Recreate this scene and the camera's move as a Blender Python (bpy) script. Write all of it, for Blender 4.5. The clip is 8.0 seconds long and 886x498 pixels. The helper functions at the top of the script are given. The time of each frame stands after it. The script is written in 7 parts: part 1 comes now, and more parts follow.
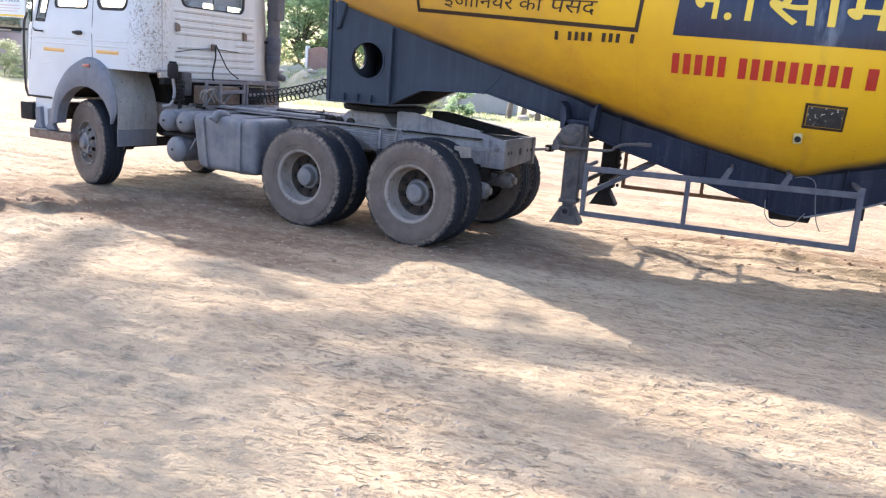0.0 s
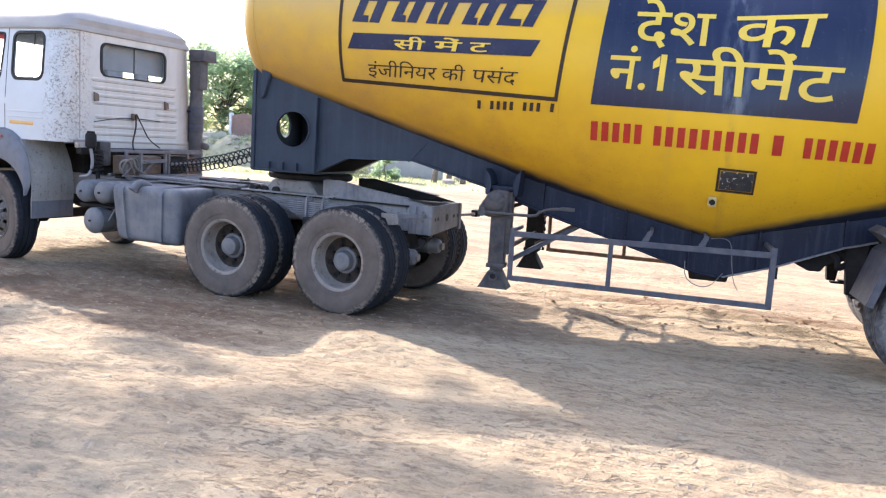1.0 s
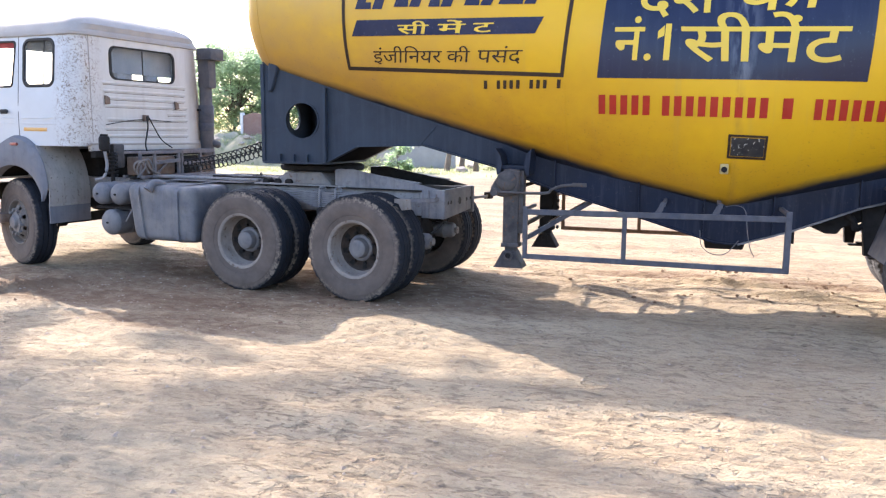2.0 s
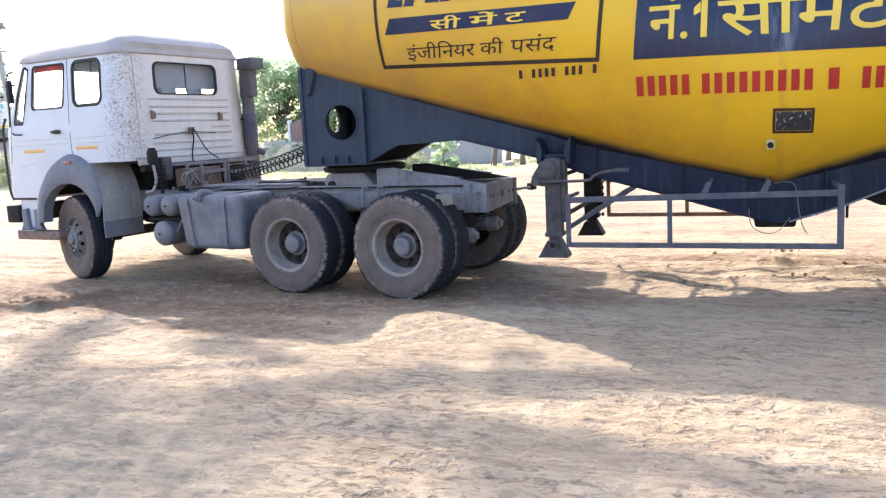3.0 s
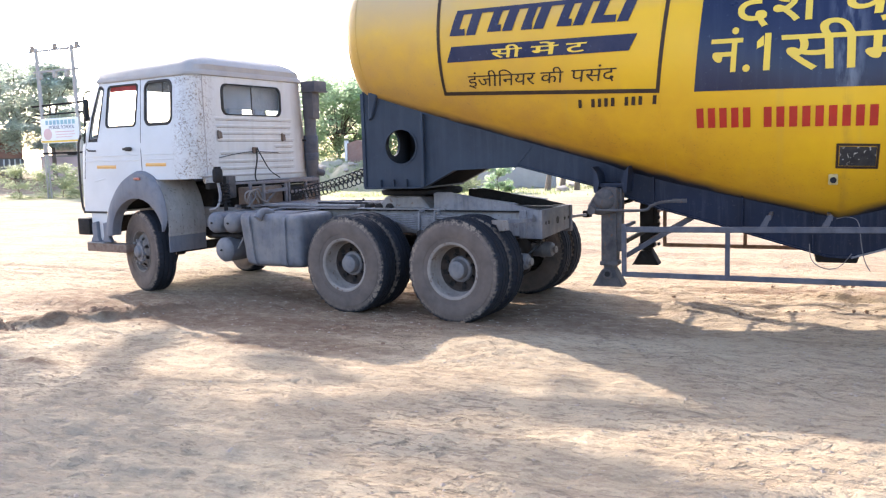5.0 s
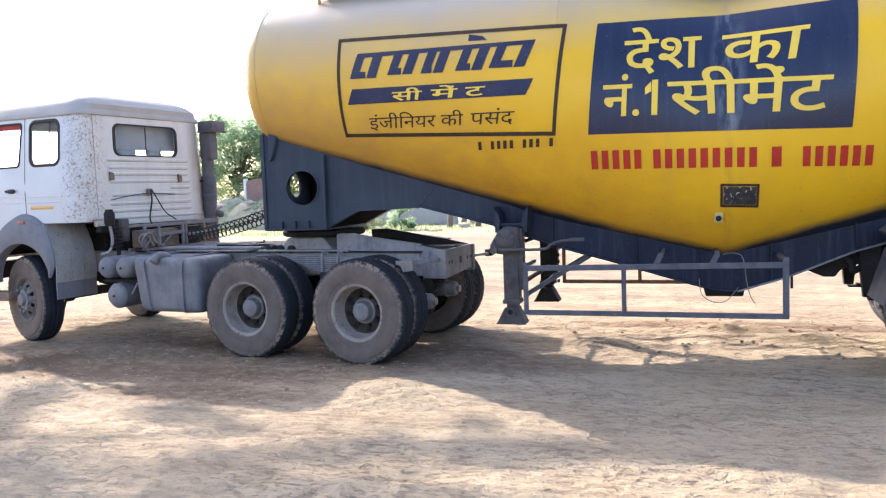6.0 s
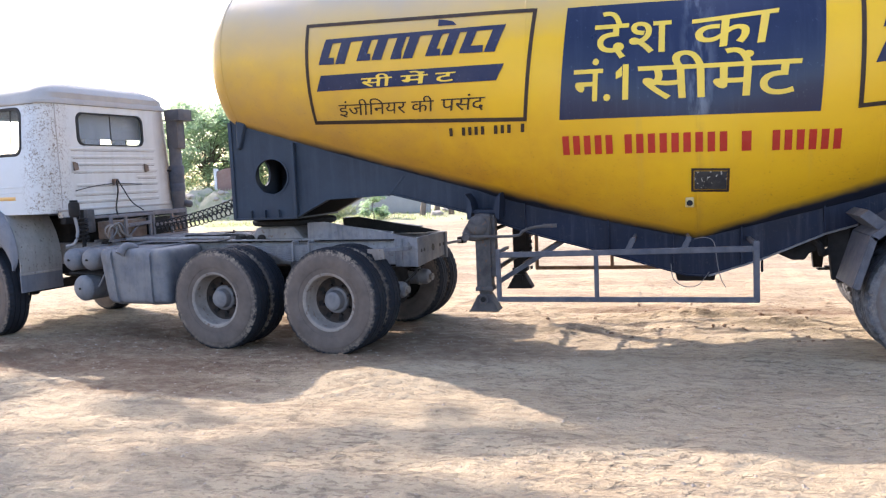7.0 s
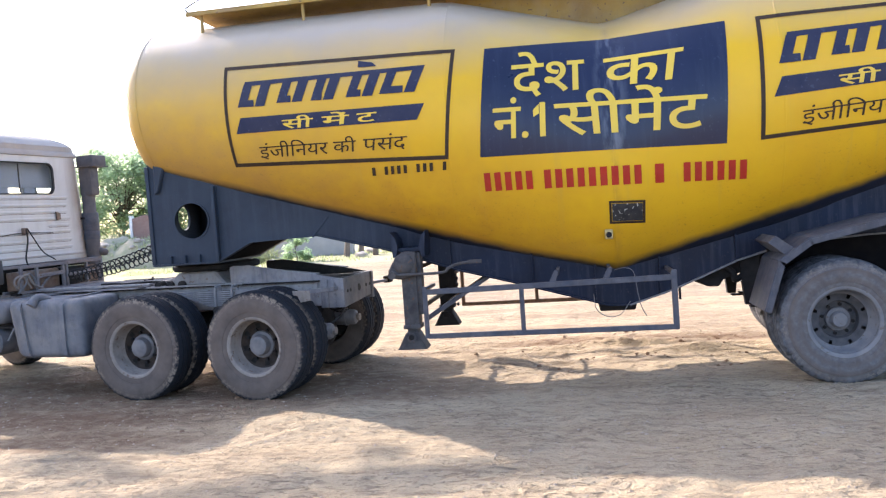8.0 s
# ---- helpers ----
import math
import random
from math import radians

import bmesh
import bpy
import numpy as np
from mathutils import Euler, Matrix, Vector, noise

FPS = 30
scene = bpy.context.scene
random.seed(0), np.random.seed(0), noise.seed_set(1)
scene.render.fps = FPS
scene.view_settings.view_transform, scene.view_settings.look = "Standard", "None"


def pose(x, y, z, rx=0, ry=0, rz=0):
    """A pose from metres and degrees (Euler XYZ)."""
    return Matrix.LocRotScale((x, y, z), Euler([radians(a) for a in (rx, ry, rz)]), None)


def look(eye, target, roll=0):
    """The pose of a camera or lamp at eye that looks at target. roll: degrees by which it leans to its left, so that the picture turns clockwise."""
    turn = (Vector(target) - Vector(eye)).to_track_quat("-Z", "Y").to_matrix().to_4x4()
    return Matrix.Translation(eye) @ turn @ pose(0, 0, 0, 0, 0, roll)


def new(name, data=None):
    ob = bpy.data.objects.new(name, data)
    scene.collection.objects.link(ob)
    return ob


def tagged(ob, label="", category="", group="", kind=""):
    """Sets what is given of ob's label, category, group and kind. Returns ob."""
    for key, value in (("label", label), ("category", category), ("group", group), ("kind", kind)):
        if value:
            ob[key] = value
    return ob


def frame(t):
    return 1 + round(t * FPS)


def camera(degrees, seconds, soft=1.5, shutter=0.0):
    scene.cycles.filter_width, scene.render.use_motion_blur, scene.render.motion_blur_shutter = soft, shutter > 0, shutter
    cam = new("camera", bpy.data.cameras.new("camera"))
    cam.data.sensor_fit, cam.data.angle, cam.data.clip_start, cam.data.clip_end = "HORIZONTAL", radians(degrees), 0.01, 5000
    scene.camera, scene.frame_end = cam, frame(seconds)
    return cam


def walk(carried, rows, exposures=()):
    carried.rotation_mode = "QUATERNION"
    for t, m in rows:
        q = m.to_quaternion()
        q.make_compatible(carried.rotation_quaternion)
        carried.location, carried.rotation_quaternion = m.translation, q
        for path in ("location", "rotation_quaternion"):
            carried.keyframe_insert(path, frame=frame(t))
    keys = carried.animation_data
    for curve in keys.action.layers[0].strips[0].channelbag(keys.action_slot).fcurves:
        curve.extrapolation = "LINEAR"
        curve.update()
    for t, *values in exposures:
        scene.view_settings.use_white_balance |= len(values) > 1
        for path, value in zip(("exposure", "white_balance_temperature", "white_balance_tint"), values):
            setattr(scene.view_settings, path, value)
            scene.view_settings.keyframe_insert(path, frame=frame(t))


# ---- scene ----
cam = camera(57.85, 8.0, soft=1.25)
PATH = [
    (0.0, (-0.051, 0.025, 1.713), (-1.757, 4.601, 0.642), 4.14),
    (0.1, (-0.051, 0.017, 1.717), (-1.711, 4.615, 0.666), 3.25),
    (0.2, (-0.051, 0.009, 1.720), (-1.627, 4.648, 0.723), 4.31),
    (0.3, (-0.050, 0.000, 1.724), (-1.681, 4.636, 0.798), 5.25),
    (0.4, (-0.050, -0.008, 1.727), (-1.798, 4.596, 0.862), 5.30),
    (0.5, (-0.050, -0.016, 1.731), (-1.903, 4.544, 0.854), 5.64),
    (0.6, (-0.053, -0.003, 1.734), (-1.899, 4.563, 0.870), 4.98),
    (0.7, (-0.056, 0.010, 1.738), (-1.791, 4.629, 0.931), 3.35),
    (0.8, (-0.059, 0.023, 1.741), (-1.557, 4.737, 1.009), 3.14),
    (0.9, (-0.062, 0.036, 1.745), (-1.406, 4.802, 1.055), 3.19),
    (1.0, (-0.065, 0.049, 1.748), (-1.395, 4.824, 1.090), 3.66),
    (1.1, (-0.070, 0.029, 1.730), (-1.390, 4.815, 1.130), 4.30),
    (1.2, (-0.076, 0.010, 1.711), (-1.419, 4.782, 1.061), 4.42),
    (2.3, (0.004, 0.023, 1.675), (-1.440, 4.756, 0.960), -0.22),
    (2.4, (0.012, 0.024, 1.672), (-1.457, 4.751, 0.970), 0.38),
    (2.5, (0.019, 0.025, 1.669), (-1.494, 4.736, 0.953), 0.05),
    (2.6, (0.026, 0.031, 1.665), (-1.584, 4.708, 0.936), -1.40),
    (2.7, (0.033, 0.037, 1.661), (-1.685, 4.683, 0.983), -1.95),
    (2.8, (0.041, 0.043, 1.658), (-1.726, 4.665, 0.935), -2.09),
    (2.9, (0.048, 0.049, 1.654), (-1.720, 4.662, 0.880), -2.52),
    (3.0, (0.055, 0.055, 1.650), (-1.688, 4.684, 0.917), -3.02),
    (3.1, (0.042, 0.053, 1.659), (-1.660, 4.706, 0.985), -3.28),
    (3.2, (0.029, 0.051, 1.667), (-1.700, 4.689, 0.955), -2.43),
    (3.3, (0.015, 0.050, 1.676), (-1.800, 4.617, 0.757), -2.19),
    (3.4, (0.002, 0.048, 1.684), (-1.804, 4.587, 0.619), -2.25),
    (3.5, (-0.011, 0.046, 1.693), (-1.787, 4.622, 0.738), -3.19),
    (3.6, (-0.021, 0.039, 1.692), (-1.798, 4.648, 0.916), -2.13),
    (3.7, (-0.031, 0.033, 1.690), (-1.857, 4.637, 1.006), -1.99),
    (3.8, (-0.042, 0.026, 1.689), (-1.942, 4.607, 1.056), -2.95),
    (3.9, (-0.052, 0.020, 1.687), (-1.985, 4.591, 1.082), -3.30),
    (4.0, (-0.062, 0.013, 1.686), (-1.998, 4.586, 1.106), -2.42),
    (4.1, (-0.054, -0.007, 1.680), (-2.115, 4.513, 1.115), -2.06),
    (4.2, (-0.046, -0.028, 1.673), (-2.224, 4.430, 1.053), -3.72),
    (5.3, (0.065, -0.053, 1.700), (-1.877, 4.529, 1.211), -0.26),
    (5.4, (0.064, -0.060, 1.704), (-1.822, 4.554, 1.312), -0.23),
    (5.5, (0.064, -0.067, 1.707), (-1.825, 4.546, 1.309), -1.14),
    (5.6, (0.060, -0.062, 1.713), (-1.816, 4.551, 1.265), -1.53),
    (5.7, (0.055, -0.057, 1.718), (-1.707, 4.592, 1.188), -2.02),
    (5.8, (0.051, -0.053, 1.724), (-1.568, 4.648, 1.189), -2.40),
    (5.9, (0.046, -0.048, 1.729), (-1.445, 4.704, 1.290), -2.03),
    (6.0, (0.042, -0.043, 1.735), (-1.431, 4.721, 1.354), -2.06),
    (6.1, (0.040, -0.044, 1.727), (-1.555, 4.681, 1.363), -3.10),
    (6.2, (0.037, -0.045, 1.720), (-1.636, 4.655, 1.387), -2.44),
    (6.3, (0.035, -0.047, 1.712), (-1.642, 4.656, 1.444), -1.74),
    (6.4, (0.032, -0.048, 1.705), (-1.585, 4.677, 1.466), -2.93),
    (6.5, (0.030, -0.049, 1.697), (-1.491, 4.703, 1.386), -3.78),
    (6.6, (0.032, -0.036, 1.702), (-1.404, 4.735, 1.289), -3.97),
    (6.7, (0.034, -0.023, 1.707), (-1.380, 4.753, 1.277), -4.02),
    (6.8, (0.037, -0.010, 1.711), (-1.333, 4.782, 1.307), -4.02),
    (6.9, (0.039, 0.003, 1.716), (-1.311, 4.798, 1.283), -3.05),
    (7.0, (0.041, 0.016, 1.721), (-1.276, 4.818, 1.262), -2.56),
    (7.1, (0.036, 0.028, 1.715), (-1.216, 4.845, 1.241), -2.90),
    (7.2, (0.030, 0.039, 1.710), (-1.209, 4.860, 1.233), -2.92),
    (7.3, (0.025, 0.051, 1.704), (-1.224, 4.864, 1.185), -3.06),
    (7.4, (0.019, 0.062, 1.699), (-1.229, 4.872, 1.138), -2.92),
    (7.5, (0.014, 0.074, 1.693), (-1.187, 4.900, 1.176), -3.08),
    (7.6, (0.017, 0.058, 1.695), (-1.087, 4.908, 1.178), -3.80),
    (7.7, (0.020, 0.043, 1.696), (-1.033, 4.904, 1.190), -4.12),
    (7.8, (0.024, 0.027, 1.698), (-0.975, 4.910, 1.293), -4.89),
    (7.9, (0.027, 0.012, 1.699), (-0.876, 4.927, 1.534), -3.93),
    (8.0, (0.030, -0.004, 1.701), (-0.818, 4.917, 1.465), -4.11),
]
walk(cam, [(t, look(e, a, r)) for t, e, a, r in PATH], exposures=[(0.0, 2.30, 6350, 16), (4.2, 2.31, 6350, 16), (6.0, 2.21, 6350, 16), (8.0, 2.21, 6350, 16)])

# ---- sky and sun ----
SUN = Vector((-1.37, 0.80, 1.0)).normalized()
world = bpy.data.worlds.new("hazy_sky")
scene.world = world
world.use_nodes = True
wn = world.node_tree
sky = wn.nodes.new("ShaderNodeTexSky")
sky.sky_type = "NISHITA"
sky.sun_disc = False
sky.sun_elevation = math.asin(SUN.z)
sky.sun_rotation = math.atan2(SUN.x, SUN.y)
sky.air_density, sky.dust_density, sky.ozone_density = 0.9, 2.4, 1.3
bg = wn.nodes["Background"]
bg.inputs["Strength"].default_value = 0.15
wn.links.new(sky.outputs[0], bg.inputs["Color"])
sun = new("sun", bpy.data.lights.new("sun", "SUN"))
sun.data.energy, sun.data.angle, sun.data.color = 2.6, radians(0.55), (1.0, 0.91, 0.78)
sun.matrix_world = look(SUN * 60, (0, 0, 0))


# ---- materials ----
def nodes_of(name):
    m = bpy.data.materials.new(name)
    m.use_nodes = True
    t = m.node_tree
    return m, t, t.nodes["Principled BSDF"]


def coords(t, scale=(1, 1, 1), kind="Object"):
    c, mp = t.nodes.new("ShaderNodeTexCoord"), t.nodes.new("ShaderNodeMapping")
    mp.inputs["Scale"].default_value = scale
    t.links.new(c.outputs[kind], mp.inputs["Vector"])
    return mp.outputs[0]


def noise_of(t, vec, scale, detail=5.0, rough=0.6, distort=0.0):
    n = t.nodes.new("ShaderNodeTexNoise")
    n.inputs["Scale"].default_value, n.inputs["Detail"].default_value = scale, detail
    n.inputs["Roughness"].default_value, n.inputs["Distortion"].default_value = rough, distort
    t.links.new(vec, n.inputs["Vector"])
    return n.outputs["Fac"]


def ramp(t, fac, lo, hi, a=0.0, b=1.0):
    r = t.nodes.new("ShaderNodeMapRange")
    for key, value in (("From Min", lo), ("From Max", hi), ("To Min", a), ("To Max", b)):
        r.inputs[key].default_value = value
    t.links.new(fac, r.inputs["Value"])
    return r.outputs["Result"]


def maths(t, op, a, b=None, c=None):
    n = t.nodes.new("ShaderNodeMath")
    n.operation = op
    for i, v in enumerate((a, b, c)):
        if v is None:
            continue
        if isinstance(v, (int, float)):
            n.inputs[i].default_value = v
        else:
            t.links.new(v, n.inputs[i])
    return n.outputs[0]


def mix(t, fac, a, b):
    n = t.nodes.new("ShaderNodeMix")
    n.data_type = "RGBA"
    for sock, v in ((n.inputs["Factor"], fac), (n.inputs["A"], a), (n.inputs["B"], b)):
        if isinstance(v, (int, float)):
            sock.default_value = v
        elif isinstance(v, tuple):
            sock.default_value = (*v, 1)
        else:
            t.links.new(v, sock)
    return n.outputs["Result"]


def bump_of(t, height, strength, distance, p):
    b = t.nodes.new("ShaderNodeBump")
    b.inputs["Strength"].default_value, b.inputs["Distance"].default_value = strength, distance
    t.links.new(height, b.inputs["Height"])
    t.links.new(b.outputs[0], p.inputs["Normal"])


def xyz(t, vec):
    s = t.nodes.new("ShaderNodeSeparateXYZ")
    t.links.new(vec, s.inputs[0])
    return s.outputs


DUST = (0.36, 0.31, 0.26)


def surface(name, base, alt, scale=3.0, rough=0.6, metal=0.0, dust=0.3, bump=0.25, grain=60.0, fleck=None, spec=0.5, drip=0.0):
    """Painted or raw surface: two tones at large scale, settled dust, fine grain, optional chips."""
    m, t, p = nodes_of(name)
    v = coords(t)
    big, fine = noise_of(t, v, scale, 6), noise_of(t, v, grain, 3)
    col = mix(t, ramp(t, big, 0.35, 0.68), base, alt)
    if fleck:
        f = noise_of(t, v, grain * 0.45, 2, 0.5)
        col = mix(t, ramp(t, f, 0.64, 0.69), col, fleck)
    up = xyz(t, t.nodes.new("ShaderNodeNewGeometry").outputs["Normal"])[2]
    d = maths(t, "MULTIPLY", ramp(t, noise_of(t, v, scale * 2.3, 5), 0.3, 0.75), ramp(t, up, -0.6, 0.9, 0.5, 1.6))
    col = mix(t, maths(t, "MULTIPLY", d, dust), col, DUST)
    if drip:
        run = noise_of(t, coords(t, (10, 10, 0.9)), 1.4, 6, 0.7)
        spot = noise_of(t, v, 13, 6, 0.75)
        col = mix(t, maths(t, "MULTIPLY", ramp(t, run, 0.48, 0.72), drip), col, (0.03, 0.027, 0.028))
        col = mix(t, maths(t, "MULTIPLY", ramp(t, spot, 0.54, 0.66), drip * 0.8), col, (0.045, 0.036, 0.032))
    t.links.new(col, p.inputs["Base Color"])
    t.links.new(ramp(t, big, 0.3, 0.7, max(rough - 0.1, 0.05), min(rough + 0.15, 1)), p.inputs["Roughness"])
    p.inputs["Metallic"].default_value = metal
    p.inputs["Specular IOR Level"].default_value = spec
    bump_of(t, maths(t, "ADD", fine, maths(t, "MULTIPLY", big, 0.6)), bump, 0.004, p)
    return m


GREY = surface("chassis_grey_paint", (0.098, 0.104, 0.128), (0.205, 0.206, 0.224), 3.2, 0.65, 0, 0.50, 0.4, spec=0.3, drip=0.4)
WING = surface("wing_blue_grey_plastic", (0.105, 0.115, 0.142), (0.145, 0.152, 0.175), 2.5, 0.6, 0, 0.12, 0.2, spec=0.35, drip=0.25)
SCRAPED = surface("scraped_dark_patch", (0.016, 0.016, 0.018), (0.05, 0.046, 0.045), 7.0, 0.7, 0, 0.1, 0.3, 80, fleck=(0.45, 0.42, 0.38), spec=0.2)
LEG = surface("grimy_landing_leg_paint", (0.028, 0.028, 0.033), (0.078, 0.072, 0.072), 7.0, 0.7, 0, 0.12, 0.4, fleck=(0.09, 0.05, 0.035), spec=0.3, drip=0.4)
GREASESHADE = surface("black_grease_and_shade", (0.006, 0.006, 0.008), (0.012, 0.011, 0.011), 6.0, 0.95, 0, 0.0, 0.3, spec=0.05)
STACK = surface("scorched_stack_paint", (0.055, 0.055, 0.065), (0.095, 0.09, 0.095), 5.0, 0.7, 0, 0.15, 0.4, spec=0.3)
DARK = surface("grimy_dark_steel", (0.007, 0.007, 0.008), (0.018, 0.016, 0.016), 4.0, 0.8, 0.0, 0.05, 0.4, spec=0.2)
RIMPAINT = surface("rim_dusty_paint", (0.165, 0.138, 0.120), (0.245, 0.208, 0.180), 5.0, 0.75, 0, 0.3, 0.25, fleck=(0.11, 0.065, 0.045), drip=0.35)
HUBGREY = surface("hub_grey_paint", (0.100, 0.100, 0.110), (0.155, 0.152, 0.158), 6.0, 0.6, 0.1, 0.25, 0.2)
RUST = surface("rusty_brown_steel", (0.10, 0.055, 0.035), (0.16, 0.10, 0.07), 6.0, 0.85, 0.1, 0.4, 0.6)
GUARD = surface("guard_grey_blue_paint", (0.036, 0.042, 0.062), (0.066, 0.071, 0.092), 5.0, 0.6, 0.0, 0.18, 0.3, spec=0.35, drip=0.4)
BLACK = surface("black_rubber_seal", (0.007, 0.007, 0.008), (0.014, 0.014, 0.014), 8.0, 0.6, 0, 0.06, 0.2, spec=0.3)
ORANGE = surface("amber_reflector_strip", (0.62, 0.30, 0.05), (0.55, 0.33, 0.10), 20.0, 0.35, 0, 0.15, 0.1)
REDLENS = surface("red_plastic_lens", (0.35, 0.05, 0.03), (0.25, 0.04, 0.03), 20.0, 0.3, 0, 0.4, 0.1)
CLOTH = surface("red_curtain_cloth", (0.35, 0.05, 0.05), (0.25, 0.03, 0.03), 6.0, 0.9, 0, 0.1, 0.3)
SEATGREY = surface("cab_lining_grey", (0.10, 0.10, 0.11), (0.16, 0.16, 0.16), 4.0, 0.85, 0, 0.1, 0.2)
ROOFGREY = surface("weathered_roof_paint", (0.27, 0.25, 0.232), (0.36, 0.335, 0.31), 2.5, 0.7, 0, 0.35, 0.3, fleck=(0.34, 0.32, 0.30))
NAVYSIGN = surface("navy_sign_paint", (0.010, 0.014, 0.046), (0.016, 0.021, 0.056), 1.6, 0.5, 0, 0.07, 0.1, fleck=(0.03, 0.04, 0.08), spec=0.25)
YELLOWSIGN = surface("yellow_sign_paint", (0.74, 0.50, 0.05), (0.66, 0.44, 0.06), 3.0, 0.4, 0, 0.05, 0.1, spec=0.3)
OCHRE = surface("dirty_ochre_deck_paint", (0.42, 0.26, 0.035), (0.27, 0.165, 0.05), 2.4, 0.7, 0, 0.35, 0.3, fleck=(0.12, 0.07, 0.04), spec=0.3)
TURNED = surface("turned_brown_soil", (0.15, 0.088, 0.052), (0.22, 0.135, 0.082), 5.0, 0.95, 0, 0.03, 0.5, 50)
MUDRIM = surface("mud_grey_rim_paint", (0.115, 0.117, 0.13), (0.165, 0.165, 0.175), 5.0, 0.8, 0, 0.25, 0.3, fleck=(0.10, 0.085, 0.075))
SHADEDISC = surface("shaded_mud_grey_disc", (0.030, 0.030, 0.035), (0.068, 0.068, 0.076), 7.0, 0.85, 0, 0.15, 0.3)
BROWNSIGN = surface("dark_brown_sign_paint", (0.030, 0.018, 0.012), (0.05, 0.028, 0.016), 8.0, 0.6, 0, 0.05, 0.1, spec=0.2)
REDSIGN = surface("red_sign_paint", (0.42, 0.028, 0.012), (0.35, 0.026, 0.014), 6.0, 0.6, 0, 0.05, 0.1, spec=0.2)
# PINKWASH and WHITEWALL are paled in colour for haze beyond the yard
PINKWASH = surface("hazed_pink_limewash", (0.66, 0.50, 0.50), (0.56, 0.42, 0.42), 0.8, 0.9, 0, 0.2, 0.3, 12)
BRICKRED = surface("dusty_brick", (0.22, 0.12, 0.10), (0.30, 0.18, 0.145), 2.0, 0.9, 0, 0.3, 0.5, 20)
WHITEWALL = surface("limewashed_wall", (0.80, 0.78, 0.77), (0.72, 0.69, 0.68), 0.8, 0.9, 0, 0.3, 0.3, 12)
CONCRETE = surface("concrete_pole", (0.30, 0.29, 0.28), (0.38, 0.36, 0.34), 1.5, 0.9, 0, 0.3, 0.3, 15)
STONE = surface("field_stone", (0.26, 0.22, 0.19), (0.38, 0.33, 0.28), 3.0, 0.9, 0, 0.5, 0.6, 20)
RIMDARK = surface("rim_disc_grime_and_shade", (0.018, 0.013, 0.011), (0.042, 0.029, 0.022), 9.0, 0.8, 0, 0.07, 0.4, spec=0.2)
GROOVELINE = surface("groove_dirt_and_shade", (0.17, 0.15, 0.13), (0.26, 0.235, 0.21), 6.0, 0.9, 0, 0.1, 0.2)
RACK = surface("dusty_mauve_rack_paint", (0.105, 0.098, 0.112), (0.185, 0.168, 0.172), 4.0, 0.75, 0, 0.35, 0.4, fleck=(0.10, 0.06, 0.045), spec=0.3, drip=0.25)
RAIL = surface("dusty_rail_paint", (0.165, 0.162, 0.175), (0.265, 0.252, 0.250), 3.0, 0.7, 0, 0.45, 0.4, fleck=(0.12, 0.085, 0.065), spec=0.3, drip=0.3)
PALEGUARD = surface("pale_spattered_guard", (0.235, 0.222, 0.212), (0.33, 0.31, 0.295), 3.5, 0.8, 0, 0.3, 0.4, fleck=(0.13, 0.115, 0.10), drip=0.25)
FRONTRIM = surface("front_rim_dull_paint", (0.085, 0.074, 0.068), (0.145, 0.125, 0.11), 8.0, 0.75, 0, 0.2, 0.4, drip=0.4)
WEEDY = surface("weedy_earth", (0.24, 0.24, 0.14), (0.44, 0.38, 0.27), 2.2, 0.95, 0, 0.25, 0.9, 8, fleck=(0.20, 0.22, 0.10))
TANKGREY = surface("fuel_tank_blue_grey", (0.066, 0.075, 0.095), (0.130, 0.136, 0.155), 1.8, 0.6, 0, 0.40, 0.35, spec=0.35, drip=0.28)
VIOLET = surface("grey_violet_curtain", (0.40, 0.385, 0.46), (0.50, 0.48, 0.56), 5.0, 0.9, 0, 0.05, 0.3)
CLOD = surface("dry_sand_clod", (0.22, 0.17, 0.125), (0.34, 0.275, 0.21), 9.0, 0.95, 0, 0.2, 0.4, 60)
BARK = surface("grey_brown_bark", (0.10, 0.075, 0.055), (0.17, 0.13, 0.10), 5.0, 0.95, 0, 0.2, 0.9, 25)
WHITEBOARD = surface("white_sign_sheet", (0.74, 0.76, 0.78), (0.66, 0.68, 0.70), 0.8, 0.5, 0, 0.15, 0.1, 10)
BLUEBAR = surface("teal_sign_print", (0.22, 0.42, 0.44), (0.24, 0.38, 0.46), 2.0, 0.5, 0, 0.1, 0.1)
SLATEPRINT = surface("slate_sign_print", (0.10, 0.13, 0.17), (0.14, 0.17, 0.21), 2.0, 0.5, 0, 0.1, 0.1)
PINKBAR = surface("pink_sign_print", (0.62, 0.40, 0.42), (0.58, 0.42, 0.40), 2.0, 0.5, 0, 0.1, 0.1)
PLASTIC = surface("cream_plastic", (0.44, 0.32, 0.10), (0.36, 0.27, 0.10), 12.0, 0.5, 0, 0.3, 0.2)
COPPER = surface("brown_cargo_tarp", (0.30, 0.15, 0.12), (0.40, 0.22, 0.17), 0.9, 0.85, 0, 0.4, 0.5, 8)


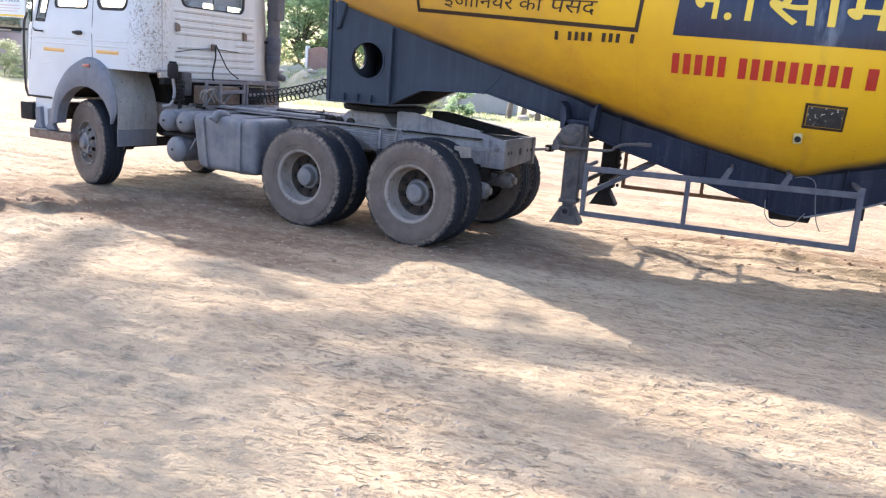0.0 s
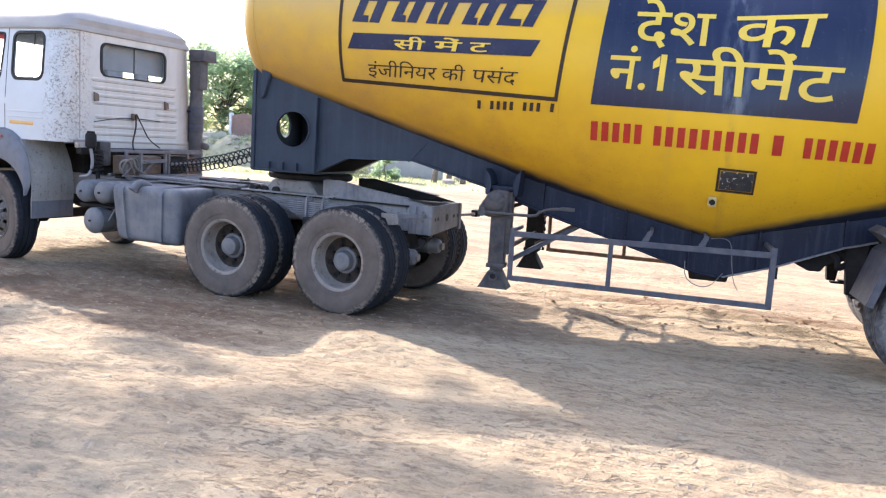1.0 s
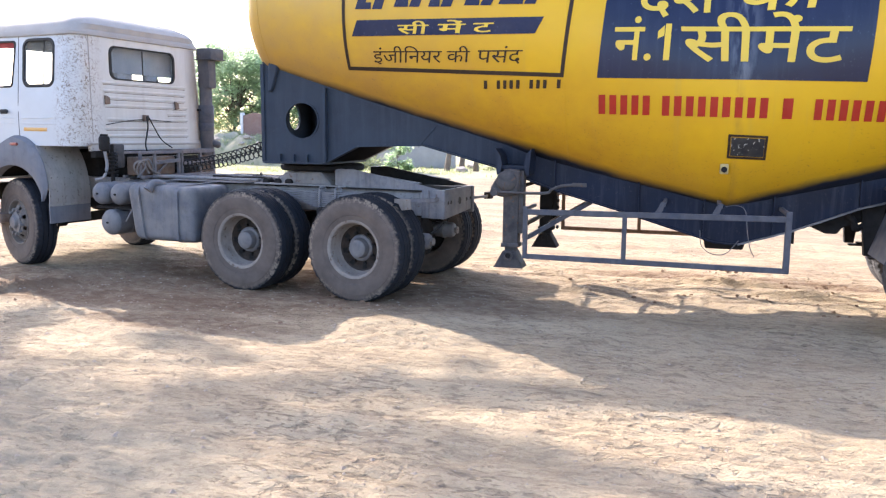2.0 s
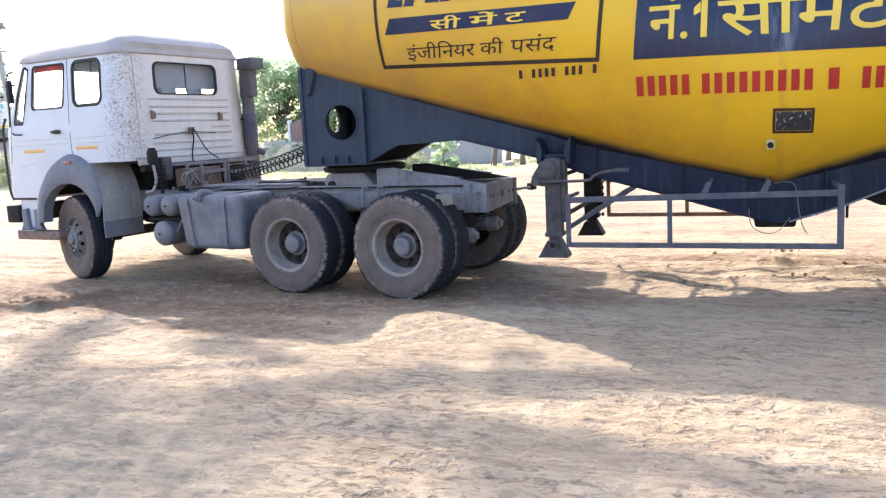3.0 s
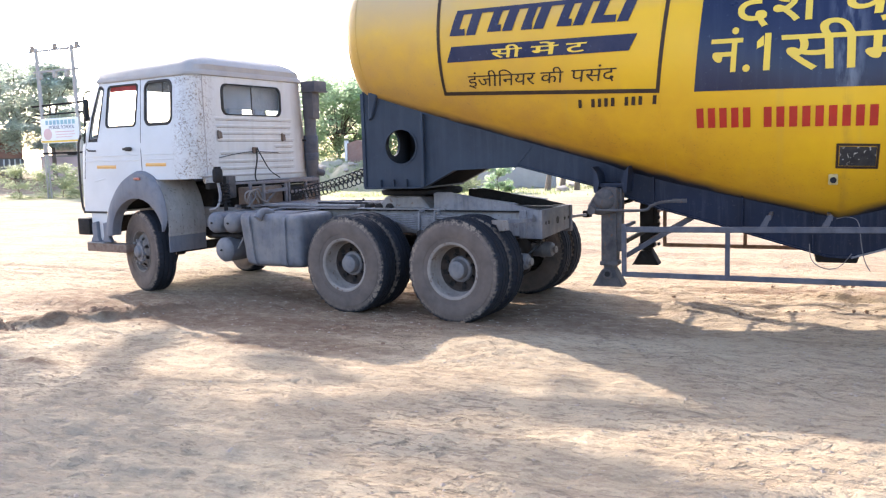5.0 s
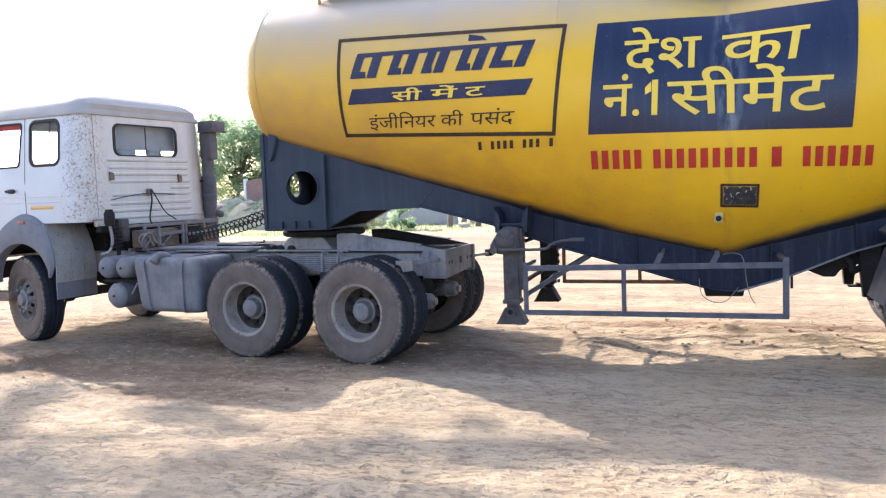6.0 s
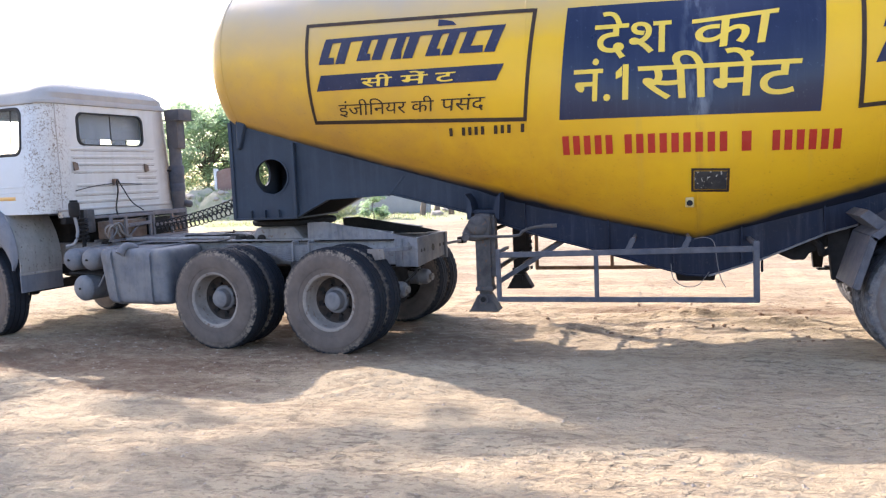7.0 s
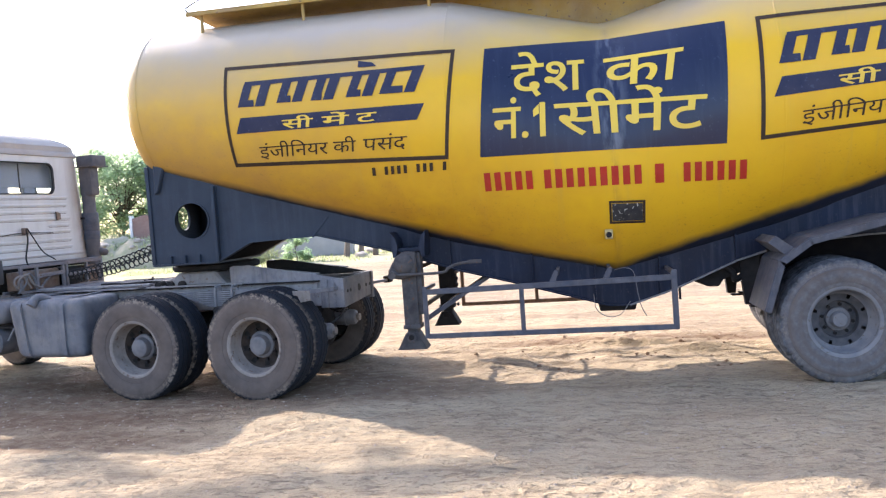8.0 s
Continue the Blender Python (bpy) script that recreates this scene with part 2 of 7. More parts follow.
def cab_paint():
    m, t, p = nodes_of("white_cab_paint")
    v = coords(t)
    x, y, z = xyz(t, v)
    big, fine = noise_of(t, v, 1.8, 6), noise_of(t, v, 70, 2)
    col = mix(t, ramp(t, big, 0.35, 0.7), (0.51, 0.52, 0.53), (0.445, 0.455, 0.462))
    rear = ramp(t, x, -3.98, -3.86)
    col = mix(t, maths(t, "MULTIPLY", rear, ramp(t, noise_of(t, v, 3.0, 6), 0.3, 0.7, 0.5, 1.0)), col, (0.53, 0.505, 0.47))
    # grime runs on the rear wall, chips along the rear corner post
    streak = noise_of(t, coords(t, (1, 3.2, 0.45)), 1.6, 6, 0.65, 0.8)
    col = mix(t, maths(t, "MULTIPLY", maths(t, "MULTIPLY", ramp(t, streak, 0.45, 0.8), rear), 0.6), col, (0.36, 0.325, 0.28))
    chips = maths(t, "MULTIPLY", ramp(t, noise_of(t, v, 38, 5, 0.75, 1.0), 0.525, 0.57), ramp(t, noise_of(t, v, 5.5, 3), 0.34, 0.50))
    post = maths(t, "MULTIPLY", ramp(t, x, -4.16, -3.98), ramp(t, y, -0.66, -0.90))
    col = mix(t, maths(t, "MULTIPLY", chips, post), col, (0.17, 0.12, 0.09))
    edge = ramp(t, y, 0.72, 0.94, 0, 0.9)
    col = mix(t, maths(t, "MULTIPLY", edge, ramp(t, big, 0.3, 0.6)), col, (0.25, 0.21, 0.17))
    t.links.new(col, p.inputs["Base Color"])
    p.inputs["Roughness"].default_value = 0.42
    bump_of(t, maths(t, "ADD", fine, maths(t, "MULTIPLY", big, 2.0)), 0.12, 0.004, p)
    return m


WHITE = cab_paint()


def navy_frame():
    m, t, p = nodes_of("navy_frame_paint")
    v = coords(t)
    big, fine = noise_of(t, v, 2.2, 6), noise_of(t, v, 60, 3)
    col = mix(t, ramp(t, big, 0.35, 0.68), (0.0048, 0.0085, 0.023), (0.0095, 0.0155, 0.036))
    runs = noise_of(t, coords(t, (11, 11, 0.7)), 1.3, 6, 0.65)
    col = mix(t, ramp(t, runs, 0.50, 0.74, 0, 0.26), col, (0.11, 0.118, 0.145))
    col = mix(t, ramp(t, noise_of(t, v, 34, 4, 0.7), 0.62, 0.68, 0, 0.35), col, (0.07, 0.07, 0.08))
    col = mix(t, maths(t, "MULTIPLY", ramp(t, xyz(t, v)[0], -0.9, -2.8, 0, 0.75), ramp(t, big, 0.3, 0.65, 0.5, 1.0)), col, (0.040, 0.053, 0.070))
    t.links.new(col, p.inputs["Base Color"])
    t.links.new(ramp(t, big, 0.3, 0.7, 0.42, 0.62), p.inputs["Roughness"])
    p.inputs["Specular IOR Level"].default_value = 0.22
    bump_of(t, maths(t, "ADD", fine, maths(t, "MULTIPLY", big, 2.0)), 0.2, 0.004, p)
    return m


NAVY = navy_frame()


def tyre_rubber(name, mud):
    """Black tread, dust rubbed into the sidewalls; mud: how far pale mud covers it."""
    m, t, p = nodes_of(name)
    v = coords(t)
    x, y, z = xyz(t, v)
    r = maths(t, "SQRT", maths(t, "ADD", maths(t, "MULTIPLY", x, x), maths(t, "MULTIPLY", z, z)))
    big, fine = noise_of(t, v, 5, 6), noise_of(t, v, 90, 3)
    col = mix(t, ramp(t, big, 0.35, 0.7), (0.010, 0.012, 0.017), (0.018, 0.019, 0.024))
    wall = maths(t, "MULTIPLY", ramp(t, r, 0.510, 0.492), ramp(t, big, 0.25, 0.7, 0.55, 1.0))
    col = mix(t, maths(t, "MULTIPLY", wall, 0.75), col, (0.172, 0.134, 0.110))
    ring = maths(t, "MULTIPLY", ramp(t, r, 0.455, 0.485), ramp(t, r, 0.526, 0.516))
    scuff = maths(t, "MULTIPLY", ring, ramp(t, noise_of(t, v, 38, 5, 0.7), 0.47, 0.58))
    scuff = maths(t, "MULTIPLY", scuff, ramp(t, maths(t, "ABSOLUTE", maths(t, "SUBTRACT", y, 0.1375)), 0.098, 0.116))
    scuff = maths(t, "MULTIPLY", scuff, ramp(t, noise_of(t, v, 3.2, 3), 0.42, 0.60, 0.25, 1.0))
    col = mix(t, maths(t, "MULTIPLY", scuff, 0.85), col, (0.245, 0.195, 0.15))
    if mud:
        cake = maths(t, "MULTIPLY", ramp(t, noise_of(t, v, 9, 6, 0.7), 0.30, 0.66, 0.15, 1.0), ramp(t, maths(t, "ABSOLUTE", maths(t, "SUBTRACT", r, 0.452)), 0.004, 0.014, 0.35, 1.0))
        band = ramp(t, maths(t, "SINE", maths(t, "MULTIPLY", r, 82)), -0.7, 0.7, 0.55, 1.0)
        cake = maths(t, "MULTIPLY", cake, maths(t, "MAXIMUM", band, ramp(t, r, 0.475, 0.50)))
        col = mix(t, maths(t, "MULTIPLY", cake, mud), col, mix(t, ramp(t, noise_of(t, v, 22, 4), 0.35, 0.65), (0.100, 0.103, 0.115), (0.168, 0.168, 0.177)))
    t.links.new(col, p.inputs["Base Color"])
    p.inputs["Roughness"].default_value = 0.85
    p.inputs["Specular IOR Level"].default_value = 0.25
    bump_of(t, fine, 0.25, 0.003, p)
    return m


TYRE = tyre_rubber("worn_tyre_rubber", 0.0)
MUDTYRE = tyre_rubber("mud_caked_tyre_rubber", 0.8)


def tank_paint():
    m, t, p = nodes_of("yellow_tank_paint")
    v = coords(t)
    x, y, z = xyz(t, v)
    big, mid, fine = noise_of(t, v, 0.9, 6), noise_of(t, v, 4.5, 5), noise_of(t, v, 80, 2)
    col = mix(t, ramp(t, big, 0.35, 0.68), (0.71, 0.415, 0.007), (0.65, 0.36, 0.009))
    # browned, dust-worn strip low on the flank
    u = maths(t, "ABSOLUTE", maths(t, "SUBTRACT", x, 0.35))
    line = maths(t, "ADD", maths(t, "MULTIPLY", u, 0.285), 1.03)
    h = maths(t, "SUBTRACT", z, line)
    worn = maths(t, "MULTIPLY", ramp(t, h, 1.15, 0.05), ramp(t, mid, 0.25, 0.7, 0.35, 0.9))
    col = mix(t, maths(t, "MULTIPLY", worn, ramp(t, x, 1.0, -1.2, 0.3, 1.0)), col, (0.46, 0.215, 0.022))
    specks = maths(t, "MULTIPLY", ramp(t, noise_of(t, v, 46, 4, 0.7), 0.60, 0.66), ramp(t, h, 0.75, 0.05))
    col = mix(t, maths(t, "MULTIPLY", specks, ramp(t, mid, 0.35, 0.6, 0, 0.7)), col, (0.13, 0.075, 0.03))
    # rubbed seam at the valley
    seam_wear = maths(t, "MULTIPLY", ramp(t, maths(t, "ABSOLUTE", maths(t, "SUBTRACT", x, 0.37)), 0.05, 0.0), ramp(t, mid, 0.35, 0.6))
    col = mix(t, maths(t, "MULTIPLY", seam_wear, 0.35), col, (0.30, 0.17, 0.05))
    # dulled, dust-rubbed front end
    col = mix(t, maths(t, "MULTIPLY", ramp(t, x, -1.4, -4.4, 0, 0.6), ramp(t, mid, 0.3, 0.7, 0.6, 1.0)), col, (0.43, 0.29, 0.115))
    # cement dust along the crown, with the sky's grey sheen put into the colour
    top = maths(t, "ADD", ramp(t, z, 2.80, 3.62), maths(t, "MULTIPLY", maths(t, "SUBTRACT", big, 0.5), 0.7))
    col = mix(t, ramp(t, top, 0.12, 0.95, 0, 0.80), col, (0.315, 0.298, 0.285))
    runs = noise_of(t, coords(t, (7, 1, 0.35)), 1.5, 5)
    col = mix(t, maths(t, "MULTIPLY", ramp(t, runs, 0.60, 0.78), 0.22), col, (0.42, 0.30, 0.10))
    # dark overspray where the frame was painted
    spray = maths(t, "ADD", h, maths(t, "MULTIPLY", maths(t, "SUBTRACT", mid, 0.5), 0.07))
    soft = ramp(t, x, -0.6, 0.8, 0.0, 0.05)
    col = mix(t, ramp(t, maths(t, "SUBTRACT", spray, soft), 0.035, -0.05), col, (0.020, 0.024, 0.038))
    t.links.new(col, p.inputs["Base Color"])
    t.links.new(ramp(t, mid, 0.3, 0.7, 0.30, 0.46), p.inputs["Roughness"])
    p.inputs["Specular IOR Level"].default_value = 0.36
    bump_of(t, maths(t, "ADD", maths(t, "MULTIPLY", fine, 0.3), maths(t, "MULTIPLY", noise_of(t, v, 2.2, 2), 6.0)), 0.16, 0.006, p)
    return m


TANKPAINT = tank_paint()


def panel_paint():
    """Navy slogan panel: brushed paint, pale runs and a glare streak painted at the seam."""
    m, t, p = nodes_of("navy_panel_paint")
    v = coords(t)
    x, y, z = xyz(t, v)
    big, run = noise_of(t, v, 1.6, 6), noise_of(t, coords(t, (6, 1, 0.5)), 1.7, 6, 0.65)
    col = mix(t, ramp(t, big, 0.35, 0.68), (0.004, 0.009, 0.034), (0.008, 0.014, 0.046))
    col = mix(t, maths(t, "MULTIPLY", ramp(t, run, 0.52, 0.76), 0.16), col, (0.10, 0.11, 0.15))
    crease_glare = maths(t, "MULTIPLY", ramp(t, maths(t, "ABSOLUTE", maths(t, "SUBTRACT", x, 0.37)), 0.16, 0.0), ramp(t, noise_of(t, coords(t, (5, 1, 1.2)), 2.5, 5), 0.42, 0.62))
    col = mix(t, maths(t, "MULTIPLY", crease_glare, 0.55), col, (0.22, 0.24, 0.28))
    col = mix(t, ramp(t, noise_of(t, v, 30, 4, 0.7), 0.64, 0.69, 0, 0.5), col, (0.08, 0.09, 0.12))
    t.links.new(col, p.inputs["Base Color"])
    t.links.new(ramp(t, big, 0.3, 0.7, 0.26, 0.42), p.inputs["Roughness"])
    p.inputs["Specular IOR Level"].default_value = 0.45
    bump_of(t, maths(t, "MULTIPLY", noise_of(t, v, 2.2, 2), 6.0), 0.16, 0.006, p)
    return m


PANEL = panel_paint()


def sand():
    m, t, p = nodes_of("trodden_sand")
    v = coords(t)
    x, y, z = xyz(t, v)
    crumb = coords(t, (0.8, 1.2, 1))
    big, mid = noise_of(t, v, 0.22, 5), noise_of(t, coords(t, (0.55, 1.3, 1)), 1.5, 8, 0.62, 0.4)
    clod, fine, grit = noise_of(t, crumb, 7.5, 5, 0.62, 0.2), noise_of(t, v, 48, 4, 0.6), noise_of(t, v, 150, 2, 0.6)
    busy = ramp(t, noise_of(t, v, 0.8, 4, 0.6), 0.40, 0.62, 0.40, 1.0)
    col = mix(t, ramp(t, mid, 0.34, 0.68), (0.302, 0.236, 0.154), (0.380, 0.307, 0.208))
    col = mix(t, ramp(t, big, 0.45, 0.72, 0, 0.45), col, (0.298, 0.208, 0.132))
    col = mix(t, ramp(t, clod, 0.52, 0.64, 0, 0.48), col, (0.215, 0.158, 0.108))
    col = mix(t, ramp(t, fine, 0.55, 0.70, 0, 0.30), col, (0.175, 0.132, 0.095))
    col = mix(t, ramp(t, fine, 0.45, 0.30, 0, 0.30), col, (0.385, 0.325, 0.258))
    # hoof and boot prints, small scuffs, drag marks, their shade put into the colour
    print_a = noise_of(t, coords(t, (0.6, 1.15, 1)), 11.5, 3, 0.55, 0.6)
    print_b = noise_of(t, coords(t, (0.55, 1.2, 1)), 25, 3, 0.55, 0.5)
    pits = maths(t, "MULTIPLY", ramp(t, print_a, 0.56, 0.64), busy)
    scuff = maths(t, "MULTIPLY", ramp(t, print_b, 0.57, 0.64), busy)
    col = mix(t, maths(t, "MULTIPLY", pits, 0.55), col, (0.135, 0.100, 0.073))
    col = mix(t, maths(t, "MULTIPLY", scuff, 0.62), col, (0.110, 0.084, 0.062))
    drag = noise_of(t, coords(t, (0.10, 2.6, 1)), 2.2, 7, 0.65, 0.15)
    col = mix(t, ramp(t, drag, 0.56, 0.65, 0, 0.48), col, (0.180, 0.135, 0.097))
    track = noise_of(t, coords(t, (0.6, 1.9, 1)), 7.0, 4, 0.55, 0.8)
    col = mix(t, maths(t, "MULTIPLY", ramp(t, track, 0.55, 0.63, 0, 0.5), busy), col, (0.150, 0.113, 0.083))
    # wheel-worn darker soil over the open yard beyond the truck
    worn = noise_of(t, coords(t, (0.28, 1.1, 1)), 1.3, 8, 0.7, 0.4)
    col = mix(t, maths(t, "MULTIPLY", ramp(t, worn, 0.47, 0.58, 0, 0.6), ramp(t, y, 8.5, 11.0)), col, (0.20, 0.146, 0.102))
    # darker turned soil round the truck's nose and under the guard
    # the patches under and beside the truck also deepen its shade by colour
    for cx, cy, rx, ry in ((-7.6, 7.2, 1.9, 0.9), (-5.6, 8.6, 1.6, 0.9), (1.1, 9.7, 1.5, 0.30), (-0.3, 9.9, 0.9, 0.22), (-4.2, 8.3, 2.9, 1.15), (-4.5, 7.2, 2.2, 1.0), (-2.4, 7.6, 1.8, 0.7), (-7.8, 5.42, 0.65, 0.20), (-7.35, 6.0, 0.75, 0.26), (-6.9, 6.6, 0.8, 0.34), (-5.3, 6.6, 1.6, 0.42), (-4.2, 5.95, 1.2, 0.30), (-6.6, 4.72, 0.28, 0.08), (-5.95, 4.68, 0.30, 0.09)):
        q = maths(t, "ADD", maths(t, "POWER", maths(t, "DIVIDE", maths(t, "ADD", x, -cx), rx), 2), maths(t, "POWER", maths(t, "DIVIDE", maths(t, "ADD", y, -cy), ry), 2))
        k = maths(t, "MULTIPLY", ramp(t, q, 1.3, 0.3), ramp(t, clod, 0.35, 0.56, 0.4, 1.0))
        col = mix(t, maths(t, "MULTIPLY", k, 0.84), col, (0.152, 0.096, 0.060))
    f = maths(t, "ADD", maths(t, "MULTIPLY", maths(t, "ADD", x, 8.1), 0.61), maths(t, "MULTIPLY", maths(t, "ADD", y, -5.05), 0.79))
    e = maths(t, "SUBTRACT", maths(t, "MULTIPLY", maths(t, "ADD", x, 8.1), 0.79), maths(t, "MULTIPLY", maths(t, "ADD", y, -5.05), 0.61))
    e = maths(t, "ADD", e, maths(t, "MULTIPLY", maths(t, "SUBTRACT", clod, 0.5), 0.45))
    rut = maths(t, "MULTIPLY", ramp(t, maths(t, "ABSOLUTE", e), 0.24, 0.10), maths(t, "MULTIPLY", ramp(t, f, -0.5, 0.1), ramp(t, f, 3.0, 2.4)))
    col = mix(t, maths(t, "MULTIPLY", rut, 0.85), col, (0.105, 0.066, 0.042))
    # stubble trodden grey in the foreground, plus tree shade's grey put into colour
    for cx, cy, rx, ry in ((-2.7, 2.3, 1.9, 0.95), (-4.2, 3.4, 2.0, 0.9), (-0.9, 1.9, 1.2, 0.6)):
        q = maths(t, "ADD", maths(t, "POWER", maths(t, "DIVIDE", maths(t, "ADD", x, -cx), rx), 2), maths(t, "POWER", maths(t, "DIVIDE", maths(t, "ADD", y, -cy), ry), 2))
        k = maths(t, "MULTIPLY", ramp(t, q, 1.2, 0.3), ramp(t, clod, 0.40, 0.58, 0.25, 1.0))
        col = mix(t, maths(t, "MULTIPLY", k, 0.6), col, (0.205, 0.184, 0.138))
    # short grass comes in beyond the yard
    far = maths(t, "ADD", maths(t, "ADD", y, maths(t, "MULTIPLY", x, -0.12)), maths(t, "MULTIPLY", maths(t, "SUBTRACT", noise_of(t, v, 0.35, 6), 0.5), 16))
    far = maths(t, "SUBTRACT", far, ramp(t, x, -40, -43, 0, 60))
    col = mix(t, ramp(t, far, 28, 32, 0, 0.7), col, mix(t, ramp(t, clod, 0.35, 0.65), (0.27, 0.29, 0.14), (0.44, 0.42, 0.28)))
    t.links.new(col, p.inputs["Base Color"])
    p.inputs["Roughness"].default_value = 0.95
    p.inputs["Specular IOR Level"].default_value = 0.15
    h = maths(t, "ADD", maths(t, "MULTIPLY", mid, 0.6), maths(t, "ADD", maths(t, "MULTIPLY", clod, 1.25), maths(t, "MULTIPLY", fine, 0.2)))
    h = maths(t, "SUBTRACT", h, maths(t, "ADD", maths(t, "MULTIPLY", pits, 0.34), maths(t, "MULTIPLY", scuff, 0.20)))
    bump_of(t, maths(t, "ADD", h, maths(t, "MULTIPLY", grit, 0.06)), 0.9, 0.042, p)
    return m


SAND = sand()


def leaf_mat(name, a, b):
    m, t, p = nodes_of(name)
    g = t.nodes.new("ShaderNodeNewGeometry")
    col = mix(t, g.outputs["Random Per Island"], a, b)
    t.links.new(col, p.inputs["Base Color"])
    p.inputs["Roughness"].default_value = 0.55
    tr, mx = t.nodes.new("ShaderNodeBsdfTranslucent"), t.nodes.new("ShaderNodeMixShader")
    t.links.new(col, tr.inputs["Color"])
    mx.inputs[0].default_value = 0.62
    t.links.new(p.outputs[0], mx.inputs[1])
    t.links.new(tr.outputs[0], mx.inputs[2])
    t.links.new(mx.outputs[0], t.nodes["Material Output"].inputs["Surface"])
    return m


# LEAF and LEAFPALE are lightened to stand for distant haze
LEAF = leaf_mat("acacia_leaf", (0.36, 0.48, 0.27), (0.52, 0.62, 0.42))
LEAFPALE = leaf_mat("hazed_neem_leaf", (0.45, 0.51, 0.41), (0.58, 0.62, 0.53))
LEAFDRY = leaf_mat("dusty_bush_leaf", (0.28, 0.33, 0.17), (0.42, 0.45, 0.27))
GRASS = leaf_mat("grass_blade", (0.24, 0.29, 0.13), (0.42, 0.43, 0.24))


def glass_mat():
    m, t, p = nodes_of("dusty_window_glass")
    v = coords(t)
    tr, mx = t.nodes.new("ShaderNodeBsdfTransparent"), t.nodes.new("ShaderNodeMixShader")
    tr.inputs["Color"].default_value = (0.86, 0.90, 0.90, 1)
    p.inputs["Base Color"].default_value = (0.35, 0.36, 0.37, 1)
    p.inputs["Roughness"].default_value = 0.08
    fr = t.nodes.new("ShaderNodeLayerWeight")
    fr.inputs["Blend"].default_value = 0.5
    f = maths(t, "ADD", maths(t, "ADD", maths(t, "MULTIPLY", maths(t, "POWER", fr.outputs["Facing"], 4.0), 0.7), 0.04), ramp(t, noise_of(t, v, 5, 5), 0.3, 0.8, 0.0, 0.07))
    t.links.new(f, mx.inputs[0])
    t.links.new(tr.outputs[0], mx.inputs[1])
    t.links.new(p.outputs[0], mx.inputs[2])
    t.links.new(mx.outputs[0], t.nodes["Material Output"].inputs["Surface"])
    return m


GLASS = glass_mat()


# ---- building helpers ----
def mesh_of(name, bm, material, smooth=0.6):
    me = bpy.data.meshes.new(name)
    bmesh.ops.recalc_face_normals(bm, faces=bm.faces)
    bm.to_mesh(me)
    bm.free()
    finish(me, material, smooth)
    return me


def finish(me, material, smooth=0.6):
    me.materials.append(material)
    if smooth:
        me.polygons.foreach_set("use_smooth", [True] * len(me.polygons))
        me.set_sharp_from_angle(angle=smooth)


def part(name, bm, material, parent=None, label="", smooth=0.6, at=None):
    """Links a bmesh (or a finished mesh) as one object under its thing or part."""
    me = bm if isinstance(bm, bpy.types.Mesh) else mesh_of(name, bm, material, smooth)
    ob = new(name, me)
    ob.parent = parent
    if at is not None:
        ob.matrix_basis = at
    return tagged(ob, label)


def thing(name, at, label, category, group="", kind=""):
    ob = new(name)
    ob.empty_display_size = 0.2
    ob.matrix_basis = at
    return tagged(ob, label, category, group, kind)


def box(x0, x1, y0, y1, z0, z1, bevel=0.0, bm=None, seg=2):
    b = bmesh.new()
    bmesh.ops.create_cube(b, size=1, matrix=Matrix.Translation(((x0 + x1) / 2, (y0 + y1) / 2, (z0 + z1) / 2)) @ Matrix.Diagonal((x1 - x0, y1 - y0, z1 - z0, 1)))
    if bevel:
        bmesh.ops.bevel(b, geom=b.edges[:], offset=bevel, segments=seg, affect="EDGES", profile=0.6)
    return into(bm, b)


def into(bm, b):
    if bm is None:
        return b
    me = bpy.data.meshes.new("t")
    b.to_mesh(me)
    b.free()
    bm.from_mesh(me)
    bpy.data.meshes.remove(me)
    return bm


def bar(p, q, r, bm=None, seg=12, r2=None):
    """Round bar between two points."""
    b = bmesh.new()
    p, q = Vector(p), Vector(q)
    d = q - p
    bmesh.ops.create_cone(b, cap_ends=True, segments=seg, radius1=r, radius2=r if r2 is None else r2, depth=d.length,
                          matrix=Matrix.Translation((p + q) / 2) @ d.to_track_quat("Z", "Y").to_matrix().to_4x4())
    return into(bm, b)


def beam(p, q, w, h, bm=None, bevel=0.004):
    """Square-section bar between two points; w across, h upwards."""
    p, q = Vector(p), Vector(q)
    d = q - p
    b = box(-d.length / 2, d.length / 2, -w / 2, w / 2, -h / 2, h / 2, bevel, seg=1)
    b.transform(Matrix.Translation((p + q) / 2) @ d.to_track_quat("X", "Z").to_matrix().to_4x4())
    return into(bm, b)


def drum(p, q, r, bm=None, bulge=0.04, seg=28):
    """Cylinder with domed ends."""
    p, q = Vector(p), Vector(q)
    n = (q - p).length
    prof = [(0, -bulge), (r * 0.5, -bulge * 0.8), (r * 0.85, -bulge * 0.35), (r, 0.015), (r, n - 0.015), (r * 0.85, n + bulge * 0.35), (r * 0.5, n + bulge * 0.8), (0, n + bulge)]
    b = lathe(prof, seg)
    b.transform(Matrix.Translation(p) @ (q - p).to_track_quat("Y", "Z").to_matrix().to_4x4())
    return into(bm, b)


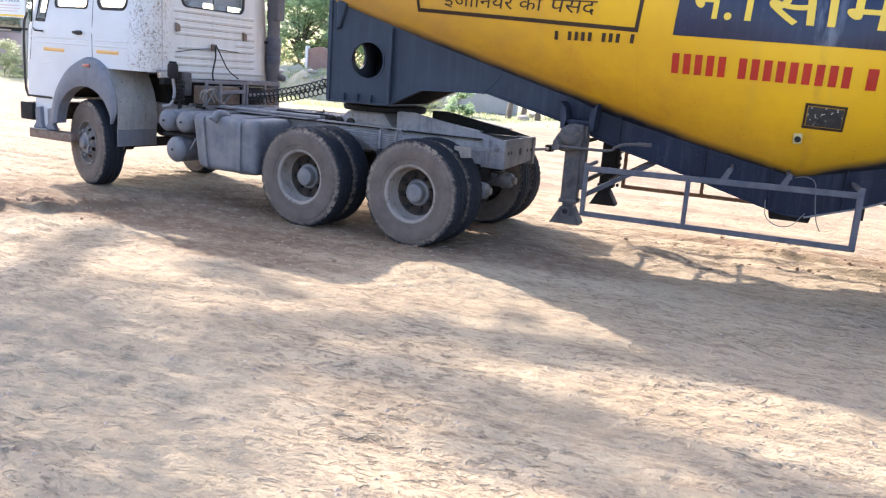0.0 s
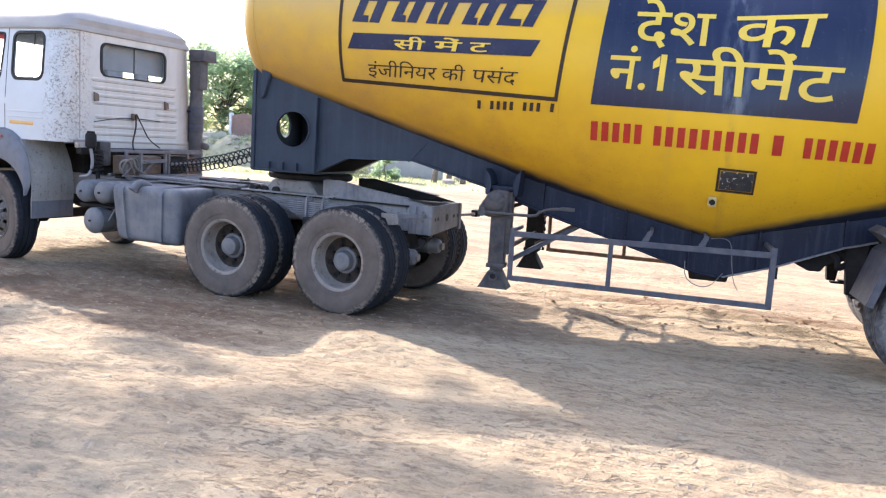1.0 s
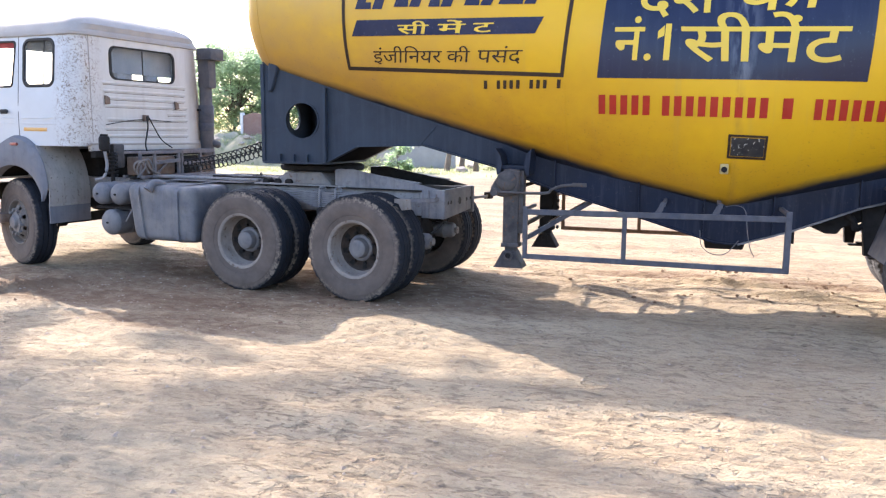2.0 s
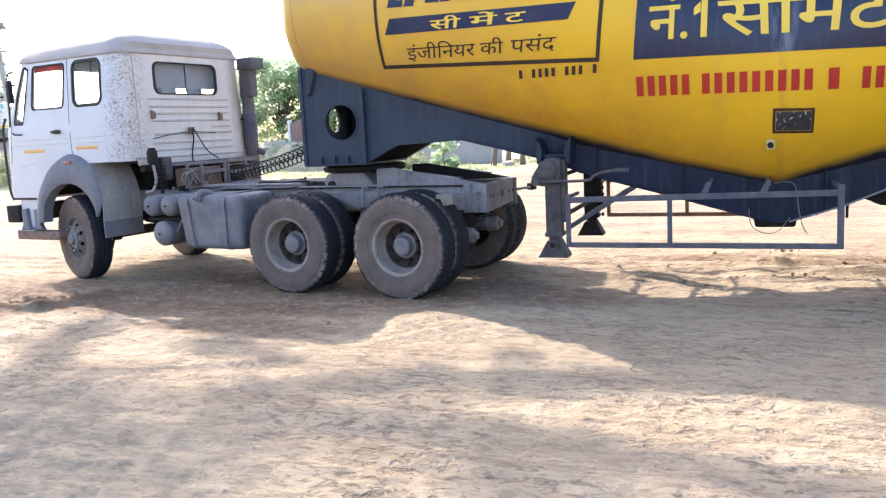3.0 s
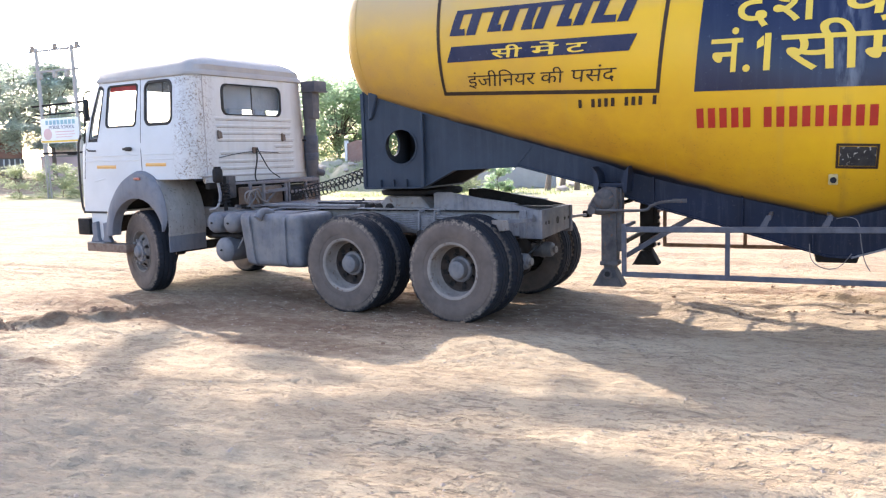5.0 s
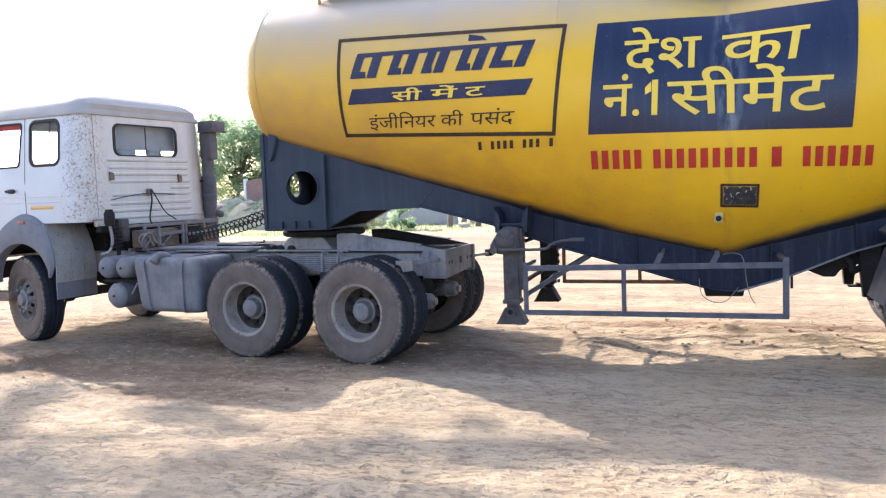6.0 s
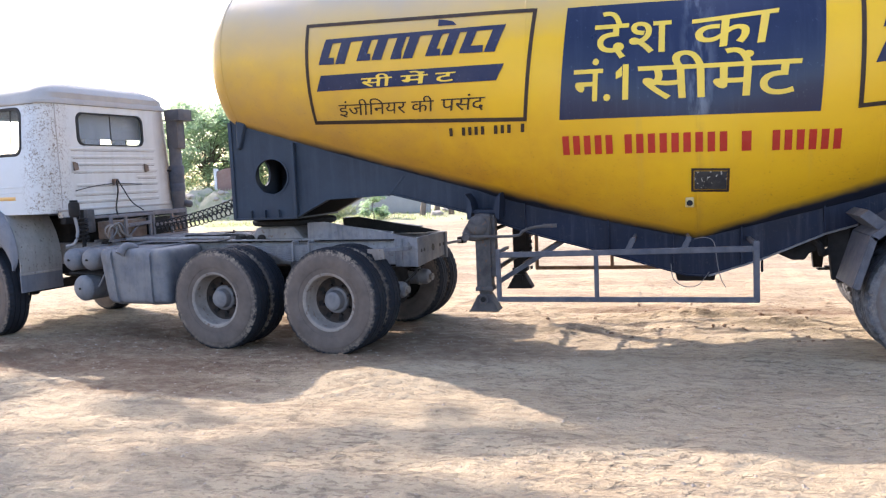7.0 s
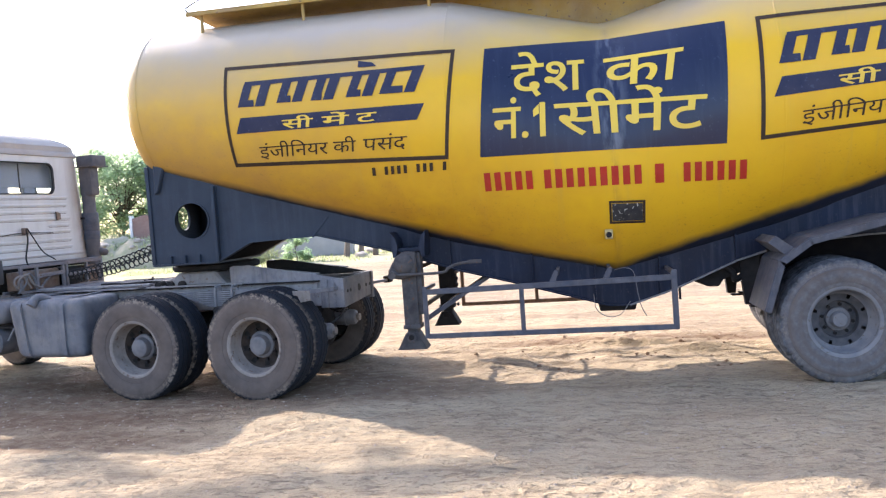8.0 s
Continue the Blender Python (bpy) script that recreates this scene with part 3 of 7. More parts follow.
def lathe(profile, seg=32, bm=None):
    """Turns a profile of (radius, y) about the y axis."""
    b = bm or bmesh.new()
    rings = []
    for r, y in profile:
        if r < 1e-6:
            rings.append([b.verts.new((0, y, 0))])
        else:
            rings.append([b.verts.new((r * math.cos(2 * math.pi * i / seg), y, r * math.sin(2 * math.pi * i / seg))) for i in range(seg)])
    for a, c in zip(rings, rings[1:]):
        for i in range(seg):
            j = (i + 1) % seg
            if len(a) == 1 and len(c) > 1:
                b.faces.new((a[0], c[i], c[j]))
            elif len(c) == 1 and len(a) > 1:
                b.faces.new((a[i], a[j], c[0]))
            elif len(a) > 1:
                b.faces.new((a[i], a[j], c[j], c[i]))
    return b


def prism(poly, y0, y1, bm=None, bevel=0.0):
    """Extrudes an outline in (x, z) from y0 to y1."""
    b = bmesh.new()
    f = b.faces.new([b.verts.new((x, y0, z)) for x, z in poly])
    e = bmesh.ops.extrude_face_region(b, geom=[f])["geom"]
    bmesh.ops.translate(b, verts=[v for v in e if isinstance(v, bmesh.types.BMVert)], vec=(0, y1 - y0, 0))
    if bevel:
        bmesh.ops.bevel(b, geom=b.edges[:], offset=bevel, segments=1, affect="EDGES")
    return into(bm, b)


def tube(points, r, bm=None, seg=8):
    """Round tube along a row of points, eased through them when there are few."""
    b = bmesh.new()
    pts = [Vector(p) for p in points]
    if 4 <= len(pts) <= 8:
        ends = [pts[0] * 2 - pts[1]] + pts + [pts[-1] * 2 - pts[-2]]
        fine = []
        for a, p, q, c in zip(ends, ends[1:], ends[2:], ends[3:]):
            for k in range(5):
                u = k / 5
                fine.append(0.5 * (2 * p + (q - a) * u + (2 * a - 5 * p + 4 * q - c) * u * u + (3 * p - a - 3 * q + c) * u * u * u))
        pts = fine + [pts[-1]]
    rings = []
    up = Vector((0.13, 0.31, 0.94))
    for i, p in enumerate(pts):
        d = (pts[min(i + 1, len(pts) - 1)] - pts[max(i - 1, 0)]).normalized()
        s = d.cross(up).normalized()
        w = s.cross(d)
        rings.append([b.verts.new(p + r * (math.cos(a) * s + math.sin(a) * w)) for a in (2 * math.pi * k / seg for k in range(seg))])
    for a, c in zip(rings, rings[1:]):
        for k in range(seg):
            b.faces.new((a[k], a[(k + 1) % seg], c[(k + 1) % seg], c[k]))
    b.faces.new(rings[0][::-1])
    b.faces.new(rings[-1])
    return into(bm, b)


def rounded(w, h, r, n=5):
    """Outline of a rounded rectangle, centred."""
    out = []
    for cx, cz, a0 in ((w / 2 - r, h / 2 - r, 0), (-w / 2 + r, h / 2 - r, 90), (-w / 2 + r, -h / 2 + r, 180), (w / 2 - r, -h / 2 + r, 270)):
        out += [(cx + r * math.cos(radians(a0 + 90 * k / n)), cz + r * math.sin(radians(a0 + 90 * k / n))) for k in range(n + 1)]
    return out


def cut(bm, cutters, thickness=0.0):
    """Solidifies a shell and cuts the given solids out of it; returns a mesh."""
    me = bpy.data.meshes.new("cut")
    bmesh.ops.recalc_face_normals(bm, faces=bm.faces)
    bm.to_mesh(me)
    bm.free()
    ob, tools = new("cut", me), []
    if thickness:
        s = ob.modifiers.new("s", "SOLIDIFY")
        s.thickness, s.offset = thickness, -1
    for c in cutters:
        bmesh.ops.recalc_face_normals(c, faces=c.faces)
        cm = bpy.data.meshes.new("tool")
        c.to_mesh(cm)
        c.free()
        o = new("tool", cm)
        tools.append(o)
        md = ob.modifiers.new("b", "BOOLEAN")
        md.operation, md.object, md.solver = "DIFFERENCE", o, "EXACT"
    dg = bpy.context.evaluated_depsgraph_get()
    out = bpy.data.meshes.new_from_object(ob.evaluated_get(dg))
    for o in (ob, *tools):
        bpy.data.objects.remove(o)
    return out


# ---- ground ----
def lumps(x, y):
    """Height of the trodden yard."""
    d = max(0.0, math.hypot(x + 1.5, y - 6) - 14) / 10
    k = 1 / (1 + d * d)
    n = noise.noise
    h = 0.030 * n(Vector((x * 0.55, y * 0.8, 3))) + 0.020 * n(Vector((x * 1.7, y * 3.1, 1))) + 0.015 * n(Vector((x * 4.2, y * 7.5, 5))) + 0.012 * n(Vector((x * 7, y * 13, 9))) - 0.016 * abs(n(Vector((x * 2.6, y * 6.5, 7)))) + 0.008
    # dry ridge pushed up beside the wheel track, loose heaps by the bumper, ruts under the guard
    for cx, cy, rx, ry, hh in ((-2.45, 6.30, 0.55, 0.24, 0.055), (-1.7, 6.02, 0.7, 0.2, 0.02), (-7.8, 5.42, 0.5, 0.15, 0.07), (-7.35, 6.0, 0.5, 0.16, 0.08), (-6.9, 6.6, 0.5, 0.18, 0.07), (-5.95, 4.68, 0.25, 0.07, 0.04), (-8.0, 6.9, 0.9, 0.25, 0.08),
                               (-6.6, 5.85, 0.28, 0.14, 0.05), (-6.1, 5.3, 0.25, 0.12, 0.04), (-0.9, 8.75, 0.5, 0.16, 0.06), (0.5, 9.5, 0.8, 0.16, 0.06), (1.25, 9.1, 0.45, 0.14, 0.05), (-4.6, 10.2, 0.9, 0.3, 0.07)):
        q = ((x - cx) / rx) ** 2 + ((y - cy) / ry) ** 2
        if q < 6:
            h += hh * math.exp(-q) * (1 + 0.5 * n(Vector((x * 8, y * 8, 2))))
    for c, w, dep in ((8.95, 0.10, 0.03), (9.35, 0.08, 0.035), (9.75, 0.12, 0.04), (4.0, 0.10, 0.018), (3.55, 0.07, 0.016), (3.15, 0.09, 0.018)):
        yy = y - c - 0.12 * math.sin(x * 0.5 + c) - 0.05 * x * (1 if c < 6 else 0.3)
        h -= dep * math.exp(-(yy / w) ** 2)
    # worn hollow under the trailer
    h -= 0.045 * math.exp(-((y - 8.3) / 0.62) ** 4) * math.exp(-((x - 0.2) / 2.2) ** 4)
    # churned soil under the cab
    q = ((x + 5.9) / 1.9) ** 2 + ((y - 7.8) / 0.7) ** 2
    if q < 5:
        h += math.exp(-q) * (0.05 * n(Vector((x * 3.1, y * 7, 11))) + 0.03 * n(Vector((x * 8, y * 15, 13))))
    # rut with a thrown-up bank by the bumper
    f = ((x + 8.1) * 0.61 + (y - 5.05) * 0.79)
    if -0.6 < f < 2.9:
        e = (x + 8.1) * 0.79 - (y - 5.05) * 0.61 + 0.10 * n(Vector((f * 1.7, 4.0, 2.0)))
        fade = min(1.0, (f + 0.6) / 0.5, (2.9 - f) / 0.5)
        h += fade * (0.075 * math.exp(-((e - 0.13) / 0.085) ** 2) * (1 + 0.7 * n(Vector((x * 9, y * 9, 6)))) - 0.07 * math.exp(-((e + 0.08) / 0.10) ** 2))
    # tracks pressed flat under the tyres
    for wx, wy in ((-3.05, 7.5), (-4.42, 7.65), (-7.8, 8.05), (2.15, 7.5), (3.5, 7.5), (-2.75, 9.4), (-4.1, 9.6), (2.15, 9.3), (3.5, 9.3), (-7.5, 10.2)):
        q = ((x - wx) / 0.35) ** 2 + ((y - wy) / 0.4) ** 2
        h *= 1 - 0.9 * math.exp(-q)
    q = min(1.0, max(0.0, (-38 - x) / 12))
    return h * k + 0.82 * q * q * (3 - 2 * q)


def ladder(lo, hi, step, reach):
    inner = list(np.arange(lo, hi, step))
    out, s, a = [], step, 0.0
    while a < reach:
        s *= 1.16
        a += s
        out.append(a)
    return np.array([lo - v for v in reversed(out)] + inner + [inner[-1] + v for v in out])


def ground():
    xs, ys = ladder(-10, 4.5, 0.045, 2600), ladder(1.4, 10.5, 0.034, 2600)
    verts = [(x, y, lumps(x, y)) for y in ys for x in xs]
    w = len(xs)
    i = (np.arange(len(ys) - 1)[:, None] * w + np.arange(w - 1)[None, :]).ravel()
    me = bpy.data.meshes.new("ground")
    me.from_pydata(verts, [], np.stack([i, i + 1, i + 1 + w, i + w], 1).tolist())
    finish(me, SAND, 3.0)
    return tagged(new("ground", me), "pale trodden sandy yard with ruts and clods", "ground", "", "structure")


ground()


# ---- tank trailer ----
CX = 8.38
trailer = thing("tank_trailer", pose(0, CX, 0), "yellow V-shaped bulk cement tank trailer on navy frame", "tank trailer")
UU, AA, ZC, BB = (0, 1.45, 3.55, 4.65), (1.2, 1.18, 0.98, 0.85), (2.17, 2.53, 2.84, 3.0), (1.28, 1.306, 1.02, 0.85)


def section(x):
    """Half width, centre height and half height of the tank at x."""
    u = math.hypot(x - 0.35, 0.07) - 0.05 if abs(x - 0.35) < 2 else abs(x - 0.35)
    if u > 4.65:
        k = math.sqrt(max(0.0, 1 - ((u - 4.65) / 0.35) ** 2))
        return 0.85 * k, 3.0 + 0.02 * (1 - k), 0.85 * k
    return tuple(float(np.interp(u, UU, q)) for q in (AA, ZC, BB))


def flank(x, z, off=0.005):
    """Point of the near flank at (x, z), lifted by off."""
    a, c, b = section(x)
    q = max(-0.98, min(0.98, (z - c) / b))
    s = math.sqrt(1 - q * q)
    n = Vector((s / a, q / b))
    n.normalize()
    return Vector((x, -a * s - off * n.x, z + off * n.y))


def tank():
    u = [0.025, 0.05, 0.08, 0.12, 0.17] + [0.1 + 0.15 * i for i in range(1, 31)]
    u = [v for v in u if v < 4.6] + [1.45, 3.55, 4.55, 4.65] + [4.65 + 0.35 * math.sin(radians(a)) for a in (10, 20, 30, 40, 50, 60, 68, 75, 81, 86)]
    u = sorted(u)
    xs = [0.35 - v for v in reversed(u)] + [0.35] + [0.35 + v for v in u]
    bm, n, rings = bmesh.new(), 96, []
    for x in xs:
        a, c, b = section(x)
        rings.append([bm.verts.new((x, -a * math.sin(2 * math.pi * i / n), c + b * math.cos(2 * math.pi * i / n))) for i in range(n)])
    for p, q in zip(rings, rings[1:]):
        for i in range(n):
            bm.faces.new((p[i], q[i], q[(i + 1) % n], p[(i + 1) % n]))
    bm.faces.new(rings[0])
    bm.faces.new(rings[-1][::-1])
    return bm


TANK = part("tank", tank(), TANKPAINT, trailer, "yellow tank with dusty sheen-greyed crown and painted slogans", 0.5)


def seam(x, w=0.018, h=0.006):
    """Raised weld round the tank."""
    bm, n, rings = bmesh.new(), 96, []
    for dx, e in ((-w, -0.004), (-w * 0.5, h), (w * 0.5, h), (w, -0.004)):
        a, c, b = section(x + dx)
        rings.append([bm.verts.new((x + dx, -(a + e) * math.sin(2 * math.pi * i / n), c + (b + e) * math.cos(2 * math.pi * i / n))) for i in range(n)])
    for p, q in zip(rings, rings[1:]):
        for i in range(n):
            bm.faces.new((p[i], q[i], q[(i + 1) % n], p[(i + 1) % n]))
    return bm


for sx in (-4.30, -1.10, 0.35, 1.80, 5.0):
    part("weld_seam", seam(sx, 0.012, 0.004 if sx == -4.30 else 0.0012), TANKPAINT, TANK)


def at_quad(quad, s, v):
    """Point inside a painted quad: corners top left, top right, bottom right, bottom left as (x, z)."""
    (ax, az), (bx, bz), (cx, cz), (dx, dz) = quad
    tx, tz = ax + (bx - ax) * s, az + (bz - az) * s
    lx, lz = dx + (cx - dx) * s, dz + (cz - dz) * s
    return lx + (tx - lx) * v, lz + (tz - lz) * v


def patch(quad, off, bm=None, step=0.04, poly=None):
    """A painted patch that lies on the flank; poly: four corners inside the quad, as (s, v)."""
    b = bm or bmesh.new()
    q = [at_quad(quad, *p) for p in poly] if poly else quad
    w = max(math.hypot(q[1][0] - q[0][0], q[1][1] - q[0][1]), math.hypot(q[2][0] - q[3][0], q[2][1] - q[3][1]))
    h = max(math.hypot(q[3][0] - q[0][0], q[3][1] - q[0][1]), math.hypot(q[2][0] - q[1][0], q[2][1] - q[1][1]))
    nx, nz = max(1, int(w / step) + 1), max(1, int(h / step) + 1)
    rows = [[b.verts.new(flank(*at_quad(q, i / nx, j / nz), off)) for i in range(nx + 1)] for j in range(nz + 1)]
    for j in range(nz):
        for i in range(nx):
            b.faces.new((rows[j][i], rows[j][i + 1], rows[j + 1][i + 1], rows[j + 1][i]))
    return b


def outline(quad, w, off):
    """A painted border of width w metres inside the quad."""
    (ax, az), (bx, bz), (cx, cz), (dx, dz) = quad
    s, v = w / (bx - ax), w / (az - dz)
    bm = bmesh.new()
    for poly in (((0, 1), (1, 1), (1, 1 - v), (0, 1 - v)), ((0, v), (1, v), (1, 0), (0, 0)), ((0, 1 - v), (s, 1 - v), (s, v), (0, v)), ((1 - s, 1 - v), (1, 1 - v), (1, v), (1 - s, v))):
        patch(quad, off, bm, poly=poly)
    return bm


def lettering(body, quad, off, bold=0.0):
    """Painted words; the quad's top is the headline and its foot the baseline. bold: brush width added round each stroke."""
    cu = bpy.data.curves.new("words", "FONT")
    cu.body, cu.resolution_u, cu.offset = body, 3, max(bold, 0.0)
    ob = new("words", cu)
    me = bpy.data.meshes.new_from_object(ob.evaluated_get(bpy.context.evaluated_depsgraph_get()))
    bpy.data.objects.remove(ob)
    bm = bmesh.new()
    bm.from_mesh(me)
    for k in range(-6, 22):
        bmesh.ops.bisect_plane(bm, geom=bm.verts[:] + bm.edges[:] + bm.faces[:], plane_co=(0, k * 0.06, 0), plane_no=(0, 1, 0))
    lo, hi = min(v.co.x for v in bm.verts), max(v.co.x for v in bm.verts)
    for k in range(1, int((hi - lo) / 0.09)):
        bmesh.ops.bisect_plane(bm, geom=bm.verts[:] + bm.edges[:] + bm.faces[:], plane_co=(lo + k * 0.09, 0, 0), plane_no=(1, 0, 0))
    bm.to_mesh(me)
    bm.free()
    out = bmesh.new()
    out.from_mesh(me)
    for p in out.verts:
        p.co = flank(*at_quad(quad, (p.co.x - lo) / (hi - lo), p.co.y / 0.62), off)
    bpy.data.meshes.remove(me)
    return out


def logo(quad):
    """Boxed maker's panel: border, plain slanted blocks for the name, band with the word cement, motto below."""
    part("panel_border", outline(quad, 0.035, 0.004), BROWNSIGN, TANK, "dark painted border line")
    bm = bmesh.new()
    patch(quad, 0.005, bm, poly=((0.10, 0.83), (0.885, 0.865), (0.88, 0.825), (0.095, 0.785)))
    for s, w, lo in ((0.065, 0.125, 0.58), (0.245, 0.115, 0.60), (0.40, 0.10, 0.60), (0.555, 0.115, 0.61), (0.70, 0.15, 0.62)):
        hi, k = 0.80 + 0.04 * s, 0.03
        patch(quad, 0.005, bm, poly=((s + k, hi), (s + k + 0.04, hi), (s + 0.04, lo), (s, lo)))
        patch(quad, 0.005, bm, poly=((s + w + k - 0.045, hi), (s + w + k, hi), (s + w, lo), (s + w - 0.045, lo)))
        patch(quad, 0.005, bm, poly=((s + 0.045, lo + 0.065), (s + w - 0.05, lo + 0.065), (s + w - 0.05, lo), (s + 0.04, lo)))
    patch(quad, 0.005, bm, poly=((0.60, 0.955), (0.66, 0.93), (0.68, 0.89), (0.60, 0.89)))
    part("name_block", bm, NAVYSIGN, TANK, "slanted navy painted name block")
    part("name_band", patch(quad, 0.005, poly=((0.073, 0.475), (0.893, 0.51), (0.865, 0.365), (0.045, 0.322))), NAVYSIGN, TANK, "navy slanted painted band")

    def inner(a):
        return [at_quad(quad, *p) for p in a]
    for word, a in (("सी", ((0.267, 0.43), (0.410, 0.435), (0.405, 0.355), (0.262, 0.35))), ("में", ((0.450, 0.44), (0.572, 0.445), (0.567, 0.365), (0.445, 0.36))), ("ट", ((0.605, 0.45), (0.692, 0.455), (0.687, 0.375), (0.60, 0.37)))):
        part("band_word", lettering(word, inner(a), 0.0085, 0.013), YELLOWSIGN, TANK, "yellow painted word on navy")
    for word, a in (("इंजीिनयर", ((0.143, 0.185), (0.470, 0.20), (0.465, 0.095), (0.138, 0.08))), ("की", ((0.493, 0.20), (0.597, 0.205), (0.594, 0.105), (0.490, 0.10))), ("पसंद", ((0.630, 0.212), (0.823, 0.222), (0.818, 0.115), (0.625, 0.105)))):
        part("motto_word", lettering(word, inner(a), 0.005, -0.004), BROWNSIGN, TANK, "thin brown painted word")
    return inner


LOGO = [(-3.30, 3.255), (-0.995, 3.172), (-1.108, 2.168), (-3.31, 2.285)]
LOGO_REAR = [(1.632, 3.181), (3.95, 3.20), (3.98, 2.26), (1.596, 2.112)]
logo(LOGO)
logo(LOGO_REAR)
# number line under the panel: plain strokes
for i in range(12):
    if i in (1, 6, 10):
        continue
    s, v = 0.655 + 0.345 * i / 12, -0.052 + 0.003 * i
    part("number_stroke", patch(LOGO, 0.005, poly=((s + 0.004, v), (s + 0.019, v), (s + 0.019, v - 0.075), (s + 0.004, v - 0.075))), BROWNSIGN, TANK)

SLOGAN = [(-0.728, 3.152), (1.385, 3.180), (1.315, 2.106), (-0.814, 2.160)]
part("slogan_panel", patch(SLOGAN, 0.004), PANEL, TANK, "large navy painted slogan panel")
for word, q in (("देश", [(-0.487, 2.958), (0.16, 2.960), (0.15, 2.688), (-0.498, 2.680)]), ("का", [(0.33, 2.950), (1.02, 2.972), (0.96, 2.700), (0.31, 2.686)]),
                ("नं.1", [(-0.671, 2.575), (-0.205, 2.567), (-0.215, 2.300), (-0.689, 2.309)]), ("सीमेंट", [(-0.13, 2.566), (1.175, 2.531), (1.127, 2.258), (-0.10, 2.292)])):
    part("slogan_word", lettering(word, q, 0.008, 0.009), YELLOWSIGN, TANK, "bold yellow painted slogan word")
part("slogan_flag", patch([(-0.315, 2.535), (-0.262, 2.585), (-0.262, 2.50), (-0.315, 2.475)], 0.008), YELLOWSIGN, TANK)
# operator's name line as plain red bars
for x0, x1, n in ((-0.81, -0.335, 5), (-0.267, 0.615, 9), (0.69, 0.815, 1), (0.937, 1.51, 6)):
    for i in range(n):
        a, w = x0 + (x1 - x0) * i / n, (x1 - x0) / n
        top = 2.017 - 0.026 * (a + 0.81)
        part("name_bar", patch([(a + w * 0.12, top), (a + w * 0.74, top), (a + w * 0.74, top - 0.165), (a + w * 0.12, top - 0.165)], 0.005), REDSIGN, TANK, "red painted plain bar" if i == 0 else "")
# patch plate and side lamp low on the flank
PQ = [(0.298, 1.685), (0.615, 1.672), (0.613, 1.468), (0.298, 1.480)]
part("plate_border", outline(PQ, 0.02, 0.004), BROWNSIGN, TANK)
pl = part("patch_plate", patch(PQ, 0.006, poly=((0.08, 0.88), (0.93, 0.88), (0.93, 0.12), (0.08, 0.12))), SCRAPED, TANK, "dark scraped patch on tank flank")
lp = flank(0.285, 1.385, 0.0)
part("side_lamp", box(lp.x - 0.036, lp.x + 0.036, lp.y - 0.05, lp.y + 0.03, lp.z - 0.045, lp.z + 0.045, 0.012), PLASTIC, TANK, "cream plastic side marker lamp")
part("lamp_lens", bar((lp.x, lp.y - 0.06, lp.z - 0.005), (lp.x, lp.y - 0.048, lp.z - 0.005), 0.026), DARK, TANK)


# frame of the trailer
def floor_line(x):
    """Lower edge of the frame web."""
    return float(np.interp(x, (-4.42, -3.70, -3.33, -2.60, -1.84, -1.21, -0.57, 0.25, 0.46, 0.92, 1.44, 1.64, 1.95, 2.6, 5.4), (1.345, 1.345, 1.53, 1.55, 1.345, 1.123, 0.94, 0.692, 0.681, 0.828, 1.045, 1.103, 1.18, 1.22, 1.25)))


def top_line(x):
    u = abs(x - 0.35)
    return min(1.02 + 0.292 * u + 0.14, 2.45)


def web(y0, y1):
    xs = [-4.42, -3.70, -3.33, -2.60, -1.84, -1.21, -0.57, 0.25, 0.46, 0.92, 1.44, 1.64, 1.95, 2.6, 4.6]
    poly = [(x, floor_line(x)) for x in xs] + [(4.6, top_line(4.6)), (0.35, top_line(0.35) + 0.02), (-4.25, 2.45), (-4.42, 2.40)]
    bm = prism(poly, y0, y1)
    c = bmesh.new()
    bmesh.ops.create_cone(c, cap_ends=True, segments=40, radius1=0.185, radius2=0.185, depth=0.4, matrix=Matrix.Translation((-3.965, (y0 + y1) / 2, 1.785)) @ Matrix.Rotation(radians(90), 4, "X"))
    me = cut(bm, [c])
    finish(me, NAVY, 0.5)
    return me


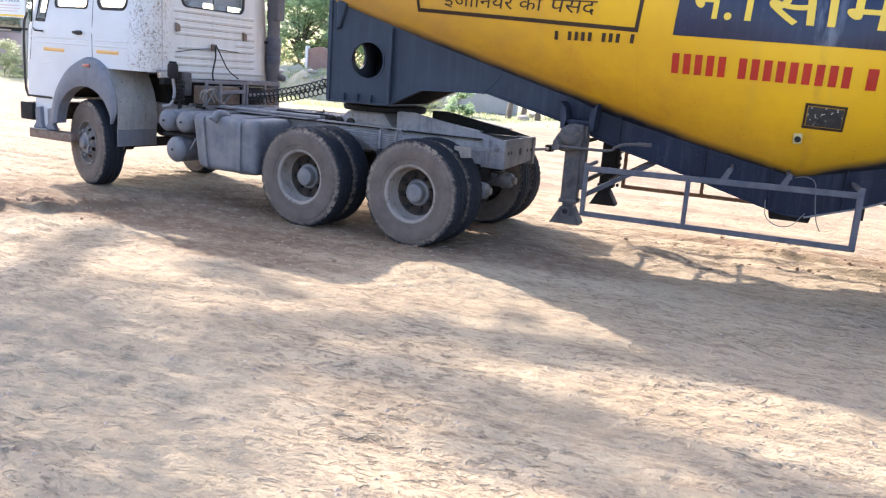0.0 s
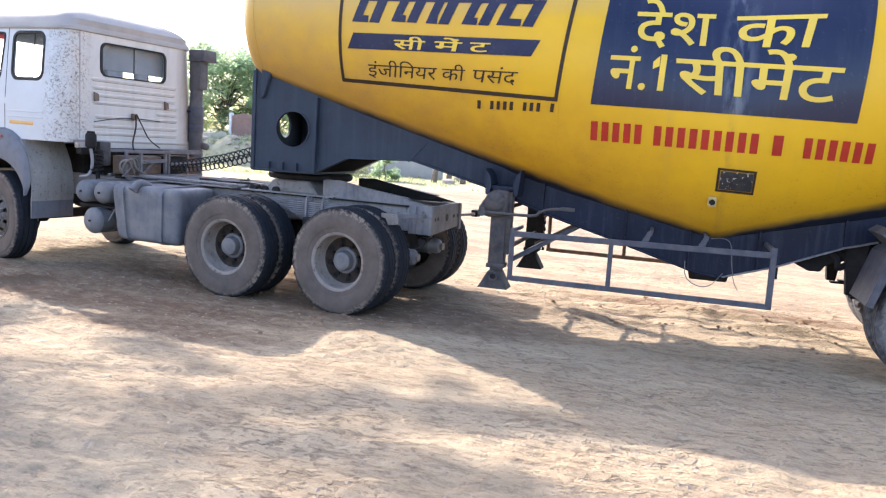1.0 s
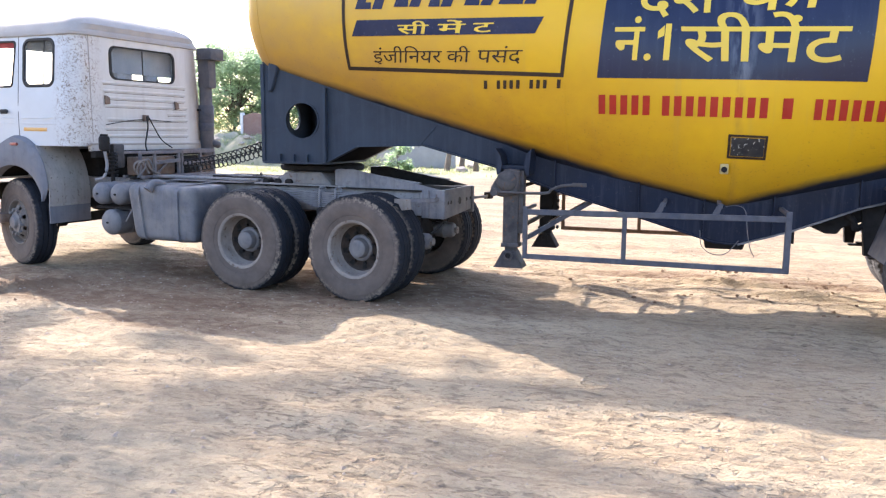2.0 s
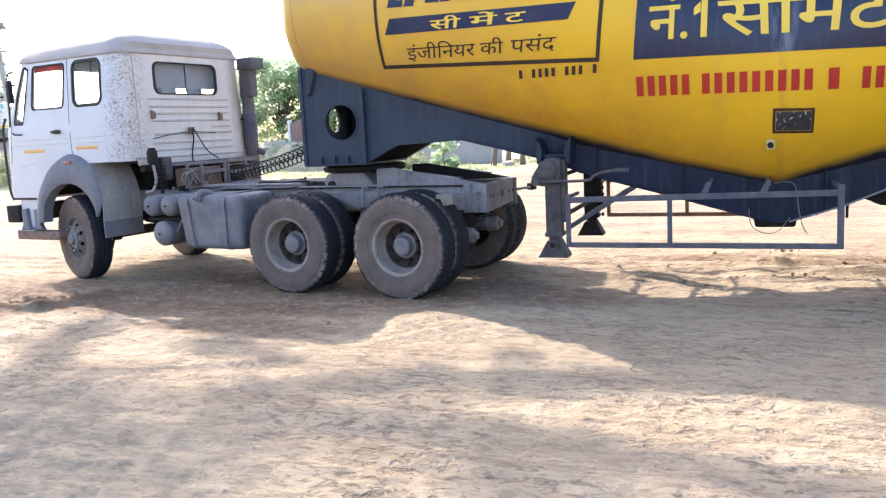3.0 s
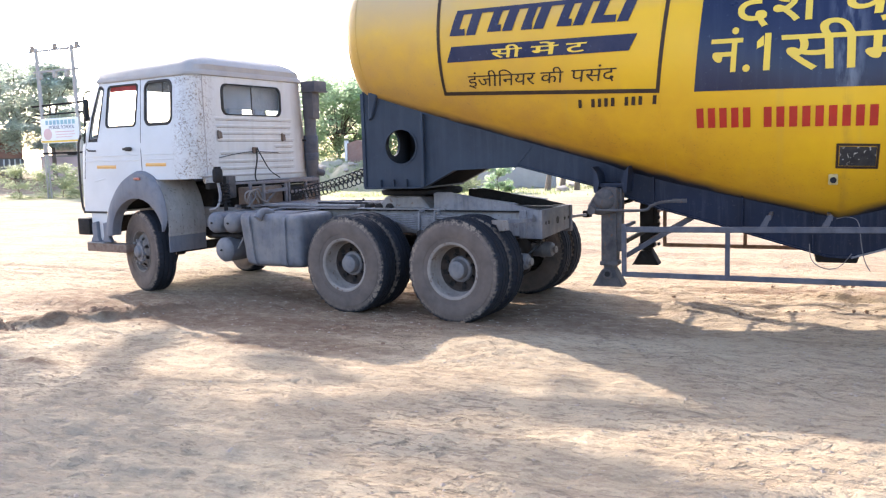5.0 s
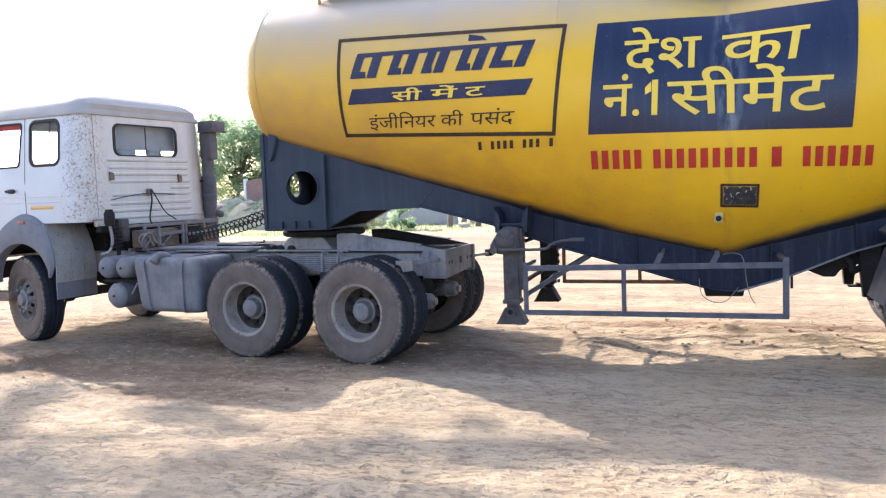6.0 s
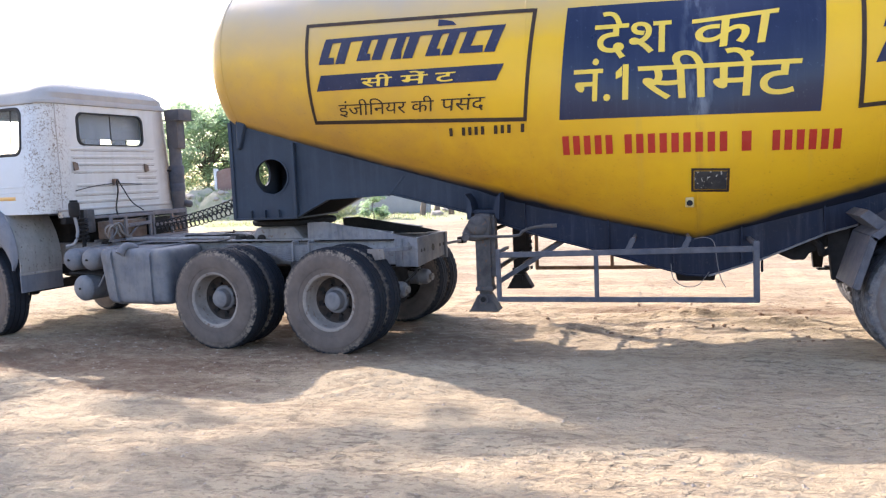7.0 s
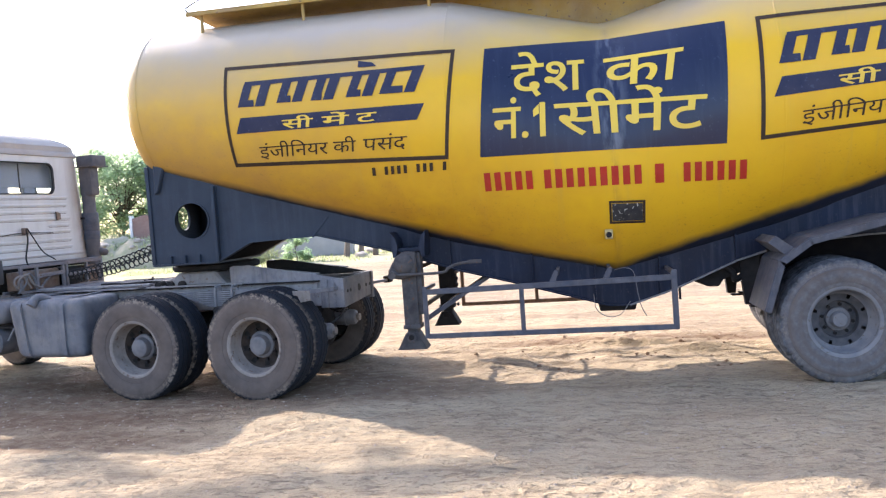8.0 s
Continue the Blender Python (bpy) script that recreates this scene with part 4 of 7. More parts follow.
for s in (-1, 1):
    y = 0.53 * s
    me = web(y - 0.012, y + 0.012)
    me.name = "side_web"
    w = part("side_web", me, NAVY, trailer, "navy gooseneck side plate with round hole" if s < 0 else "")
    ring = lathe([(0.185, -0.022), (0.20, -0.022), (0.20, 0.022), (0.185, 0.022), (0.185, -0.022)], 40)
    ring.transform(Matrix.Translation((-3.965, y, 1.785)))
    part("hole_rim", ring, NAVY, w)
    part("stiffener", box(-3.70, -3.665, y - 0.075 if s < 0 else y, y if s < 0 else y + 0.075, 1.35, 2.125, 0.004), NAVY, w)
    part("front_flange", box(-4.44, -4.40, y - 0.03, y + 0.03, 1.345, 2.38, 0.004), NAVY, w)
    for k, gx in enumerate((-4.22, -4.06, -3.90)):
        part("gusset", prism([(gx, 1.35), (gx + 0.012, 1.35), (gx + 0.012, 1.43), (gx, 1.43)], y + s * 0.012, y + s * 0.055), NAVY, w)
    # flange strips along the lower edge
    xs = (-4.42, -3.70, -3.33, -2.60, -1.84, -1.21, -0.57, 0.25, 0.46, 0.92, 1.44, 1.64, 1.95, 2.6, 4.6)
    for a, b in zip(xs, xs[1:]):
        part("bottom_flange", beam((a - 0.004, y, floor_line(a) - 0.006), (b + 0.004, y, floor_line(b) - 0.006), 0.09, 0.014, None, 0), GREY if a > 0.4 else NAVY, w)
    for gx in (-2.2, -1.25, -0.45, 0.15, 0.75, 1.45):
        if gx < -2:
            continue
        z0 = floor_line(gx) + 0.01
        part("web_rib", box(gx - 0.006, gx + 0.006, min(y, y + s * 0.05), max(y, y + s * 0.05), z0, top_line(gx) - 0.13, 0), NAVY, w)
    part("weld_line", beam((-2.66, y + s * 0.014, 1.53), (-2.47, y + s * 0.014, 1.74), 0.006, 0.02, None, 0.002), NAVY, w)
    # curved saddle from web to tank at the gooseneck's head
    part("saddle_gusset", prism([(-4.34, 2.08), (-4.29, 2.10), (-4.21, 2.36), (-4.20, 2.50), (-4.26, 2.56), (-4.33, 2.44)], min(y, y + s * 0.055), max(y, y + s * 0.055), bevel=0.015), NAVY, w)
c = bmesh.new()
bmesh.ops.create_cone(c, cap_ends=True, segments=32, radius1=0.14, radius2=0.14, depth=0.4, matrix=Matrix.Translation((-4.38, 0.10, 1.83)) @ Matrix.Rotation(radians(90), 4, "Y"))
me = cut(box(-4.40, -4.375, -0.51, 0.51, 1.36, 2.42), [c])
finish(me, NAVY, 0.5)
me.name = "front_bulkhead"
part("front_bulkhead", me, NAVY, trailer)
part("skid_plate", box(-4.42, -3.68, -0.55, 0.55, 1.325, 1.35, 0.004), NAVY, trailer)
part("neck_soffit", prism([(-3.70, 1.335), (-3.33, 1.52), (-3.33, 1.545), (-3.70, 1.36)], -0.50, 0.50), GREASESHADE, trailer)
part("neck_floor", box(-3.33, -2.66, -0.50, 0.50, 1.535, 1.56, 0), GREASESHADE, trailer)
for cx in (-1.62, 0.38, 1.9, 3.0, 4.3):
    part("cross_member", box(cx - 0.05, cx + 0.05, -0.518, 0.518, floor_line(cx) + 0.02, floor_line(cx) + 0.20, 0.004), NAVY, trailer)
part("outlet_box", prism([(0.18, 0.60), (0.52, 0.60), (0.60, 0.95), (0.10, 0.95)], -0.35, 0.35, bevel=0.01), DARK, trailer, "dark discharge box under the tank")
# thin air lines hanging at the outlet
part("air_line", tube([(0.33, -0.64, 1.03), (0.42, -0.66, 1.045), (0.50, -0.66, 1.0), (0.53, -0.66, 0.80), (0.56, -0.66, 0.66), (0.60, -0.66, 0.58)], 0.004), HUBGREY, trailer, "thin grey air line hanging at outlet")
part("air_line", tube([(0.12, -0.60, 0.80), (0.14, -0.62, 0.66), (0.24, -0.62, 0.585), (0.36, -0.62, 0.60), (0.46, -0.62, 0.72)], 0.004), HUBGREY, trailer)


# side guards
def guard(y, material, label):
    g = part("side_guard", beam((-1.40, y, 0.968), (0.83, y, 0.985), 0.035, 0.05), material, trailer, label)
    part("bottom_rail", beam((-1.40, y, 0.560), (0.83, y, 0.548), 0.035, 0.045), material, g)
    part("post", beam((-1.41, y, 0.54), (-1.41, y, 1.02), 0.04, 0.04), material, g)
    part("post", beam((-0.525, y, 0.57), (-0.525, y, 0.955), 0.035, 0.04), material, g)
    part("post", beam((0.81, y, 0.528), (0.81, y, 1.05), 0.04, 0.05), material, g)
    s = 1 if y > 0 else -1
    for bx in (-0.25, 0.22):
        part("bracket", prism([(bx - 0.03, 0.985), (bx + 0.03, 0.985), (bx + 0.07, 1.10), (bx + 0.03, 1.10)], y - 0.006, y + 0.006), material, g)
        part("stay", beam((bx + 0.05, y, 1.07), (bx + 0.05, 0.54 * s, 1.07), 0.03, 0.03), material, g)
    part("stay", beam((0.81, y, 1.02), (0.81, 0.54 * s, 1.02), 0.035, 0.035), material, g)
    part("stay", beam((-1.41, y, 0.99), (-1.41, 0.70 * s, 0.99), 0.03, 0.03), material, g)
    return g


guard(-1.18, GUARD, "grey-blue welded square-tube side guard")
guard(1.18, RUST, "rusty brown welded square-tube side guard")


def landing_leg(s):
    y = -0.76 * s
    leg = part("landing_leg", box(-1.70, -1.55, y - 0.075, y + 0.075, 0.60, 1.33, 0.012), LEG if s > 0 else DARK, trailer, "telescopic steel landing leg")
    part("inner_tube", box(-1.68, -1.57, y - 0.055, y + 0.055, 0.50, 0.62, 0.008), LEG if s > 0 else DARK, leg)
    bm = prism([(-1.785, 0.385), (-1.485, 0.385), (-1.495, 0.405), (-1.575, 0.55), (-1.69, 0.55), (-1.765, 0.41)], y - 0.10, y + 0.10, bevel=0.006)
    part("foot", bm, LEG if s > 0 else DARK, leg)
    part("foot_pin", bar((-1.635, y - 0.11, 0.505), (-1.635, y + 0.11, 0.505), 0.026), DARK, leg)
    bm = prism([(-1.82, 1.15), (-1.79, 1.09), (-1.70, 1.07), (-1.54, 1.10), (-1.53, 1.33), (-1.66, 1.34), (-1.76, 1.25)], y - 0.13 if s > 0 else y + 0.05, y - 0.05 if s > 0 else y + 0.13, bevel=0.015)
    part("gearbox", bm, LEG if s > 0 else DARK, leg, "cast steel winding gearbox")
    side = LEG if s > 0 else DARK
    part("leg_channel", box(-1.552, -1.505, y - 0.06, y + 0.07, 0.72, 1.32, 0.006), side, leg)
    part("leg_collar", box(-1.712, -1.538, y - 0.087, y + 0.087, 0.585, 0.625, 0.006), side, leg)
    for k in range(5):
        part("rack_lug", box(-1.512, -1.488, y - 0.04, y + 0.02, 0.60 + 0.075 * k, 0.635 + 0.075 * k, 0.005), side, leg)
    part("foot_ring", lathe([(0.030, 0.0), (0.045, 0.0), (0.045, 0.016), (0.030, 0.016), (0.030, 0.0)], 20), side, leg, at=pose(-1.635, y - 0.117, 0.505))
    if s > 0:
        for a in range(5):
            bx, bz = -1.67 + 0.06 * math.cos(a * 1.256), 1.22 + 0.06 * math.sin(a * 1.256)
            part("bolt", bar((bx, y - 0.145, bz), (bx, y - 0.12, bz), 0.012, seg=6), DARK, leg)
        disc = lathe([(0.0, 0.0), (0.055, 0.0), (0.085, 0.012), (0.10, 0.03), (0.10, 0.05)], 24)
        part("gear_cover", disc, LEG, leg, at=pose(-1.655, y - 0.165, 1.225))
        part("crank_boss", bar((-1.765, y - 0.19, 1.12), (-1.765, y - 0.10, 1.12), 0.038, seg=16), LEG, leg)
        part("crank_shaft", tube([(-1.76, y - 0.15, 1.12), (-1.30, y - 0.15, 1.12), (-1.22, y - 0.15, 1.16), (-1.12, y - 0.15, 1.195), (-0.93, y - 0.15, 1.21)], 0.014), LEG, leg, "bent steel crank shaft")
        part("crank_clip", box(-1.03, -0.90, y - 0.165, y - 0.135, 1.19, 1.225, 0.006), LEG, leg)
    w = -0.53 * s
    for gx in (-1.77, -1.46):
        c = 1 if gx < -1.6 else -1
        part("mount_plate", prism([(gx, 1.28), (gx + c * 0.03, 1.28), (gx + c * 0.05, 1.38), (gx + c * 0.03, 1.47), (gx - c * 0.02, 1.53)], min(w, y - 0.06 * s), max(w, y + 0.06 * s)), NAVY, leg)
    part("mount_saddle", box(-1.76, -1.47, min(w, y) - 0.02, max(w, y) + 0.02, 1.33, 1.37, 0.004), NAVY, leg)
    return leg


landing_leg(1)
landing_leg(-1).matrix_basis = pose(0.09, 0, 0)
part("cross_shaft", bar((-1.60, -0.70, 1.15), (-1.60, 0.70, 1.15), 0.02), DARK, trailer)
part("brace", beam((-1.50, -0.70, 0.66), (-0.90, -0.45, 1.02), 0.03, 0.045), GUARD, trailer)
part("brace", beam((-1.50, 0.70, 0.66), (-0.90, 0.45, 1.02), 0.03, 0.045), RUST, trailer)
part("tie_bar", beam((-1.50, -0.72, 0.80), (-1.50, 0.72, 0.80), 0.03, 0.04), DARK, trailer)

# walkway along the crown with its posts
deck = part("walkway", box(-3.85, 4.5, -0.50, 0.50, 3.925, 3.945, 0.004), OCHRE, trailer, "dirty ochre steel walkway plate on tank crown")
for y in (-0.50, 0.50):
    part("edge_strip", box(-3.85, 4.5, y - 0.015, y + 0.015, 3.895, 3.924, 0.003), OCHRE, deck)
for dx in (-3.70, -2.60, -1.30, 1.9, 3.2, 4.3):
    for y in (-0.46, 0.46):
        a, c, b = section(dx)
        zt = c + b * math.sqrt(max(0, 1 - (y / a) ** 2)) if abs(y) < a else c
        part("deck_post", bar((dx, y, zt - 0.02), (dx, y, 3.925), 0.018), OCHRE, deck)
part("valley_plate", prism([(-1.2, 3.80), (0.35, 3.30), (1.8, 3.80), (1.8, 3.923), (-1.2, 3.923)], -0.03, 0.03), OCHRE, deck, "ochre plate over the tank valley")
part("handrail", tube([(-3.85, -0.46, 3.955), (-3.86, -0.46, 4.0), (-3.6, -0.46, 4.10), (-3.2, -0.46, 4.16), (-2.9, -0.46, 4.24)], 0.008), GUARD, deck)


# ---- wheels ----
MESHES = {}


def tyre_mesh(width=0.275, muddy=False):
    key = "muddy_tyre" if muddy else "tyre"
    if key in MESHES:
        return MESHES[key]
    w = width
    side = [(0.272, 0.045), (0.285, 0.018), (0.315, 0.006), (0.34, 0.008), (0.343, 0.003), (0.375, -0.004), (0.42, -0.006), (0.45, 0.0), (0.453, 0.006), (0.475, 0.010)]
    prof = [(r, y, 0) for r, y in side] + [(0.492, 0.012, 1), (0.510, 0.022, 2), (0.519, 0.045, 2), (0.521, 0.068, 0), (0.509, 0.072, 0), (0.509, 0.082, 0), (0.522, 0.086, 0), (0.523, 0.13, 0), (0.511, 0.1335, 0)]
    prof = [(r + 0.09 * max(0.0, r - 0.32), y, k) for r, y, k in prof]
    prof = prof + [(r, w - y, k) for r, y, k in reversed(prof)]
    n, verts, faces = 192, [], []
    for i in range(n):
        a = 2 * math.pi * i / n
        low = (i // 2) % 2
        deep = 0.15 + 1.15 * random.Random(i // 4).random()
        for r, y, k in prof:
            rr = r - deep * ((0.015 if muddy else 0.011) if k == 2 and low else (0.009 if muddy else 0.005) if k == 1 and low else 0)
            rr += 0.0025 * noise.noise(Vector((math.cos(a) * 4, math.sin(a) * 4, y * 9)))
            verts.append((rr * math.cos(a), y + (0.006 if k == 1 and low else 0), rr * math.sin(a)))
    m = len(prof)
    for i in range(n):
        j = (i + 1) % n
        faces += [(i * m + k, i * m + k + 1, j * m + k + 1, j * m + k) for k in range(m - 1)]
    me = bpy.data.meshes.new(key)
    me.from_pydata(verts, [], faces)
    finish(me, MUDTYRE if muddy else TYRE, 0.5)
    MESHES[key] = me
    return me


def rim_mesh(front, muddy=False):
    key = "rim_front" if front else "rim_muddy" if muddy else "rim"
    if key in MESHES:
        return MESHES[key]
    n, bm = 48, bmesh.new()
    if front:
        prof = [(0.268, 0.23), (0.262, 0.10), (0.272, 0.045), (0.282, 0.022), (0.280, 0.012), (0.268, 0.012), (0.255, 0.03), (0.245, 0.07), (0.225, 0.075), (0.195, 0.035), (0.165, 0.005), (0.135, 0.0), (0.11, 0.0), (0.0, 0.0)]
        holes = (9, 10)
    else:
        prof = [(0.268, 0.26), (0.262, 0.10), (0.272, 0.045), (0.282, 0.022), (0.280, 0.010), (0.268, 0.010), (0.252, 0.022), (0.243, 0.06), (0.235, 0.145), (0.222, 0.172), (0.205, 0.180), (0.165, 0.187), (0.135, 0.187), (0.0, 0.187)]
        holes = (10, 11)
    if muddy:
        prof = prof[:7] + [(0.246, 0.06), (0.240, 0.115), (0.228, 0.150), (0.208, 0.168), (0.192, 0.178), (0.165, 0.185), (0.155, 0.235), (0.0, 0.24)]
        prof = [(r * (1.10 if r > 0.2 else 1), y) for r, y in prof]
    elif not front:
        prof = [(r * (1.05 if r > 0.2 else 1), y) for r, y in prof]
    rings = []
    for r, y in prof:
        rings.append([bm.verts.new((r * math.cos(2 * math.pi * i / n), y, r * math.sin(2 * math.pi * i / n))) for i in range(n)] if r else [bm.verts.new((0, y, 0))])
    for q in range(len(prof) - 1):
        a, c = rings[q], rings[q + 1]
        for i in range(n):
            j = (i + 1) % n
            if q == holes[0] and i % 6 in ((1,) if muddy else (1, 2)):
                continue
            if len(c) == 1:
                bm.faces.new((a[i], a[j], c[0]))
            else:
                bm.faces.new((a[i], a[j], c[j], c[i]))
    me = mesh_of(key, bm, FRONTRIM if front else MUDRIM if muddy else RIMPAINT, 0.7)
    # disc faces: dirt colour darkened further to stand for shade in the dish
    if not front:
        me.materials.append(SHADEDISC if muddy else RIMDARK)
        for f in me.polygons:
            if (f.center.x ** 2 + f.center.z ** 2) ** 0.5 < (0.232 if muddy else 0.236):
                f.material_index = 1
    MESHES[key] = me
    return me


def hub_mesh(front, muddy=False):
    key = "hub_front" if front else "hub_muddy" if muddy else "hub"
    if key not in MESHES:
        if front:
            prof = [(0.125, 0.002), (0.122, -0.015), (0.085, -0.022), (0.072, -0.055), (0.058, -0.064), (0.0, -0.066)]
        elif muddy:
            prof = [(0.105, 0.242), (0.10, 0.205), (0.074, 0.190), (0.066, 0.150), (0.058, 0.140), (0.0, 0.138)]
        else:
            prof = [(0.135, 0.187), (0.130, 0.165), (0.105, 0.155), (0.094, 0.105), (0.090, 0.092), (0.080, 0.086), (0.05, 0.084), (0.0, 0.082)]
        MESHES[key] = mesh_of(key, lathe(prof, 32), MUDRIM if muddy else HUBGREY, 0.6)
    return MESHES[key]


def nut_mesh(front):
    key = "nut_front" if front else "nut"
    if key not in MESHES:
        y = -0.035 if front else 0.150
        MESHES[key] = mesh_of(key, bar((0, y, 0), (0, y + 0.04, 0), 0.019 if front else 0.016, seg=6), HUBGREY if front else DARK, 0.3)
    return MESHES[key]


def drum_mesh():
    if "brake" not in MESHES:
        MESHES["brake"] = mesh_of("brake_drum", lathe([(0, 0.195), (0.225, 0.195), (0.235, 0.215), (0.235, 0.42), (0.10, 0.44), (0.10, 0.60), (0, 0.60)], 32), DARK, 0.5)
    return MESHES["brake"]


def wheel(parent, x, y, z, side, dual=True, front=False, turn=0.0, muddy=False):
    """A wheel whose outer face is at y; side -1 faces the near flank, 1 the far one."""
    m = pose(x, y, z, 0, 0, (0 if side < 0 else 180) + turn) @ pose(0, 0, 0, 0, random.uniform(0, 360), 0)
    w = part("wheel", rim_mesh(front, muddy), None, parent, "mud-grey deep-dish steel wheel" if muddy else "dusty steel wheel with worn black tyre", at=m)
    part("tyre", tyre_mesh(muddy=muddy), None, w, "pale mud-caked tyre" if muddy else "worn dusty black tyre")
    part("hub", hub_mesh(front, muddy), None, w)
    for k in range(10 if front else 8):
        a = 2 * math.pi * (k + 0.5) / (10 if front else 8)
        r = 0.15 if front else 0.128 if muddy else 0.155
        part("wheel_nut", nut_mesh(front), None, w, at=pose(r * math.cos(a), 0.07 if muddy else 0, r * math.sin(a)))
    part("brake_drum", drum_mesh(), None, w, at=pose(0, 0.07 if muddy else 0, 0))
    if dual:
        part("tyre", tyre_mesh(muddy=muddy), None, w, at=pose(0, 0.32, 0))
    return w


for ax in (2.185, 3.55):
    wheel(trailer, ax, -1.205, 0.522, -1, muddy=True)
    wheel(trailer, ax + 0.20, 1.205, 0.522, 1, muddy=True)
    part("axle", bar((ax, -0.7, 0.513), (ax + 0.18, 0.7, 0.513), 0.065), DARK, trailer)
    for y in (-0.47, 0.47):
        bm = bmesh.new()
        for k in range(6):
            n = 0.62 - 0.075 * k
            beam((ax - n, y, 0.60 + 0.02 * k), (ax + n, y, 0.60 + 0.02 * k), 0.09, 0.016, bm, 0)
        part("leaf_spring", bm, DARK, trailer)
        part("spring_hanger", prism([(ax - 0.72, 1.20), (ax - 0.50, 1.20), (ax - 0.58, 0.62), (ax - 0.66, 0.62)], y - 0.04, y + 0.04), DARK, trailer)


def mudguard(s):
    y0, y1 = (-1.23, -0.60) if s < 0 else (0.60, 1.23)
    pts = [(1.545, 0.65), (1.68, 1.07), (1.93, 1.245), (2.60, 1.39), (3.20, 1.40), (4.15, 1.10), (4.35, 0.80)]
    if s > 0:
        pts = [(x + 0.26, z) for x, z in pts]
    g = None
    for k, (a, b) in enumerate(zip(pts, pts[1:])):
        d = Vector((b[0] - a[0], b[1] - a[1])).normalized()
        n = Vector((-d.y, d.x)) * 0.012
        bm = prism([a, b, (b[0] + n.x, b[1] + n.y), (a[0] + n.x, a[1] + n.y)], y0, y1)
        if g is None:
            g = part("mudguard", bm, GUARD, trailer, "bent grey sheet-metal mudguard")
        else:
            part("sheet", bm, GUARD, g)
        if s < 0 and k in (0, 1, 2):
            part("folded_lip", prism([a, b, (b[0] - 4 * n.x, b[1] - 4 * n.y), (a[0] - 4 * n.x, a[1] - 4 * n.y)], y0 - 0.004, y0), GUARD, g)
    y = y0 if s < 0 else y1
    bm = prism([(1.60, 1.235), (1.67, 1.285), (1.82, 1.17), (1.745, 1.115)], y0 + 0.05, y1 - 0.05)
    part("bracket_channel", bm, GUARD, g, "folded steel channel")
    part("support", beam((1.75, 0.62 * s, 1.13), (1.75, 0.53 * s, 1.13), 0.06, 0.06), DARK, g)


mudguard(-1)
mudguard(1)
# black plates added to stand for the dark gap behind the wheels
for s in (-1, 1):
    part("dark_filler_plate", prism([(1.74, 1.20), (1.70, 0.80), (1.95, 0.70), (4.4, 0.70), (4.5, 1.22)], 0.56 * s - 0.01, 0.56 * s + 0.01), GREASESHADE, trailer, "added black plate standing for the dark behind the wheels" if s < 0 else "")
part("valve_block", prism([(1.05, 0.87), (1.20, 0.80), (1.30, 0.80), (1.34, 0.86), (1.45, 0.90), (1.62, 0.97), (1.62, 1.10), (1.05, 0.93)], -0.46, -0.34, bevel=0.01), DARK, trailer, "grimy valve block under the frame")
part("drain_cock", bar((0.93, -0.50, 0.86), (0.93, -0.50, 0.70), 0.012, seg=8), DARK, trailer)
part("valve_pipe", tube([(1.35, -0.45, 1.00), (1.42, -0.50, 0.93), (1.44, -0.50, 0.86), (1.55, -0.45, 0.90), (1.75, -0.4, 0.93)], 0.03), DARK, trailer)


# ---- tractor unit ----
truck = thing("truck_tractor", pose(-2.93, 8.42, 0, 0, 0, -7.1), "white cab tractor unit with grey chassis and dusty wheels", "truck")
for ax in (-0.06, -1.43):
    wheel(truck, ax, -1.20, 0.522, -1)
    wheel(truck, ax - 0.08, 1.20, 0.522, 1)
    part("axle", bar((ax, -0.75, 0.522), (ax - 0.08, 0.75, 0.522), 0.075), DARK, truck)
    part("axle_casing", drum((ax - 0.20, 0.0, 0.53), (ax + 0.24, 0.0, 0.53), 0.21, None, 0.06), DARK, truck)
wheel(truck, -4.925, -1.08, 0.528, -1, False, True, -15)
wheel(truck, -4.925, 1.08, 0.528, 1, False, True, -15)
part("front_axle", beam((-4.92, -0.85, 0.50), (-4.92, 0.85, 0.50), 0.10, 0.12), DARK, truck)

# chassis
for y in (-0.43, 0.43):
    r = part("chassis_rail", box(-5.7, 0.36, y - 0.006, y + 0.006, 0.82, 1.065, 0), RAIL, truck, "dusty grey chassis side rail")
    s = -1 if y < 0 else 1
    part("top_flange", box(-5.7, 0.36, min(y, y - 0.08 * s), max(y, y - 0.08 * s), 1.066, 1.076, 0), GREY, r)
    part("bottom_flange", box(-5.7, 0.36, min(y, y - 0.08 * s), max(y, y - 0.08 * s), 0.81, 0.819, 0), GREY, r)
    part("tail_bracket", box(0.34, 0.565 if y > 0 else 0.60, y - 0.03, y + 0.03, 0.79, 1.085, 0.006), GREY, r)
    part("bracket_rib", box(0.40, 0.43, y - 0.045, y + 0.045, 0.80, 1.08, 0.004), GREY, r)
    for bz in (0.84, 0.93, 1.03):
        part("bolt", bar((0.50, y + s * 0.03, bz), (0.50, y + s * 0.045, bz), 0.016, seg=6), GREY, r)
    part("flange_lip", box(-3.0, 0.335, min(y + s * 0.006, y + s * 0.05), max(y + s * 0.006, y + s * 0.05), 1.064, 1.079, 0.002), DARK, r, "grimy dark flange edge")
    part("flitch_plate", box(-2.3, 0.30, y + s * 0.006, y + s * 0.016, 0.93, 1.05, 0), RAIL, r)
    for k in range(9):
        bx = -2.1 + 0.29 * k
        part("rivet", bar((bx, y + s * 0.016, 0.99), (bx, y + s * 0.026, 0.99), 0.011, seg=8), GREY, r)
